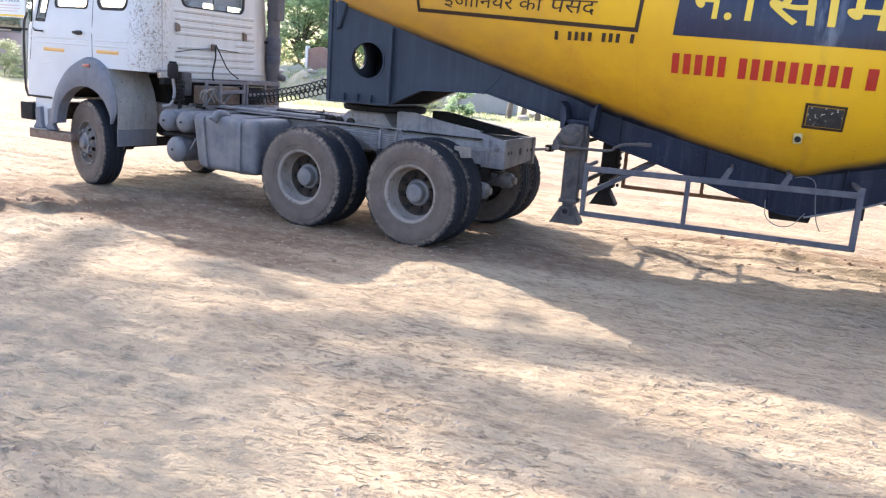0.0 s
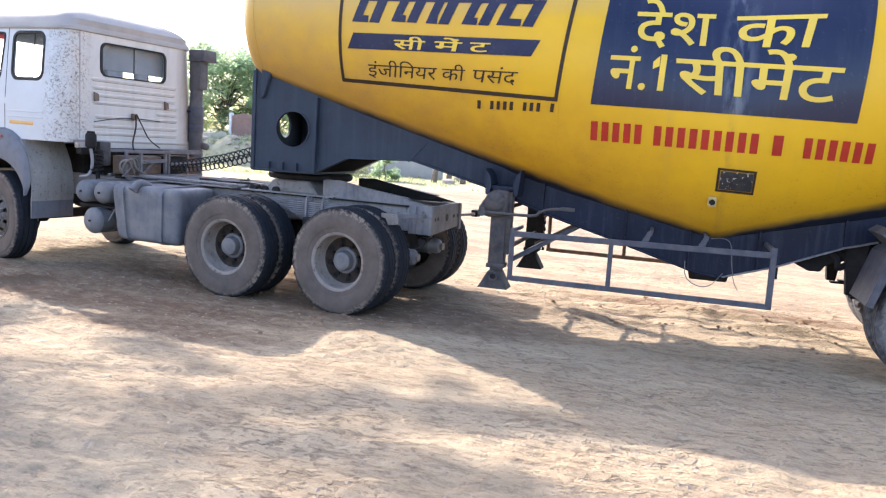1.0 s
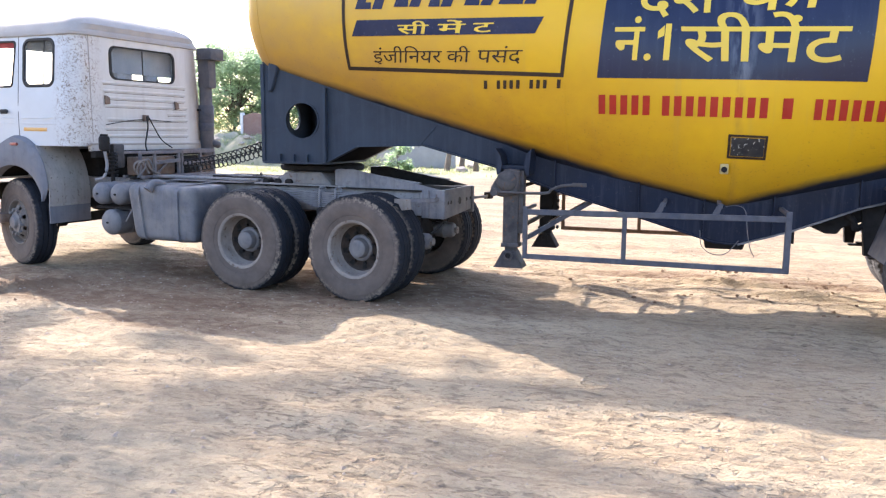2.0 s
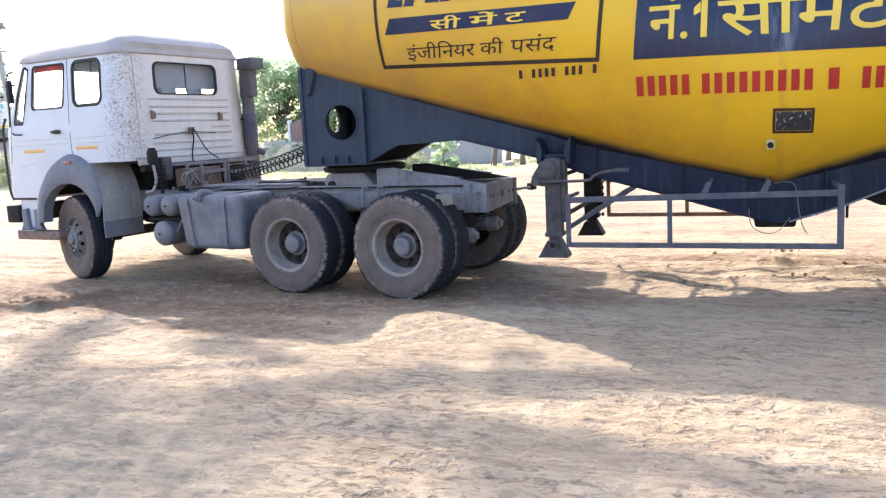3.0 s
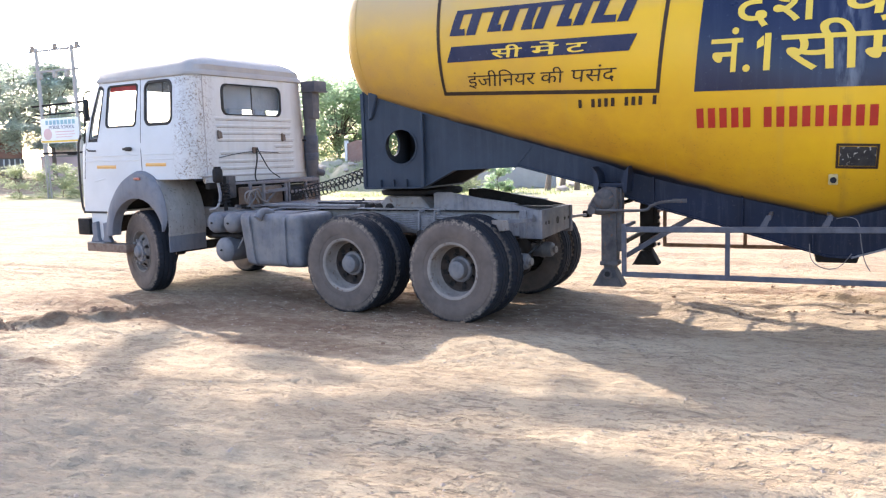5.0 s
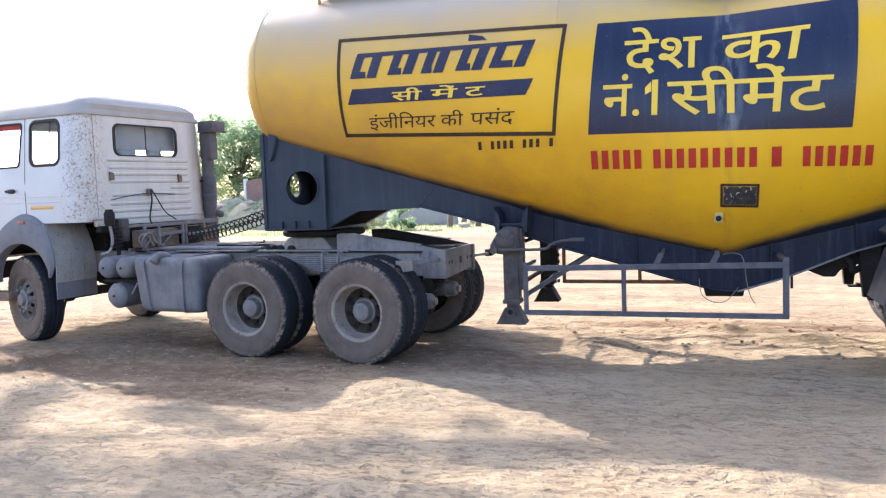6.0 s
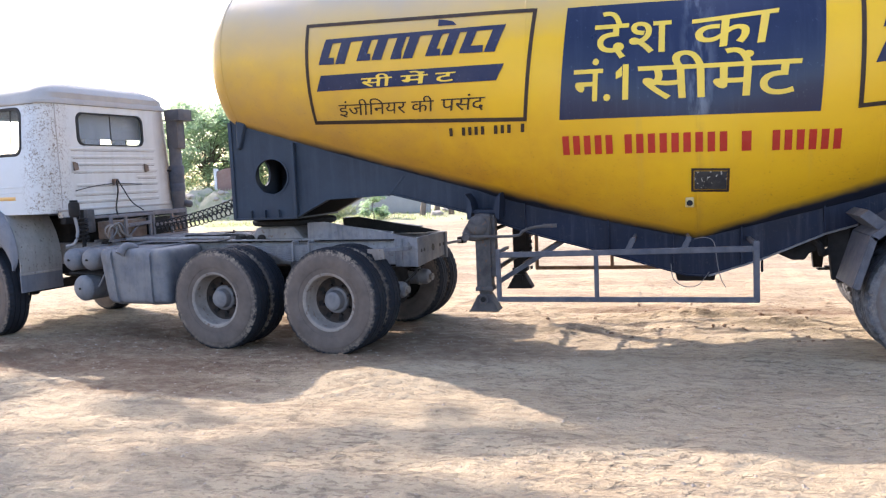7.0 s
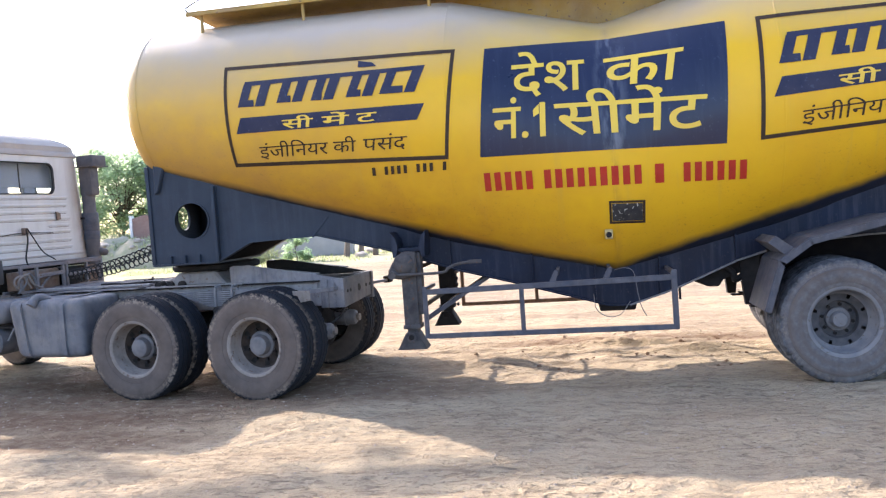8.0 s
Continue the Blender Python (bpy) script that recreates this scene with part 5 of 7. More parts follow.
for cx in (-5.3, -3.6, -2.4, -1.9, -0.7, 0.25):
    part("cross_member", box(cx - 0.04, cx + 0.04, -0.43, 0.43, 0.86, 1.03, 0.004), DARK, truck)
tail = part("tail_beam", box(0.578, 0.612, -0.48, 0.48, 0.79, 1.09, 0.006), GREY, truck, "grey steel tail cross beam with holes")
for v in tail.data.vertices:
    v.co.x -= 0.07 * (v.co.y + 0.48) / 0.96
    if v.co.z < 0.9:
        v.co.z += 0.04 * (v.co.y + 0.48) / 0.96
for y, r in ((-0.28, 0.020), (0.0, 0.040), (0.24, 0.020), (-0.37, 0.018), (0.37, 0.018)):
    part("beam_hole", bar((0.608 - 0.073 * (y + 0.48), y, 0.95), (0.616 - 0.073 * (y + 0.48), y, 0.95), r, seg=16), BLACK, tail)
part("tail_lamp_arm", beam((0.30, -0.86, 1.00), (0.52, -0.56, 0.99), 0.035, 0.04), GREY, truck)
part("tail_lamp_arm", beam((0.52, -0.56, 0.99), (0.52, -0.44, 0.99), 0.035, 0.04), GREY, truck)
part("tail_lamp_plate", prism([(0.25, 1.02), (0.43, 1.02), (0.44, 0.92), (0.33, 0.905), (0.30, 0.97), (0.25, 0.98)], -0.905, -0.89, bevel=0.003), RIMPAINT, truck, "bare rusty lamp bracket plate")
part("tail_lamp_arm", beam((0.55, 0.44, 0.95), (0.55, 1.02, 0.93), 0.03, 0.03), GREY, truck)
part("tail_lamp", box(0.51, 0.59, 0.90, 1.02, 0.90, 0.98, 0.01), DARK, truck, "small dark tail lamp")
# fifth wheel and its ramps
part("fifth_wheel", lathe([(0.0, 0.0), (0.46, 0.0), (0.48, 0.02), (0.48, 0.055), (0.45, 0.075), (0.0, 0.075)], 40), DARK, truck, "greasy fifth wheel coupling plate", at=pose(-1.15, 0, 1.235, 90, 0, 0))
part("pedestal", prism([(-1.55, 1.08), (-0.78, 1.08), (-0.92, 1.23), (-1.38, 1.23)], -0.42, 0.42, bevel=0.02), RAIL, truck, "dusty grey fifth wheel pedestal")
part("mount_plate", box(-1.75, -0.55, -0.50, 0.50, 1.078, 1.095, 0.003), RAIL, truck)
for k in range(3):
    part("grease_boss", bar((-1.62 + 0.15 * k, -0.46, 1.10), (-1.62 + 0.15 * k, -0.36, 1.10), 0.045), DARK, truck)
for y, mt in ((-0.44, GREY), (0.44, BLACK)):
    part("guide_ramp", prism([(x - 0.05 - 0.05 * (y > 0), z + 0.02) for x, z in ((-0.66, 1.06), (-0.66, 1.245), (-0.45, 1.255), (0.34, 1.12), (0.59, 1.07), (0.59, 1.05), (0.34, 1.055))], y - 0.006, y + 0.006), mt, truck, "sloping steel guide ramp")
    part("ramp_top", beam((-0.69 - 0.05 * (y > 0), y + 0.05, 1.267), (0.29 - 0.05 * (y > 0), y + 0.05, 1.142), 0.10, 0.012), mt, truck)
# springs and brake gear at the tandem
for s in (-1, 1):
    y = 0.60 * s
    bm = bmesh.new()
    for k in range(8):
        n = 0.60 - 0.055 * (7 - k)
        beam((-0.68 - n, y, 0.875 + 0.021 * k), (-0.68 + n, y, 0.875 + 0.021 * k), 0.085, 0.015, bm, 0)
    sp = part("leaf_spring", bm, GREY, truck, "dusty grey leaf spring pack")
    for dx in (-0.10, 0.10):
        part("u_bolt", tube([(-0.68 + dx, y - 0.055, 0.78), (-0.68 + dx, y - 0.055, 1.05), (-0.68 + dx, y, 1.07), (-0.68 + dx, y + 0.055, 1.05), (-0.68 + dx, y + 0.055, 0.74)], 0.013), GREY, sp)
    part("trunnion", box(-0.80, -0.56, y - 0.10, y + 0.10, 0.60, 0.87, 0.03), DARK, sp)
for y, z in ((-0.44, 0.545), (0.20, 0.60)):
    b = part("brake_chamber", drum((0.20, y, z), (0.42, y, z), 0.085, None, 0.03), HUBGREY, truck, "dusty brake chamber can")
    part("clamp_band", bar((0.30, y, z), (0.33, y, z), 0.095, seg=24), HUBGREY, b)
    part("end_boss", bar((0.44, y, z), (0.475, y, z), 0.04, seg=16), RIMPAINT, b)
part("brake_hose", tube([(0.42, -0.40, 0.62), (0.52, -0.36, 0.72), (0.50, -0.30, 0.80), (0.42, -0.25, 0.82)], 0.014), BLACK, truck)
for k in range(10):
    part("chain_link", tube([(0.40 + 0.012 * (k % 2), -0.30 + 0.05 * k, 0.76 - 0.012 * k * (9 - k) / 4 + 0.018 * math.cos(a)) if k % 2 else (0.40 + 0.018 * math.cos(a), -0.30 + 0.05 * k + 0.03 * math.sin(a), 0.76 - 0.012 * k * (9 - k) / 4) for a in (2 * math.pi * q / 8 for q in range(9))], 0.006, seg=5), DARK, truck)
part("propeller_shaft", bar((-3.6, 0, 0.75), (-1.5, 0, 0.60), 0.055), DARK, truck)
part("gearbox", box(-4.6, -3.5, -0.24, 0.24, 0.62, 1.02, 0.06), DARK, truck)
part("engine", box(-5.3, -4.3, -0.34, 0.34, 0.66, 1.40, 0.08), DARK, truck)

# fuel tank with straps and neck
ft = part("fuel_tank", box(-3.06, -2.08, -1.12, -0.50, 0.44, 1.06, 0.085, seg=4), TANKGREY, truck, "dented grey steel fuel tank")
for v in ft.data.vertices:
    if v.co.x < -2.9 and v.co.z < 0.7:
        v.co.x += 0.12 * (0.7 - v.co.z) / 0.27
    v.co.y += 0.012 * noise.noise(v.co * 4)
for sx in (-2.90, -2.33):
    k = 0.07 if sx < -2.8 else 0.0
    line = [(-0.48, 1.068), (-1.03, 1.068), (-1.085, 1.05), (-1.12, 1.01), (-1.134, 0.96), (-1.134, 0.54), (-1.12, 0.47), (-1.08, 0.44), (-1.02, 0.425), (-0.48, 0.425)]
    bm, rows = bmesh.new(), []
    for y, z in line:
        x = sx + k * (1.068 - z) / 0.5
        rows.append([bm.verts.new((x + dx, y + (dy if z < 1.06 and z > 0.43 else 0), z + (dy if y > -1.0 and z > 0.9 else 0))) for dx, dy in ((-0.028, 0.012), (-0.026, -0.008), (0.026, -0.008), (0.028, 0.012))])
    for p, q in zip(rows, rows[1:]):
        for m in range(4):
            bm.faces.new((p[m], p[(m + 1) % 4], q[(m + 1) % 4], q[m]))
    part("strap", bm, TANKGREY, ft)
part("filler_neck", tube([(-2.66, -0.95, 1.05), (-2.665, -1.04, 1.085), (-2.68, -1.10, 1.08), (-2.69, -1.135, 1.04)], 0.042, seg=14), TANKGREY, ft)
part("filler_cap", bar((-2.688, -1.128, 1.05), (-2.70, -1.158, 1.01), 0.052), GREY, ft)
part("bracket", box(-2.98, -2.40, -0.50, -0.44, 0.62, 0.98, 0.01), DARK, truck)
# air bottles
for x, z, r in ((-3.52, 0.935, 0.128), (-3.245, 0.935, 0.125), (-3.38, 0.605, 0.150)):
    b = part("air_tank", drum((x, -1.06, z), (x, -0.36, z), r, None, 0.045), TANKGREY, truck, "round grey air reservoir")
    part("strap", bar((x, -0.85, z), (x, -0.82, z), r + 0.005, seg=28), GREY, b)
    part("drain_plug", bar((x, -1.12, z), (x, -1.09, z), 0.012, seg=8), DARK, b)
part("tank_bracket", beam((-3.68, -0.95, 0.765), (-3.15, -0.95, 0.765), 0.05, 0.03), DARK, truck)
part("tank_bracket", beam((-3.20, -1.00, 0.62), (-3.10, -1.0, 0.76), 0.02, 0.02), GREY, truck)


# cab shell: rounded plan, tumblehome above the belt, raked screen
def cab_ring(z, inset=0.0, n=6):
    hw = float(np.interp(z, (0.95, 1.9, 2.78), (1.13, 1.13, 1.055))) - inset
    xf = float(np.interp(z, (0.95, 1.3, 2.0, 2.78), (-6.02, -6.03, -5.96, -5.62))) + inset
    xr = -3.78 - inset
    rr, rf = 0.22, 0.10
    out = []
    for cx, cy, r, a0 in ((xr - rr, hw - rr, rr, 0), (xf + rf, hw - rf, rf, 90), (xf + rf, -hw + rf, rf, 180), (xr - rr, -hw + rr, rr, 270)):
        out += [(cx + r * math.cos(radians(a0 + 90 * k / n)), cy + r * math.sin(radians(a0 + 90 * k / n)), z) for k in range(n + 1)]
    return out


def loft(rings, cap0=True, cap1=True):
    bm = bmesh.new()
    rs = [[bm.verts.new(p) for p in r] for r in rings]
    for a, b in zip(rs, rs[1:]):
        for i in range(len(a)):
            j = (i + 1) % len(a)
            bm.faces.new((a[i], a[j], b[j], b[i]))
    if cap0:
        bm.faces.new(rs[0][::-1])
    if cap1:
        bm.faces.new(rs[-1])
    return bm


def side_cut(w, h, r, cx, cz, slant=0.0):
    return prism([(cx + x + slant * z, cz + z) for x, z in rounded(w, h, r)], -2, 2)


WIN_DOOR, WIN_REAR = (0.58, 0.52, 0.05, -5.085, 2.44), (0.48, 0.52, 0.09, -4.375, 2.445)
QUARTER = [(-5.76, 2.02), (-5.59, 2.02), (-5.53, 2.30), (-5.45, 2.66), (-5.51, 2.70), (-5.54, 2.69), (-5.68, 2.33)]
arch = bmesh.new()
bmesh.ops.create_cone(arch, cap_ends=True, segments=48, radius1=0.60, radius2=0.60, depth=4, matrix=Matrix.Translation((-4.80, 0, 0.74)) @ Matrix.Rotation(radians(90), 4, "X"))
rear_cut = prism([(x, z) for x, z in rounded(1.06, 0.38, 0.09)], -0.4, 0.4)
rear_cut.transform(Matrix.Translation((-3.78, -0.03, 2.475)) @ Matrix.Rotation(radians(90), 4, "Z"))
screen_cut = prism([(x, z) for x, z in rounded(2.04, 0.66, 0.10)], -0.6, 0.6)
screen_cut.transform(Matrix.Translation((-5.87, 0, 2.38)) @ Matrix.Rotation(radians(90), 4, "Z"))
shell = cut(loft([cab_ring(z) for z in (1.045, 1.25, 1.5, 1.7, 1.9, 2.1, 2.4, 2.6, 2.78)], True, True),
            [side_cut(*WIN_DOOR, 0.10), side_cut(*WIN_REAR), prism(QUARTER, -2, 2), rear_cut, screen_cut, arch, box(-4.45, -3.0, -2, 2, 0.5, 1.475)], 0.035)
finish(shell, WHITE, 0.45)
shell.name = "cab"
CAB = part("cab", shell, WHITE, truck, "white steel sleeper cab with chipped corner posts")
rings = [cab_ring(2.765, -0.022), cab_ring(2.80, -0.022), cab_ring(2.83, 0.0)]
for k, dz in ((0.03, 0.075), (0.09, 0.14), (0.22, 0.21), (0.45, 0.26), (0.8, 0.285)):
    rings.append([(x + (0.05 * (x + 4.6)), y, 2.80 + dz - 0.022 * max(0, -(x + 4.7)) + 0.020) for x, y, z in cab_ring(2.78, k)])
part("roof", loft(rings, True, True), ROOFGREY, CAB, "domed weathered grey-white cab roof", 0.7)


def frame_ring(outline, w, depth, place):
    """A rubber frame round an opening given as an outline in (x, z)."""
    bm = bmesh.new()
    n = len(outline)
    cx, cz = sum(p[0] for p in outline) / n, sum(p[1] for p in outline) / n
    rows = []
    for x, z in outline:
        d = Vector((x - cx, z - cz)).normalized() * w
        rows.append([bm.verts.new(place(x - d.x * 0.4, z - d.y * 0.4, 0.004)), bm.verts.new(place(x - d.x * 0.2, z - d.y * 0.2, -depth)), bm.verts.new(place(x + d.x * 0.6, z + d.y * 0.6, -depth)), bm.verts.new(place(x + d.x, z + d.y, 0.004))])
    for i in range(n):
        a, b = rows[i], rows[(i + 1) % n]
        for k in range(3):
            bm.faces.new((a[k], a[k + 1], b[k + 1], b[k]))
    return bm


def cab_side(sgn):
    def place(x, z, d):
        hw = float(np.interp(z, (0.95, 1.9, 2.78), (1.13, 1.13, 1.055)))
        return Vector((x, sgn * (hw - d), z))
    return place


def plate(outline, place, depth, thick=0.005):
    bm = bmesh.new()
    f = [bm.verts.new(place(x, z, depth)) for x, z in outline]
    g = [bm.verts.new(place(x, z, depth + thick)) for x, z in outline]
    bm.faces.new(f)
    bm.faces.new(g[::-1])
    for i in range(len(f)):
        j = (i + 1) % len(f)
        bm.faces.new((f[i], g[i], g[j], f[j]))
    return bm


def strip(a, b, w, place, thick=0.003, steps=8):
    """A thin seam or moulding on the cab's flank."""
    bm = bmesh.new()
    rows = []
    a, b = Vector(a), Vector(b)
    d = (b - a).normalized()
    n = Vector((-d.y, d.x)) * w / 2
    for k in range(steps + 1):
        p = a + (b - a) * k / steps
        rows.append([bm.verts.new(place(p.x - n.x, p.y - n.y, 0.002)), bm.verts.new(place(p.x - n.x * 0.6, p.y - n.y * 0.6, -thick)), bm.verts.new(place(p.x + n.x * 0.6, p.y + n.y * 0.6, -thick)), bm.verts.new(place(p.x + n.x, p.y + n.y, 0.002))])
    for p, q in zip(rows, rows[1:]):
        for k in range(3):
            bm.faces.new((p[k], p[k + 1], q[k + 1], q[k]))
    return bm


DOOR = [(cx + x + 0.10 * z, cz + z) for w, h, r, cx, cz in (WIN_DOOR,) for x, z in rounded(w, h, r)]
SLEEP = [(cx + x, cz + z) for w, h, r, cx, cz in (WIN_REAR,) for x, z in rounded(w, h, r)]
for sgn in (-1, 1):
    pl = cab_side(sgn)
    part("window_frame", frame_ring(DOOR, 0.028, 0.008, pl), BLACK, CAB)
    part("window_frame", frame_ring(SLEEP, 0.035, 0.010, pl), BLACK, CAB, "black rubber window seal")
    part("window_frame", frame_ring(QUARTER, 0.035, 0.008, pl), BLACK, CAB)
    part("window_glass", plate(SLEEP, pl, 0.018), GLASS, CAB)
    part("window_glass", plate(QUARTER, pl, 0.018), GLASS, CAB)
    part("sliding_bar", strip((-4.30, 2.19), (-4.30, 2.70), 0.016, lambda x, z, d, pl=pl: pl(x, z, d + 0.012)), BLACK, CAB)
    part("door_seam", strip((-4.71, 1.55), (-4.71, 2.765), 0.014, pl, 0.0015), BLACK, CAB)
    part("door_seam", strip((-5.90, 1.50), (-5.82, 2.00), 0.012, pl, 0.0015), BLACK, CAB)
    part("drip_rail", strip((-5.45, 2.765), (-3.95, 2.765), 0.022, pl, 0.016), BLACK if sgn > 0 else ROOFGREY, CAB)
    for z in (1.80, 1.735):
        part("pressed_rib", strip((-5.86, z), (-4.77, z), 0.024, pl, 0.006), WHITE, CAB)
        part("pressed_rib", strip((-4.66, z), (-4.10, z), 0.024, pl, 0.006), WHITE, CAB)
    part("reflector_strip", strip((-5.62, 1.655), (-5.22, 1.650), 0.05, pl, 0.004), ORANGE, CAB, "amber reflective strip")
    part("reflector_strip", strip((-4.63, 1.668), (-4.24, 1.665), 0.05, pl, 0.004), ORANGE, CAB, "amber reflective strip")
    h = part("door_handle", box(-5.03, -4.86, sgn * 1.155 - 0.012, sgn * 1.155 + 0.012, 1.862, 1.895, 0.008), BLACK, CAB, "black pull door handle")
    part("handle_cup", box(-5.01, -4.90, sgn * 1.132 - 0.006, sgn * 1.132 + 0.006, 1.85, 1.905, 0.004), BLACK, CAB)
    part("lower_pressing", strip((-5.72, 1.46), (-5.45, 1.50), 0.02, pl, 0.005), WHITE, CAB)
    # sun visor curtain inside the door window
    part("curtain", box(-5.38, -4.80, sgn * 1.03 - 0.006, sgn * 1.03 + 0.006, 2.635, 2.72, 0.003), CLOTH, CAB, "red cloth fringe inside window")
    m = part("mirror", box(-5.69, -5.65, sgn * 1.19 - 0.036, sgn * 1.19 + 0.036, 2.27, 2.56, 0.016), BLACK, CAB, "tall black wing mirror")
    part("mirror_arm", tube([(-5.70, sgn * 1.08, 2.68), (-5.72, sgn * 1.17, 2.62), (-5.73, sgn * 1.19, 2.40), (-5.74, sgn * 1.18, 2.20), (-5.86, sgn * 1.12, 1.98)], 0.011), BLACK, m)
    part("mirror_arm", tube([(-5.80, sgn * 1.14, 1.90), (-5.70, sgn * 1.19, 1.875), (-5.60, sgn * 1.15, 1.87)], 0.010), BLACK, m)
part("grab_rail", tube([(-6.02, -1.06, 2.1), (-6.07, -1.08, 1.9), (-6.08, -1.08, 1.2), (-6.05, -1.06, 1.02)], 0.016), BLACK, CAB)


def back(x, z, d):
    """Places (across, up, inwards) on the cab's rear wall."""
    return Vector((-3.78 - d, x, z))


RW = [(x - 0.03, z + 2.475) for x, z in rounded(1.06, 0.38, 0.09)]
part("window_frame", frame_ring(RW, 0.036, 0.010, back), BLACK, CAB, "black rubber rear window seal")
part("window_glass", plate(RW, back, 0.018), GLASS, CAB)
part("window_divider", strip((-0.03, 2.30), (-0.03, 2.65), 0.018, lambda x, z, d: back(x, z, d + 0.012)), BLACK, CAB)
for z, a, b in ((2.235, -0.72, 0.72), (2.14, -0.70, 0.70), (2.055, -0.66, 0.70), (1.965, -0.70, 0.74), (1.88, 0.35, 0.72), (1.80, -0.66, 0.74), (1.69, -0.70, 0.74), (1.60, -0.70, 0.74)):
    part("pressed_rib", strip((a, z), (b, z), 0.034, back, 0.008), WHITE, CAB)
    # dark line under each rib: dirt, with the groove's shade in its colour
    part("rib_groove", strip((a + 0.02, z - 0.026), (b - 0.015, z - 0.028), 0.011, back, 0.002), GROOVELINE, CAB)
part("panel_seam", strip((-0.885, 1.49), (-0.885, 2.765), 0.014, back, 0.003), ROOFGREY, CAB)
part("lower_sill", strip((-0.95, 1.50), (0.95, 1.49), 0.03, back, 0.014), ROOFGREY, CAB)
part("gutter", strip((-0.9, 2.768), (0.9, 2.768), 0.02, back, 0.018), ROOFGREY, CAB)
for y, z in ((-0.66, 2.03), (0.52, 2.00)):
    part("latch", prism([(y - 0.03, z - 0.06), (y + 0.04, z - 0.05), (y + 0.03, z + 0.03), (y - 0.035, z + 0.05)], 0, 0.03, bevel=0.006), RUST, CAB, "rusty tarpaulin hook", at=pose(-3.78, 0, 0) @ pose(0, 0, 0, 0, 0, 90) @ pose(0, -0.035, 0))
hook = part("cable_hook", box(-3.77, -3.72, -0.10, -0.03, 1.78, 1.86, 0.012), RUST, CAB)
part("cable", tube([(-3.72, -0.07, 1.84), (-3.70, -0.08, 1.70), (-3.70, -0.13, 1.50), (-3.66, -0.15, 1.40)], 0.010), BLACK, CAB, "black cable hanging on cab rear")
part("cable", tube([(-3.72, -0.05, 1.85), (-3.70, 0.02, 1.72), (-3.69, 0.14, 1.55), (-3.66, 0.30, 1.44)], 0.008), BLACK, CAB)
part("cable", tube([(-3.75, -0.70, 1.73), (-3.755, -0.40, 1.775), (-3.75, -0.08, 1.80), (-3.755, 0.4, 1.78)], 0.005), BLACK, CAB)
# cab inside
part("cab_floor", box(-5.75, -3.86, -1.03, 1.03, 1.55, 1.60, 0), SEATGREY, CAB)
part("rear_curtain", box(-3.93, -3.905, -0.98, 0.98, 2.365, 2.74, 0.004), VIOLET, CAB, "grey-violet curtain inside rear window")
# blocks added below the curtain to leave only short bright gaps
for y0, y1 in ((-0.33, -0.07), (0.16, 0.35)):
    part("gap_block", box(-3.99, -3.92, y0, y1, 1.99, 2.40, 0.03), VIOLET, CAB, "added grey-violet block behind the rear window")
part("headlining", box(-5.55, -3.86, -1.0, 1.0, 2.72, 2.745, 0.004), SEATGREY, CAB)
part("dashboard", box(-5.70, -5.40, -1.0, 1.0, 1.60, 2.02, 0.05), SEATGREY, CAB)
for y in (-0.55, 0.55):
    part("seat", box(-4.98, -4.72, y - 0.25, y + 0.25, 1.6, 2.22, 0.07), SEATGREY, CAB, "dark cab seat")
part("bunk", box(-4.45, -3.88, -1.0, 1.0, 1.60, 1.98, 0.05), SEATGREY, CAB)
part("steering_wheel", tube([(-5.28 + 0.06 * math.sin(a), 0.55 + 0.22 * math.cos(a), 2.05 + 0.20 * math.sin(a)) for a in (2 * math.pi * k / 24 for k in range(25))], 0.014), BLACK, CAB)


# front wing: flared arch lip, barrel guard behind, flap
def arch_piece(r0, r1, y0, y1, a0, a1, cx=-4.88, cz=0.74, n=24):
    bm = bmesh.new()
    rows = []
    for k in range(n + 1):
        a = radians(a0 + (a1 - a0) * k / n)
        rows.append([bm.verts.new((cx + r * math.cos(a), y, cz + r * math.sin(a))) for r, y in ((r0, y0), (r0, y1), (r1, y1), (r1, y0))])
    for p, q in zip(rows, rows[1:]):
        for k in range(4):
            bm.faces.new((p[k], p[(k + 1) % 4], q[(k + 1) % 4], q[k]))
    bm.faces.new(rows[0])
    bm.faces.new(rows[-1][::-1])
    return bm


def flare(s, cx=-4.80, cz=0.74, n=36):
    """Wheel arch flare: deep at the crown, running out to a point behind the wheel."""
    bm, rows = bmesh.new(), []
    for k in range(n + 1):
        d = 9 + 171 * k / n
        a = radians(d)
        r1 = float(np.interp(d, (9, 22, 36, 48, 62, 76, 88, 105, 130, 155, 180), (0.505, 0.62, 0.69, 0.765, 0.815, 0.855, 0.86, 0.80, 0.72, 0.68, 0.665)))
        r0 = float(np.interp(d, (9, 50, 120, 150, 180), (0.49, 0.495, 0.50, 0.515, 0.52)))
        w = r1 - r0
        back_in = float(np.interp(d, (55, 75), (0, 1)))
        prof = ((r0, 1.178 - 0.12 * back_in), (r0, 1.195), (r0 + w * 0.2, 1.212), (r0 + w * 0.6, 1.210), (r1 - min(0.03, w * 0.2), 1.195), (r1, 1.185 - 0.045 * back_in), (r1, 1.178 - 0.118 * back_in))
        rows.append([bm.verts.new((cx + r * math.cos(a), s * y, cz + r * math.sin(a))) for r, y in prof])
    for p, q in zip(rows, rows[1:]):
        for k in range(len(p)):
            m = (k + 1) % len(p)
            bm.faces.new((p[k], p[m], q[m], q[k]))
    bm.faces.new(rows[0])
    bm.faces.new(rows[-1][::-1])
    return bm


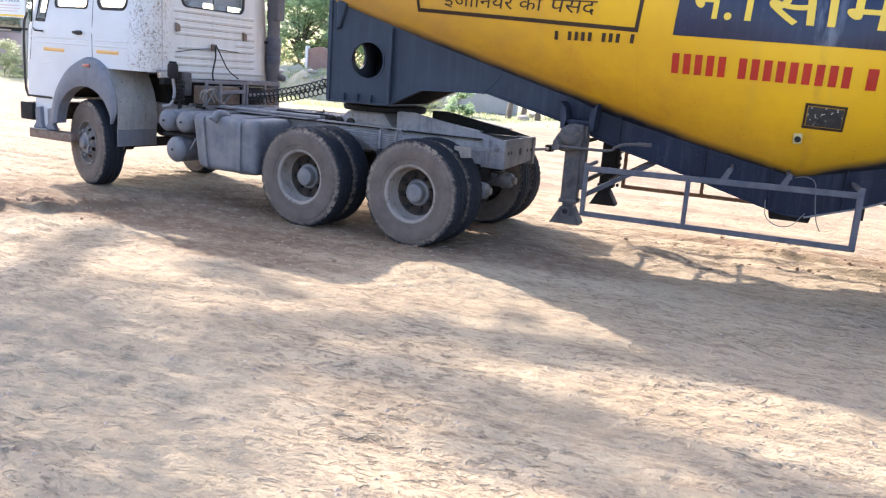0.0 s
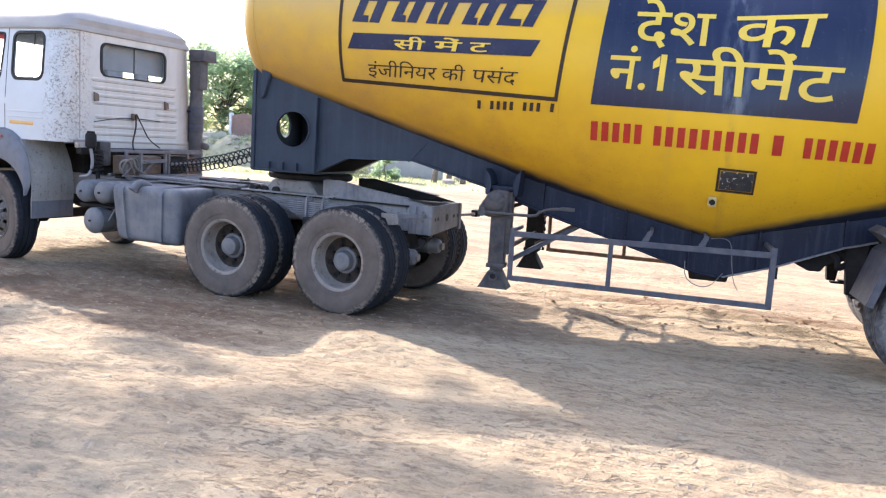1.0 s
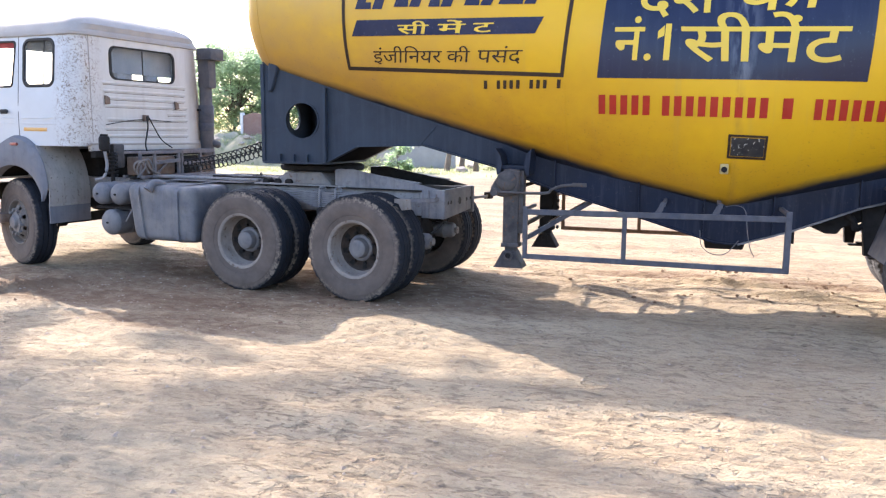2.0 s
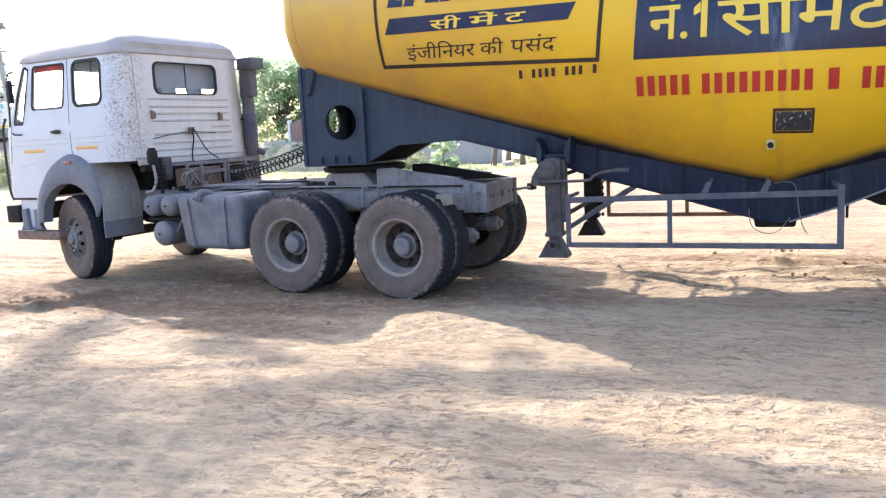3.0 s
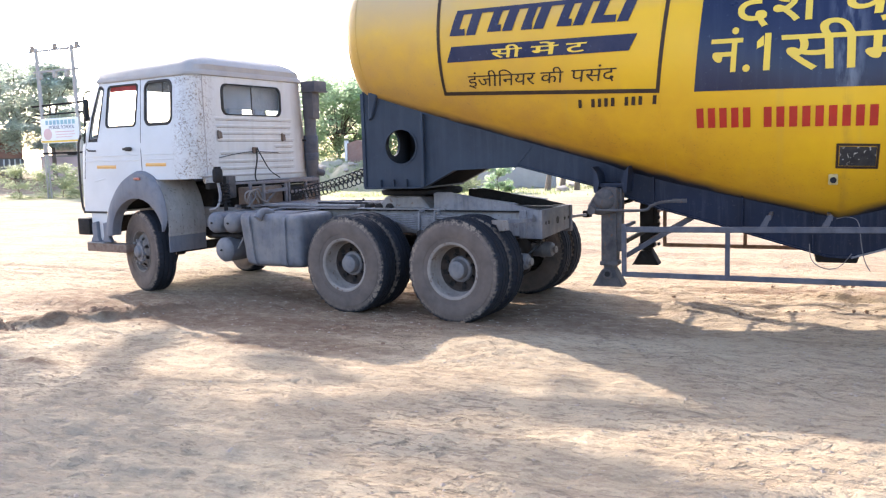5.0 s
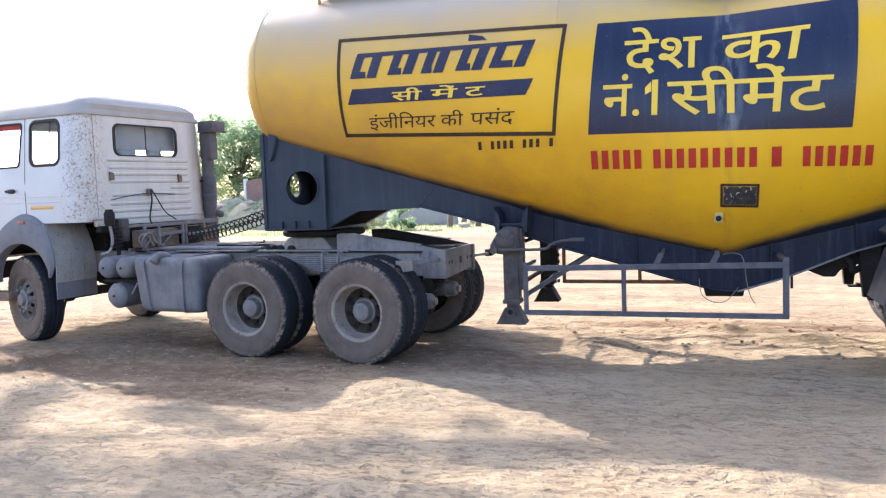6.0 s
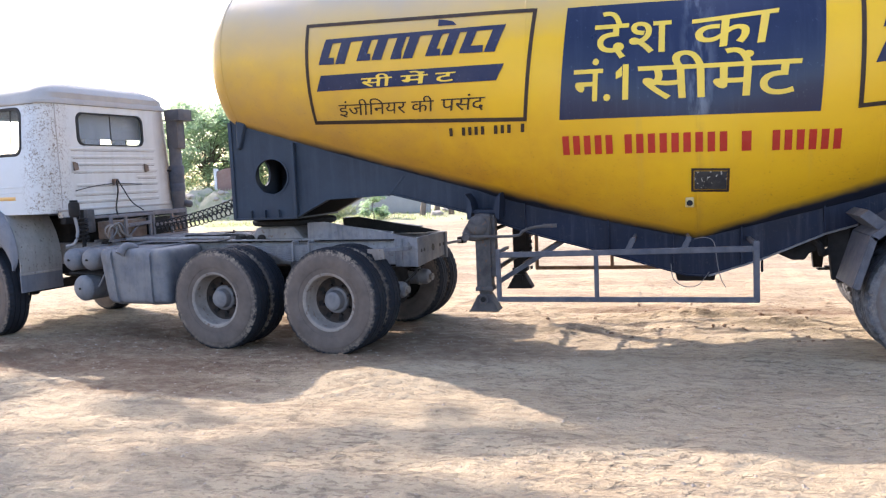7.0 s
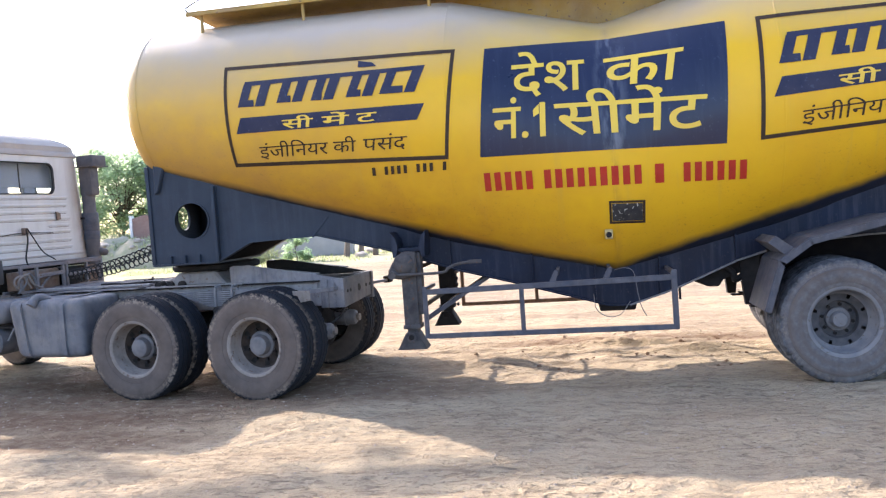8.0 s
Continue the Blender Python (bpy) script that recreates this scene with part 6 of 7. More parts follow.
for s in (-1, 1):
    w = part("wing", flare(s), WING, CAB, "blue-grey plastic wheel arch flare", 0.7)
    part("arch_lining", arch_piece(0.63, 0.645, -1.09 if s < 0 else 0.55, -0.55 if s < 0 else 1.09, 38, 150, -4.80), DARK, CAB)
    part("marker_lamp", box(-4.78, -4.66, s * 1.213 - 0.012, s * 1.213 + 0.012, 1.475, 1.51, 0.01), REDLENS, w, "small red side marker")
    ya, yb = (-1.17, -0.57) if s < 0 else (0.57, 1.17)
    part("barrel_guard", arch_piece(0.97, 0.985, ya, yb, -9, 36, -5.2, 0.90), PALEGUARD, w, "scuffed pale grey rear mudguard barrel")
    part("mud_flap", box(-4.245, -4.225, ya, yb, 0.55, 0.80, 0.004), WING, w, "grey hanging mud flap")
    part("flap_strip", box(-4.236, -4.214, ya + 0.01, yb - 0.01, 0.755, 0.78, 0.003), PALEGUARD, w)
bm = box(-6.10, -5.85, -1.16, 1.16, 0.73, 0.96, 0.02)
part("bumper", bm, DARK, CAB, "dark steel front bumper")
st = part("step", box(-5.87, -5.05, -1.20, -1.02, 0.515, 0.625, 0.01), RUST, CAB, "rusty brown steel step bar")
part("step_plate", box(-5.86, -5.52, -1.21, -1.00, 0.628, 0.640, 0.003), PALEGUARD, st, "scuffed pale step plate")
for bx in (-5.74, -5.50):
    part("step_bracket", prism([(bx - 0.05, 0.90), (bx + 0.05, 0.92), (bx + 0.06, 0.70), (bx + 0.10, 0.64), (bx - 0.10, 0.64), (bx - 0.05, 0.72)], -1.165, -1.10, bevel=0.008), WING, st, "cast grey step bracket")
for s in (-1, 1):
    part("corner_panel", prism([(-5.85, 1.03), (-5.50, 1.03), (-5.52, 0.66), (-5.84, 0.66)], s * 1.10 - 0.012, s * 1.10 + 0.012, bevel=0.004), WHITE, CAB, "white lower corner panel")
    part("sill_seal", strip((-5.98, 1.045), (-5.48, 1.045), 0.03, cab_side(s), 0.004), BLACK, CAB)
part("step", box(-6.05, -5.28, 1.02, 1.20, 0.49, 0.565, 0.008), RUST, CAB)

# intake stack and silencer behind the cab's far corner
sx, sy = -3.73, 1.07
stack = part("intake_pipe", lathe([(0.0, 0.0), (0.092, 0.0), (0.094, 0.36), (0.086, 0.38), (0.086, 0.40), (0.094, 0.42), (0.094, 0.62), (0.090, 0.64), (0.094, 0.66), (0.094, 0.86), (0.084, 0.88), (0.084, 1.28), (0.0, 1.28)], 28), STACK, truck, "tall dark dented intake stack", at=pose(sx, sy, 1.06) @ pose(0, 0, 0, 90, 0, 0))
part("canister", lathe([(0.0, 0.60), (0.098, 0.60), (0.104, 0.63), (0.104, 0.70), (0.100, 0.71), (0.104, 0.72), (0.104, 0.94), (0.098, 0.96), (0.0, 0.96)], 28), GUARD, stack, "dark blue-grey filter canister on stack")
part("stack_head", box(-3.80, -3.54, 0.97, 1.25, 2.64, 2.79, 0.025), STACK, truck, "flared grey rain head of stack")
part("head_lip", box(-3.815, -3.525, 0.955, 1.265, 2.632, 2.648, 0.004), STACK, truck)
part("stack_duct", box(-3.80, -3.60, 0.99, 1.15, 2.25, 2.65, 0.03), STACK, truck)
part("stack_stay", beam((-3.80, 0.95, 1.95), (-3.66, 1.02, 1.95), 0.03, 0.03), DARK, truck)
part("elbow_pipe", drum((-3.67, 1.10, 1.50), (-3.60, 1.16, 1.47), 0.05, None, 0.03), STACK, truck)

# battery and tool rack behind the cab
rk = part("tool_rack", beam((-3.42, -0.52, 1.395), (-3.42, 0.82, 1.395), 0.035, 0.035), RACK, truck, "dusty mauve-grey angle-iron battery rack")
for z in (1.10, 1.395):
    for x in (-3.42, -3.70):
        if (z, x) != (1.395, -3.42):
            part("rail", beam((x, -0.52, z), (x, 0.82, z), 0.035, 0.035), RACK, rk)
for y in (-0.52, -0.28, 0.14, 0.20, 0.55, 0.82):
    part("upright", beam((-3.42, y, 1.09), (-3.42, y, 1.40), 0.035, 0.035), RACK, rk)
part("mid_rail", beam((-3.415, -0.30, 1.27), (-3.415, 0.16, 1.29), 0.03, 0.045), RACK, rk)
part("mid_rail", beam((-3.415, 0.20, 1.25), (-3.415, 0.82, 1.25), 0.03, 0.04), RACK, rk)
part("strut", beam((-3.43, -0.25, 1.12), (-3.43, -0.05, 1.27), 0.02, 0.03), RACK, rk)
for y0, y1, mt in ((-0.48, 0.12, RUST), (0.22, 0.52, DARK), (0.56, 0.80, RUST)):
    part("battery_box", box(-3.68, -3.46, y0, y1, 1.12, 1.34, 0.015), mt, rk)
part("rack_top", box(-3.72, -3.40, 0.18, 0.84, 1.414, 1.426, 0.003), RACK, rk)
part("rack_leg", box(-3.62, -3.52, -0.50, 0.80, 1.066, 1.09, 0), DARK, rk)
# cab suspension: coil, damper and filter bowl
pts = [(-3.55 + 0.055 * math.cos(a), -0.83 + 0.055 * math.sin(a), 1.13 + 0.27 * a / (2 * math.pi * 6)) for a in (2 * math.pi * 6 * k / 110 for k in range(111))]
part("coil_spring", tube(pts, 0.012, seg=6), DARK, truck, "dark steel cab coil spring")
part("damper", bar((-3.55, -0.83, 1.02), (-3.55, -0.83, 1.50), 0.025), DARK, truck)
part("spring_tower", box(-3.70, -3.56, -0.74, -0.62, 1.22, 1.50, 0.02), LEG, truck)
part("filter_bowl", drum((-3.52, -0.965, 1.44), (-3.52, -0.965, 1.585), 0.062, None, 0.02), DARK, truck, "dark round filter bowl")
part("filter_cap", bar((-3.52, -0.965, 1.59), (-3.52, -0.965, 1.62), 0.045), DARK, truck)
part("hose", tube([(-3.52, -0.965, 1.42), (-3.50, -0.96, 1.25), (-3.52, -1.0, 1.12), (-3.60, -1.05, 1.09)], 0.018), GREY, truck)
part("air_hose", tube([(-3.42, -0.55, 1.12), (-3.38, -0.66, 1.20), (-3.38, -0.65, 1.27), (-3.38, -0.56, 1.30), (-3.40, -0.47, 1.24), (-3.38, -0.42, 1.14)], 0.012), RIMPAINT, truck, "dusty looped air hose")
part("air_hose", tube([(-3.40, -0.62, 1.16), (-3.36, -0.60, 1.27), (-3.35, -0.50, 1.31), (-3.35, -0.44, 1.22), (-3.36, -0.36, 1.16), (-3.38, -0.24, 1.13)], 0.012), RIMPAINT, truck)
part("air_hose", tube([(-3.40, -0.60, 1.10), (-3.36, -0.52, 1.20), (-3.37, -0.46, 1.32), (-3.37, -0.38, 1.26), (-3.38, -0.33, 1.10)], 0.010), HUBGREY, truck)
part("rear_sill", box(-3.83, -3.775, -0.92, 1.00, 1.415, 1.53, 0.012), WHITE, CAB, "white lower sill of the cab rear wall")
part("cab_mount", beam((-3.78, -0.9, 1.38), (-3.78, 0.9, 1.38), 0.08, 0.08), DARK, truck)
part("deck_plate", box(-2.95, -1.85, -0.55, 0.50, 1.082, 1.092, 0.002), RACK, truck, "dusty steel deck plate")
part("deck_plate", box(-3.35, -2.40, -0.45, 0.20, 1.098, 1.106, 0.002), RACK, truck)
for k, (x0, x1, yy, mt) in enumerate(((-3.3, -1.75, -0.38, RAIL), (-3.2, -1.7, -0.22, RACK), (-2.9, -1.72, -0.08, RIMPAINT), (-3.3, -1.8, 0.08, RACK), (-3.0, -1.75, 0.24, GREY), (-2.7, -1.7, 0.38, DARK))):
    part("deck_slat", beam((x0, yy, 1.118), (x1, yy + 0.02 * (k % 3 - 1), 1.118), 0.07, 0.022), mt, truck)
part("deck_chain", tube([(-2.5 + 0.11 * k, -0.30 + 0.05 * math.sin(k * 1.3), 1.135) for k in range(9)], 0.012, seg=6), DARK, truck)
part("deck_hook", tube([(-2.25, 0.30, 1.09), (-2.25, 0.30, 1.15), (-2.18, 0.22, 1.13), (-2.18, 0.05, 1.13)], 0.010), DARK, truck)


# coiled air lines between truck and trailer
def coil(a, b, r, turns, sag, phase):
    a, b = Vector(a), Vector(b)
    d = (b - a).normalized()
    s = d.cross(Vector((0, 0, 1))).normalized()
    w = s.cross(d)
    out = []
    n = turns * 14
    for k in range(n + 1):
        f = k / n
        p = a + (b - a) * f + Vector((0, 0, -sag * 4 * f * (1 - f)))
        q = 2 * math.pi * turns * f + phase
        out.append(p + r * (math.cos(q) * s + math.sin(q) * w))
    return out


tm = truck.matrix_basis
for k, (dy, dz) in enumerate(((0.0, 0.0), (0.07, -0.05))):
    a, b = tm @ Vector((-3.42, 0.22 + dy * 2, 1.24 + dz)), Vector((-4.42, 8.30 + dy, 1.60 + dz))
    cl = new("coiled_air_line", mesh_of("coiled_air_line", tube(coil(a, b, 0.052, 22, 0.05, k * 1.7), 0.0075, seg=5), BLACK, 0.8))
    tagged(cl, "black coiled air line between cab and trailer", "air hose", "coiled air lines")


# ---- loose stones on the yard ----
def rock_mesh(seed, r):
    bm = bmesh.new()
    bmesh.ops.create_icosphere(bm, subdivisions=2, radius=r)
    for v in bm.verts:
        v.co *= 1 + 0.35 * noise.noise(v.co * (1.6 / r) + Vector((seed, seed * 2.0, 0)))
        v.co.z *= 0.6
    return bm


rng = random.Random(5)
verts, faces = [], []
for k in range(12000):
    x, y = rng.uniform(-9, 4), rng.uniform(1.6, 11)
    r = 0.005 + 0.020 * rng.random() ** 4
    if rng.random() < 0.012:
        r *= 2.0
    z = lumps(x, y)
    i = len(verts)
    for dx, dy, dz in ((1, 0, 0), (-0.2, 0.9, 0), (-0.9, -0.1, 0), (0.1, -0.8, 0), (0.1, 0.1, 0.5)):
        j = rng.uniform(0.7, 1.3)
        verts.append((x + dx * r * j, y + dy * r * j, z + dz * r * j - r * 0.15))
    faces += [(i, i + 1, i + 4), (i + 1, i + 2, i + 4), (i + 2, i + 3, i + 4), (i + 3, i, i + 4)]
me = bpy.data.meshes.new("grit")
me.from_pydata(verts, [], faces)
finish(me, CLOD, 0)
tagged(new("grit", me), "scattered small stones and clods on sand", "grit", "", "stuff")


def turned_clods():
    rnd = random.Random(31)
    verts, faces = [], []
    for _ in range(9000):
        x, y = rnd.gauss(0.6, 1.2), rnd.uniform(8.2, 10.4)
        if rnd.random() < 0.35:
            f = rnd.random()
            x, y = -8.0 + 1.4 * f + rnd.gauss(0, 0.3), 5.3 + 1.6 * f + rnd.gauss(0, 0.14)
        elif rnd.random() < 0.2:
            x, y = rnd.uniform(-7.6, -2.6), rnd.gauss(8.0, 0.45) - 0.12 * (x + 4)
        if noise.noise(Vector((x * 1.1, y * 3.0, 12))) < 0.16 or (y > 8.2 and x > -2.0 and rnd.random() < 0.82):
            continue
        r = 0.005 + 0.030 * rnd.random() ** 4
        z, i = lumps(x, y), len(verts)
        for dx, dy, dz in ((1, 0, 0), (0.1, 0.8, 0.1), (-0.9, 0.1, 0), (0, -0.8, 0), (0.5, 0.2, 0.7), (-0.4, -0.1, 0.8)):
            j = rnd.uniform(0.7, 1.3)
            verts.append((x + dx * r * j, y + dy * r * j, z + dz * r * j - r * 0.2))
        faces += [tuple(i + k for k in f) for f in ((0, 1, 4), (1, 5, 4), (1, 2, 5), (2, 3, 5), (3, 4, 5), (3, 0, 4))]
    me = bpy.data.meshes.new("turned_clods")
    me.from_pydata(verts, [], faces)
    finish(me, TURNED, 0)
    tagged(new("turned_clods", me), "brown clods of turned soil under trailer", "clods", "", "stuff")


turned_clods()

# ---- trees, bushes, grass ----
def leaves(clumps, count, size, rnd, flat=0.6):
    """Leaf blades in clumps (x, y, z, r)."""
    verts, faces = [], []
    for cx, cy, cz, r in clumps:
        for _ in range(count):
            d = Vector((rnd.gauss(0, 1), rnd.gauss(0, 1), rnd.gauss(0, 1))).normalized() * r * rnd.random() ** 0.45
            p = Vector((cx + d.x, cy + d.y, cz + d.z * flat))
            a, t = rnd.uniform(0, 2 * math.pi), rnd.uniform(-0.7, 0.7)
            u = Vector((math.cos(a), math.sin(a), t)) * size * rnd.uniform(0.6, 1.3)
            w = Vector((-math.sin(a), math.cos(a), rnd.uniform(-0.5, 0.5))) * size * 0.33
            i = len(verts)
            verts += [p, p + u * 0.5 + w, p + u, p + u * 0.5 - w]
            faces.append((i, i + 1, i + 2, i + 3))
    me = bpy.data.meshes.new("leaves")
    me.from_pydata([tuple(v) for v in verts], [], faces)
    return me


def limbs(base, top, r, ends, rnd):
    bm = bmesh.new()
    base, top = Vector(base), Vector(top)
    n = 6
    ctl = [base + (top - base) * k / n + Vector((rnd.uniform(-1, 1), rnd.uniform(-1, 1), 0)) * r * 0.5 * (k > 0) for k in range(n + 1)]
    for k in range(n):
        bar(ctl[k], ctl[k + 1], r * (1.15 - 0.1 * k), bm, 10, r * (1.15 - 0.1 * (k + 1)))
    for e in ends:
        e = Vector(e)
        s = ctl[rnd.choice((3, 4, 5, 6))]
        mid = s + (e - s) * 0.5 + Vector((0, 0, 0.12 * (e - s).length))
        bar(s, mid, r * 0.40, bm, 7, r * 0.24)
        bar(mid, e, r * 0.24, bm, 6, r * 0.06)
    return bm


def tree(name, base, height, spread, clump_n, count, size, seed, label, mat=None, crown_lo=0.35, tall=1.0, category="tree"):
    rnd = random.Random(seed)
    bx, by = base
    z0 = lumps(bx, by) - 0.03
    t = thing(name, pose(bx, by, z0), label, category)
    cl = []
    for k in range(clump_n):
        a, q = rnd.uniform(0, 2 * math.pi), math.sqrt(rnd.random())
        h = rnd.uniform(crown_lo, 1.0)
        lim = spread * math.sqrt(max(0.08, 1 - ((h - 0.55) / 0.55) ** 2))
        cl.append((q * lim * math.cos(a), q * lim * math.sin(a), h * height, rnd.uniform(0.16, 0.30) * spread * tall))
    part("trunk", limbs((0, 0, 0), (rnd.uniform(-0.2, 0.2), rnd.uniform(-0.2, 0.2), height * 0.6), height * 0.018, [c[:3] for c in cl[::3]], rnd), BARK, t)
    me = leaves(cl, count, size, rnd)
    finish(me, mat or LEAF, 0)
    me.name = "crown"
    part("crown", me, None, t)
    return t


tree("acacia_tree", (-25.2, 41.3), 6.3, 3.4, 125, 250, 0.18, 2, "light green feathery acacia tree behind cab", crown_lo=0.30)
tree("acacia_tree", (-22.8, 43.5), 5.8, 2.8, 95, 250, 0.18, 7, "light green feathery acacia tree by wall", crown_lo=0.32)
tree("neem_tree", (-52, 41), 8.2, 4.6, 85, 190, 0.28, 3, "broad green tree beyond signboard, haze in its leaf colour", LEAFPALE, crown_lo=0.30)
tree("neem_tree", (-46.5, 39.4), 7.6, 2.7, 52, 170, 0.27, 4, "broad green tree beyond signboard, haze in its leaf colour", LEAFPALE, crown_lo=0.30)
tree("neem_tree", (-60, 36), 9.5, 5.0, 80, 190, 0.29, 11, "broad green tree at yard edge, haze in its leaf colour", LEAFPALE, crown_lo=0.30)
for k, (x, y, h, s) in enumerate(((-11.6, 31.8, 1.25, 0.75), (-38.5, 30.2, 1.6, 1.5), (-36.2, 31.0, 1.7, 1.3), (-34.0, 30.5, 1.5, 1.4), (-33.0, 32.2, 1.2, 1.2), (-26.5, 38.0, 1.7, 1.4), (-24.0, 37.2, 1.1, 1.3), (-28.3, 40.0, 2.1, 1.6), (-14.2, 33, 1.0, 1.2), (-25.2, 39.4, 2.3, 1.7), (-23.5, 40.6, 2.6, 1.7), (-21.7, 41.4, 1.9, 1.5), (-29.8, 41.0, 2.0, 1.7), (-8.0, 36.5, 0.9, 1.3), (-6.0, 38, 0.8, 1.2))):
    tree("bush", (x, y), h, s, 24, 120, 0.11, 20 + k, "low dusty green bush at yard edge", LEAF if k == 0 else LEAFDRY, 0.12, 1.2, "bush")


# shade tree beside the yard, its crown over the cab, above the view
def shade_tree():
    rnd = random.Random(17)
    bx, by = -18.5, 7.0
    t = thing("shade_tree", pose(bx, by, lumps(bx, by) - 0.05), "large spreading shade tree beside the yard", "tree")
    cl = []

    def over(gx, gy, z, r):
        """A clump whose shade falls at (gx, gy)."""
        cl.append((gx - 1.37 * z - bx, gy + 0.80 * z - by, z, r))
    # canopy over the near yard, thinning out over the middle
    while len(cl) < 235:
        gx, gy = rnd.uniform(-8.0, -0.8), rnd.uniform(-0.6, 4.2)
        if gx > float(np.interp(gy, (1.0, 2.78, 3.69, 4.25), (-1.0, -1.94, -2.5, -3.1))) - 0.25 or noise.noise(Vector((gx * 0.9 + gy * 0.3, gy * 1.7, 8))) < -0.22:
            continue
        over(gx, gy, rnd.uniform(9.0, 12.2), rnd.uniform(0.45, 0.85))
    # long boughs, each casting a soft slanting band
    for line, count, w in ((((-3.1, 4.2), (-2.5, 4.5), (-1.77, 4.86), (-0.74, 4.95), (-0.2, 5.1)), 28, 0.08),
                           (((-2.95, 3.85), (-2.06, 3.97), (-1.06, 4.03), (-0.18, 3.8), (0.6, 3.7), (1.6, 3.5)), 44, 0.09),
                           (((-1.1, 3.6), (-0.55, 3.3), (0.2, 3.0)), 12, 0.08), (((-5.9, 6.0), (-5.3, 5.0), (-4.7, 4.1)), 16, 0.14), (((-7.6, 5.2), (-6.4, 4.7), (-5.6, 4.1)), 14, 0.15)):
        px, py = [q[0] for q in line], [q[1] for q in line]
        for k in range(count):
            gx = px[0] + (px[-1] - px[0]) * (k + rnd.random()) / count
            gy = float(np.interp(gx, px, py))
            over(gx + rnd.gauss(0, w * 0.6), gy + rnd.gauss(0, w * 0.6), rnd.uniform(9.2, 11.2), rnd.uniform(0.14, 0.26))
    # sprays elsewhere
    for k in range(40):
        gx, gy = rnd.uniform(-0.6, 4.5), rnd.uniform(-1.0, 2.9)
        if noise.noise(Vector((gx * 0.6 + gy * 0.4, gy * 1.3, 5))) > 0.05:
            over(gx, gy, rnd.uniform(9.0, 12.0), rnd.uniform(0.3, 0.55))
    for k in range(9):
        over(rnd.uniform(-4.6, -0.9), rnd.uniform(4.9, 5.5), rnd.uniform(9.0, 11.0), rnd.uniform(0.12, 0.24))
    part("trunk", limbs((0, 0, 0), (0.8, 0.8, 7.0), 0.26, [c[:3] for c in cl[::9]], rnd), BARK, t)
    me = leaves(cl, 37, 0.145, rnd, 0.5)
    finish(me, LEAF, 0)
    me.name = "crown"
    part("crown", me, None, t)
    # drooping twigs at the crown's edge
    tw = [(-15.6 - bx + rnd.uniform(-0.7, 0.7), 13.4 - by + rnd.uniform(-0.3, 0.3), rnd.uniform(6.15, 6.7), 0.14) for _ in range(9)]
    me = leaves(tw, 12, 0.13, rnd)
    finish(me, LEAF, 0)
    me.name = "twigs"
    part("twigs", me, None, t)


shade_tree()


def grass():
    rnd = random.Random(8)
    verts, faces = [], []
    for _ in range(15000):
        x = rnd.uniform(-40.5, 6)
        y = 29.5 + rnd.random() ** 1.4 * 12
        if noise.noise(Vector((x * 0.35, y * 0.35, 4))) < -0.12:
            continue
        h, a = rnd.uniform(0.05, 0.16), rnd.uniform(0, 6.28)
        z = -0.01
        i = len(verts)
        dx, dy = 0.03 * math.cos(a), 0.03 * math.sin(a)
        verts += [(x - dx, y - dy, z), (x + dx, y + dy, z), (x + dy * rnd.uniform(-2, 2), y + rnd.uniform(-0.05, 0.05), z + h)]
        faces.append((i, i + 1, i + 2))
    me = bpy.data.meshes.new("grass")
    me.from_pydata(verts, [], faces)
    finish(me, GRASS, 0)
    tagged(new("grass", me), "short patchy green grass at yard edge", "grass", "", "stuff")


grass()

# ---- signboard, poles, walls beyond the yard ----
sg = thing("signboard", pose(-34.85, 30, 0), "white school signboard on steel posts", "signboard")
part("board", box(-1.32, 1.32, -0.03, 0.03, 2.86, 4.12, 0.01), WHITEBOARD, sg)
for x0, x1, z0, z1, mt in [(-0.95 + 0.27 * k, -0.76 + 0.27 * k, 3.80, 4.02, BLUEBAR) for k in range(8)] + [(-0.30, 1.05, 3.40, 3.45, PINKBAR), (-0.25, 1.1, 3.27, 3.31, PINKBAR), (-0.25, 0.9, 3.14, 3.18, PINKBAR), (-1.3, 1.3, 2.90, 2.99, YELLOWSIGN)]:
    part("print_bar", box(x0, x1, -0.04, -0.032, z0, z1, 0), mt, sg)
cu = bpy.data.curves.new("words", "FONT")
cu.body, cu.resolution_u, cu.extrude = "MODEL SCHOOL", 3, 0.004
ob = new("words", cu)
me = bpy.data.meshes.new_from_object(ob.evaluated_get(bpy.context.evaluated_depsgraph_get()))
bpy.data.objects.remove(ob)
lo, hi = min(v.co.x for v in me.vertices), max(v.co.x for v in me.vertices)
for v in me.vertices:
    v.co = (-0.72 + 1.80 * (v.co.x - lo) / (hi - lo), -0.037 - v.co.z, 3.58 + 0.17 * v.co.y / 0.7)
finish(me, SLATEPRINT, 0)
part("painted_words", me, None, sg, "slate-blue painted words")
part("print_patch", lathe([(0, -0.036), (0.30, -0.036), (0.30, -0.032)], 20), PINKBAR, sg, at=pose(-0.85, 0, 3.32))
part("board_rail", beam((-1.35, 0, 2.34), (1.45, 0, 2.34), 0.10, 0.10), DARK, sg)
for x in (-1.12, 1.25):
    bm = bmesh.new()
    beam((x - 0.12, 0, 0), (x - 0.12, 0, 2.86), 0.06, 0.06, bm)
    beam((x + 0.12, 0, 0), (x + 0.12, 0, 2.86), 0.06, 0.06, bm)
    for k in range(5):
        beam((x - 0.12, 0, 0.3 + 0.5 * k), (x + 0.12, 0, 0.5 + 0.5 * k), 0.03, 0.03, bm)
    part("lattice_post", bm, CONCRETE, sg)
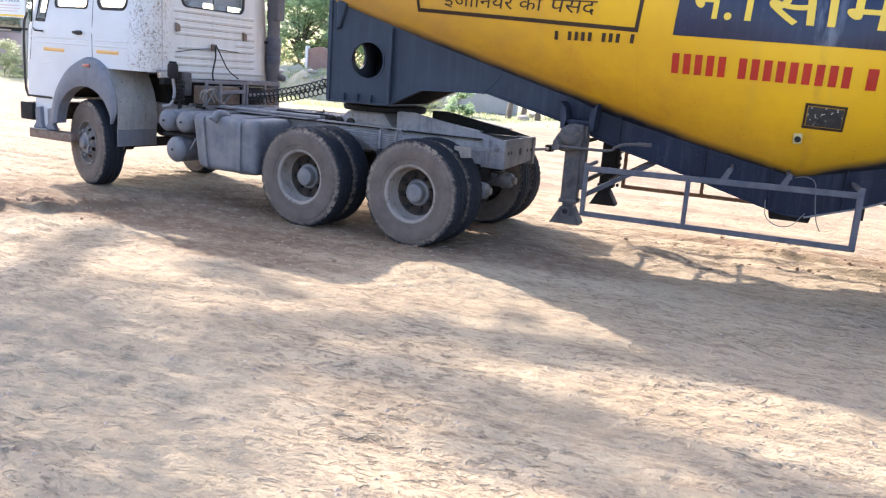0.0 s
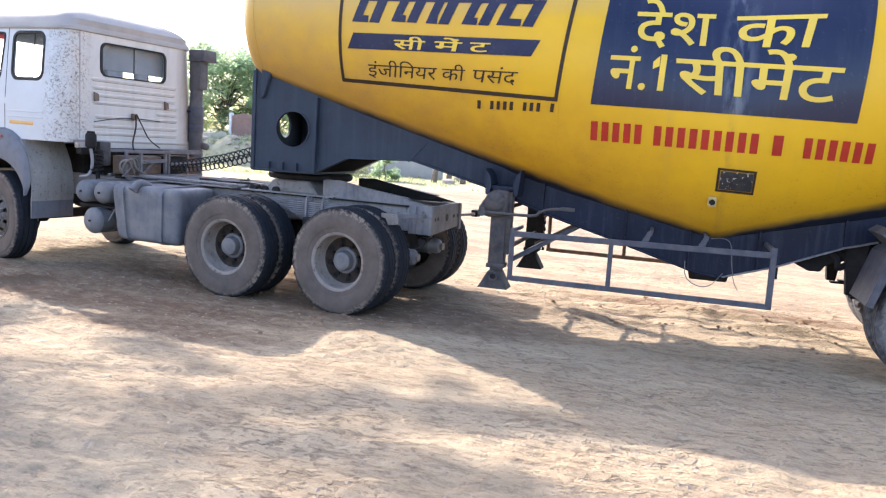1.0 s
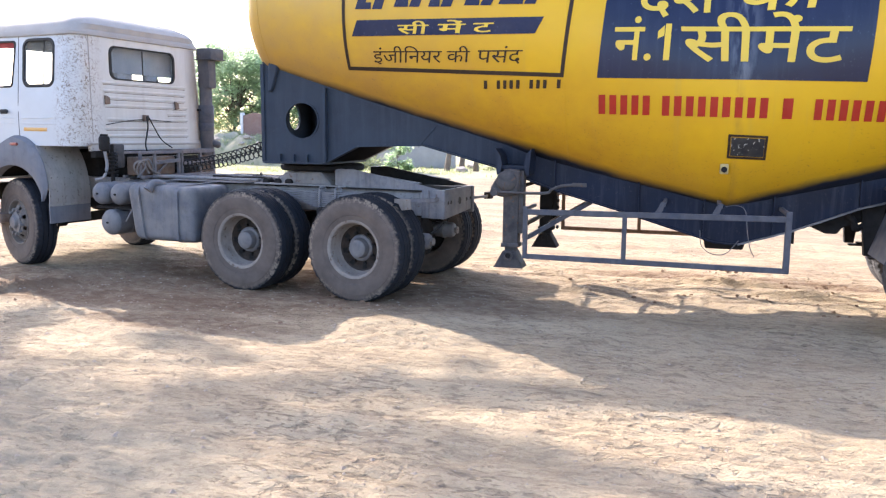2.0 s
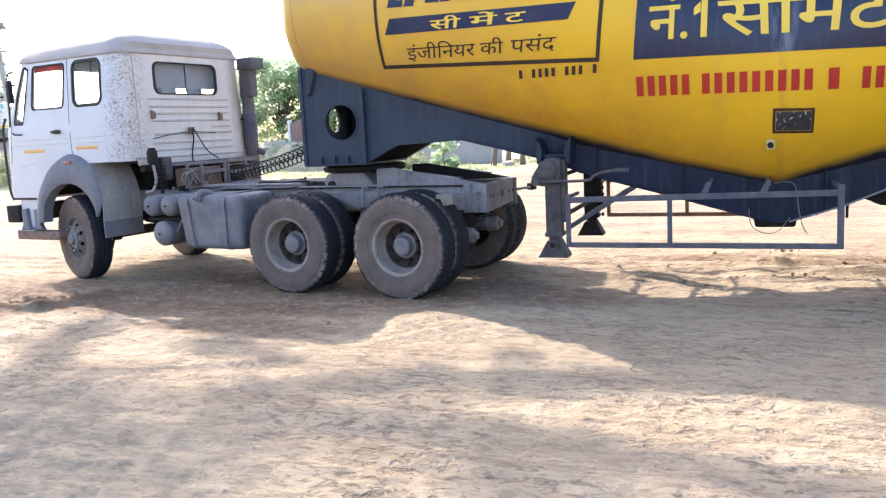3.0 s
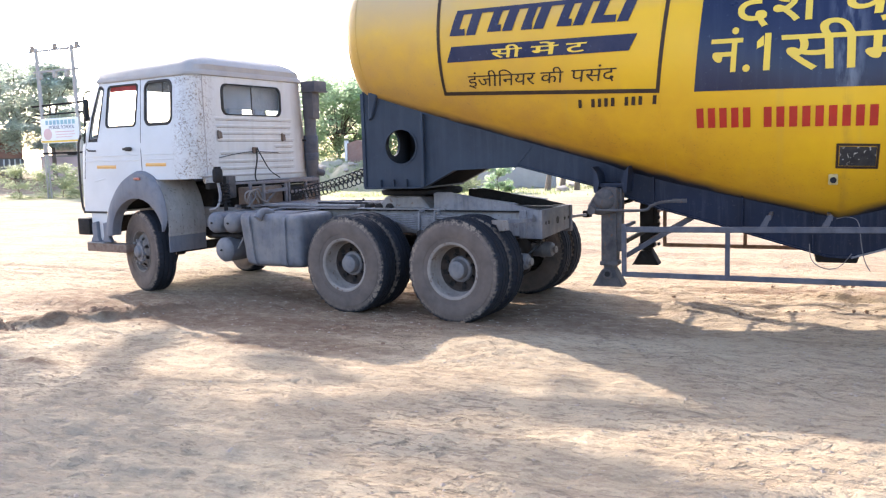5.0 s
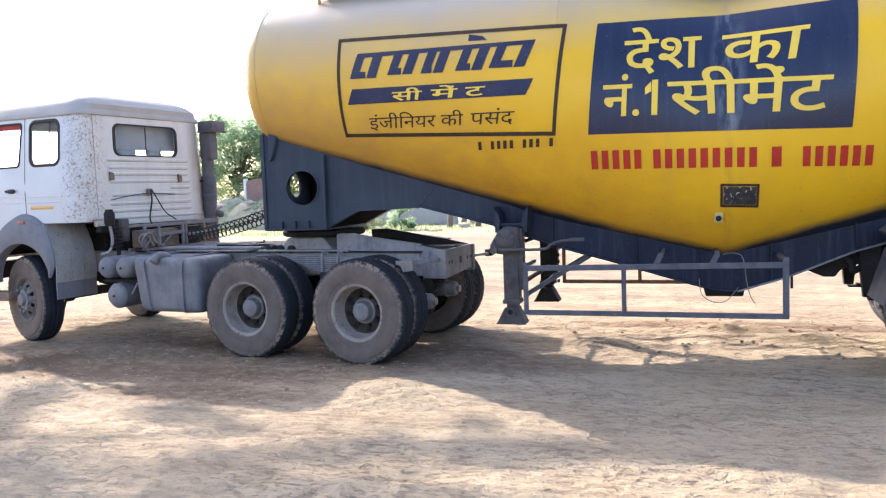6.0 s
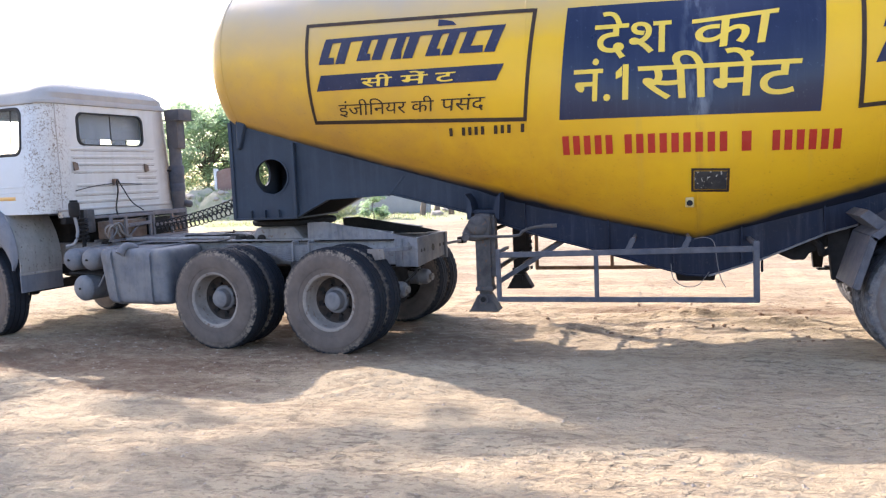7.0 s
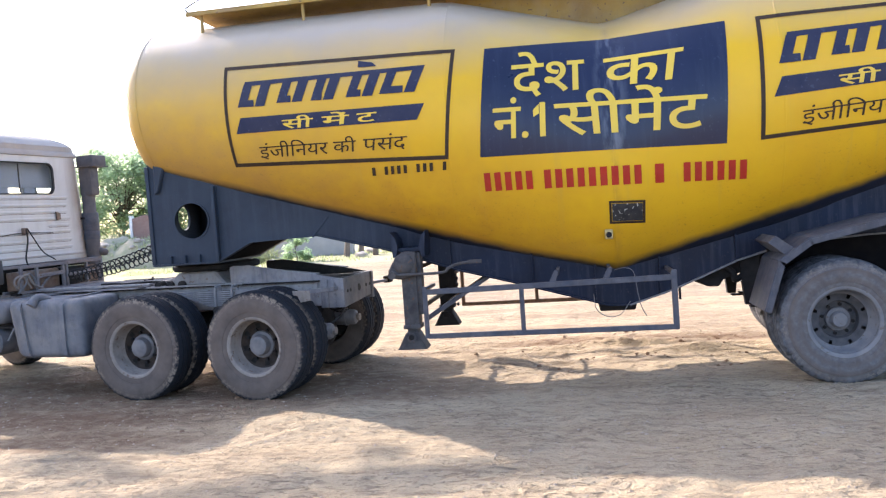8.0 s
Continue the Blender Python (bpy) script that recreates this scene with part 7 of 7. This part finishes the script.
hp = thing("electric_pole", pose(-36.5, 31.5, 0), "double concrete electric pole with cross arms", "electric pole")
for x in (-1.25, 1.40):
    part("pole", bar((x, 0, 0), (x - 0.15, 0, 8.0), 0.13, None, 12, 0.09), CONCRETE, hp)
for z, w in ((7.85, 1.9), (6.75, 1.7)):
    part("cross_arm", beam((-w, 0, z), (w, 0, z), 0.10, 0.10), CONCRETE, hp)
part("cross_arm", beam((-2.1, 0, 4.92), (2.0, 0, 5.02), 0.09, 0.10), DARK, hp)
part("cross_arm", beam((-1.9, 0, 4.44), (1.9, 0, 4.50), 0.08, 0.08), DARK, hp)
for x in (-1.65, 0.05, 1.65):
    part("insulator", lathe([(0, 0), (0.13, 0.0), (0.15, 0.06), (0.09, 0.12), (0.14, 0.18), (0.06, 0.26), (0, 0.26)], 12), STONE, hp, at=pose(x, 0, 7.9, 90, 0, 0))
for x in (-1.2, -0.1, 0.8):
    part("fuse_holder", box(x - 0.10, x + 0.10, -0.1, 0.1, 6.36, 6.72, 0.04), CONCRETE, hp)

tk = thing("parked_lorry", pose(-54.3, 41.6, 0.80, 0, 0, 52.5), "distant lorry with brown covered load", "lorry")
part("cargo", box(-1.2, 1.2, -2.6, 2.6, 1.5, 3.6, 0.15), COPPER, tk)
part("cargo_bed", box(-1.2, 1.2, -2.6, 2.6, 1.05, 1.5, 0.04), GREY, tk)
part("tail_board", box(-1.25, 1.25, -2.72, -2.60, 0.75, 1.45, 0.03), HUBGREY, tk)
for k in range(7):
    part("tail_slat", box(-1.15 + 0.35 * k, -1.05 + 0.35 * k, -2.76, -2.72, 1.0, 1.45, 0.01), WHITEBOARD, tk)
for x in (-0.95, 0.95):
    for y in (-1.9, 1.8):
        w = tyre_mesh()
        part("tyre", w, None, tk, at=pose(x - 0.14, y, 0.5, 0, 0, 90))
sh = thing("shed", pose(-58.6, 41.5, 0.78, 0, 0, 30), "distant grey shed with flat roof", "shed")
part("wall", box(-3, 3, -2, 2, 0, 2.8, 0.03), GREY, sh)
part("roof", box(-3.3, 3.3, -2.3, 2.3, 2.8, 3.0, 0.03), CONCRETE, sh)
part("doorway", box(-1.2, 1.2, -2.03, -2.0, 0, 2.4, 0.01), DARK, sh)
wl = thing("boundary_wall", pose(-40, 40.5, 0), "low pinkish boundary wall beyond the yard", "wall")
part("wall", box(-9, 7, -0.12, 0.12, 0, 2.3, 0.02), PINKWASH, wl)
part("coping", box(-9, 7, -0.16, 0.16, 2.3, 2.4, 0.02), CONCRETE, wl)
hs = thing("house", pose(-47, 47, 0), "low pale house beyond the trees", "house")
part("wall", box(-5, 5, -3, 3, 0, 3.6, 0.03), WHITEWALL, hs)
part("roof", box(-5.4, 5.4, -3.4, 3.4, 3.6, 3.85, 0.03), CONCRETE, hs)
for x in (-3, 0, 3):
    part("window", box(x - 0.5, x + 0.5, -3.03, -3.0, 1.4, 2.6, 0.01), DARK, hs)
bw = thing("brick_wall", pose(-23.2, 38.6, 0), "broken brown brick wall behind acacia", "wall")
part("wall", prism([(0.35, 0), (2.4, 0), (2.4, 2.62), (1.5, 2.5), (1.0, 2.6), (0.35, 2.45)], -0.15, 0.15), BRICKRED, bw)
part("gate_post", box(0.14, 0.30, -0.12, 0.12, 0, 2.60, 0.02), WHITEWALL, bw)
# earth bank with weeds and stones behind the truck
def bank_height(x, y):
    """Height of the bank at a place of the yard."""
    u, v = (x + 20.5) / 5.5, (y - 37.2) / 2.2
    e = max(0.0, 1 - u * u) * max(0.0, 1 - v * v)
    p = Vector((x, y, 0))
    return 1.55 * math.sqrt(e) * (1 + 0.35 * noise.noise(p * 0.8) + 0.2 * noise.noise(p * 2.1)) + 0.10 * e * noise.noise(p * 4.0) - 0.05


def bank():
    bm = bmesh.new()
    xs, ys = np.linspace(-26, -15, 80), np.linspace(35.0, 39.4, 36)
    grid = [[bm.verts.new((x, y, bank_height(x, y))) for x in xs] for y in ys]
    for a, b in zip(grid, grid[1:]):
        for i in range(len(xs) - 1):
            bm.faces.new((a[i], a[i + 1], b[i + 1], b[i]))
    tagged(part("earth_bank", bm, WEEDY, None, "low weedy earth bank behind the truck", 3.0), category="bank", kind="structure")
    rnd = random.Random(77)
    verts, faces = [], []
    for _ in range(6000):
        x, y = rnd.uniform(-26, -15), rnd.uniform(35, 38.5)
        if noise.noise(Vector((x * 0.9, y * 0.9, 6))) < -0.05:
            continue
        h, a = rnd.uniform(0.06, 0.22), rnd.uniform(0, 6.28)
        z, i = bank_height(x, y), len(verts)
        dx, dy = 0.022 * math.cos(a), 0.022 * math.sin(a)
        verts += [(x - dx, y - dy, z), (x + dx, y + dy, z), (x + rnd.uniform(-0.1, 0.1), y + rnd.uniform(-0.1, 0.1), z + h)]
        faces.append((i, i + 1, i + 2))
    me = bpy.data.meshes.new("weeds")
    me.from_pydata(verts, [], faces)
    finish(me, LEAFDRY, 0)
    tagged(new("weeds", me), "thin dusty weeds on the earth bank", "weeds", "", "stuff")


bank()
for k in range(14):
    x, y, r = rng.uniform(-23.5, -18.0), rng.uniform(35.1, 36.4), rng.uniform(0.10, 0.30)
    tagged(part("stone", rock_mesh(k * 3.1, r), STONE, None, "rough brown field stone", 0.3, at=pose(x, y, max(0, bank_height(x, y)) + r * 0.2, 0, 0, rng.uniform(0, 360))), category="stone", group="stones by the bank")
for k in range(16):
    x, y, r = rng.uniform(-11, -2), rng.uniform(33, 37), rng.uniform(0.12, 0.34)
    tagged(part("stone", rock_mesh(k * 2.3 + 40, r), STONE, None, "pale rubble stone on the grass", 0.3, at=pose(x, y, r * 0.3, 0, 0, rng.uniform(0, 360))), category="stone", group="rubble on the grass")
lw = thing("low_wall", pose(-12.5, 36.5, 0), "low grey rendered wall beyond grass", "wall")
part("wall", box(-2.4, 2.0, -0.2, 0.2, 0, 1.25, 0.03), CONCRETE, lw)
for k, x in enumerate((-10.0, -9.4, -8.8)):
    tagged(part("stump", bar((x, 33.5 + 0.2 * k, -0.05), (x + 0.1, 33.6, 0.95 - 0.15 * k), 0.14, None, 10, 0.10), BARK, None, "grey weathered tree stump"), category="stump", group="stumps")
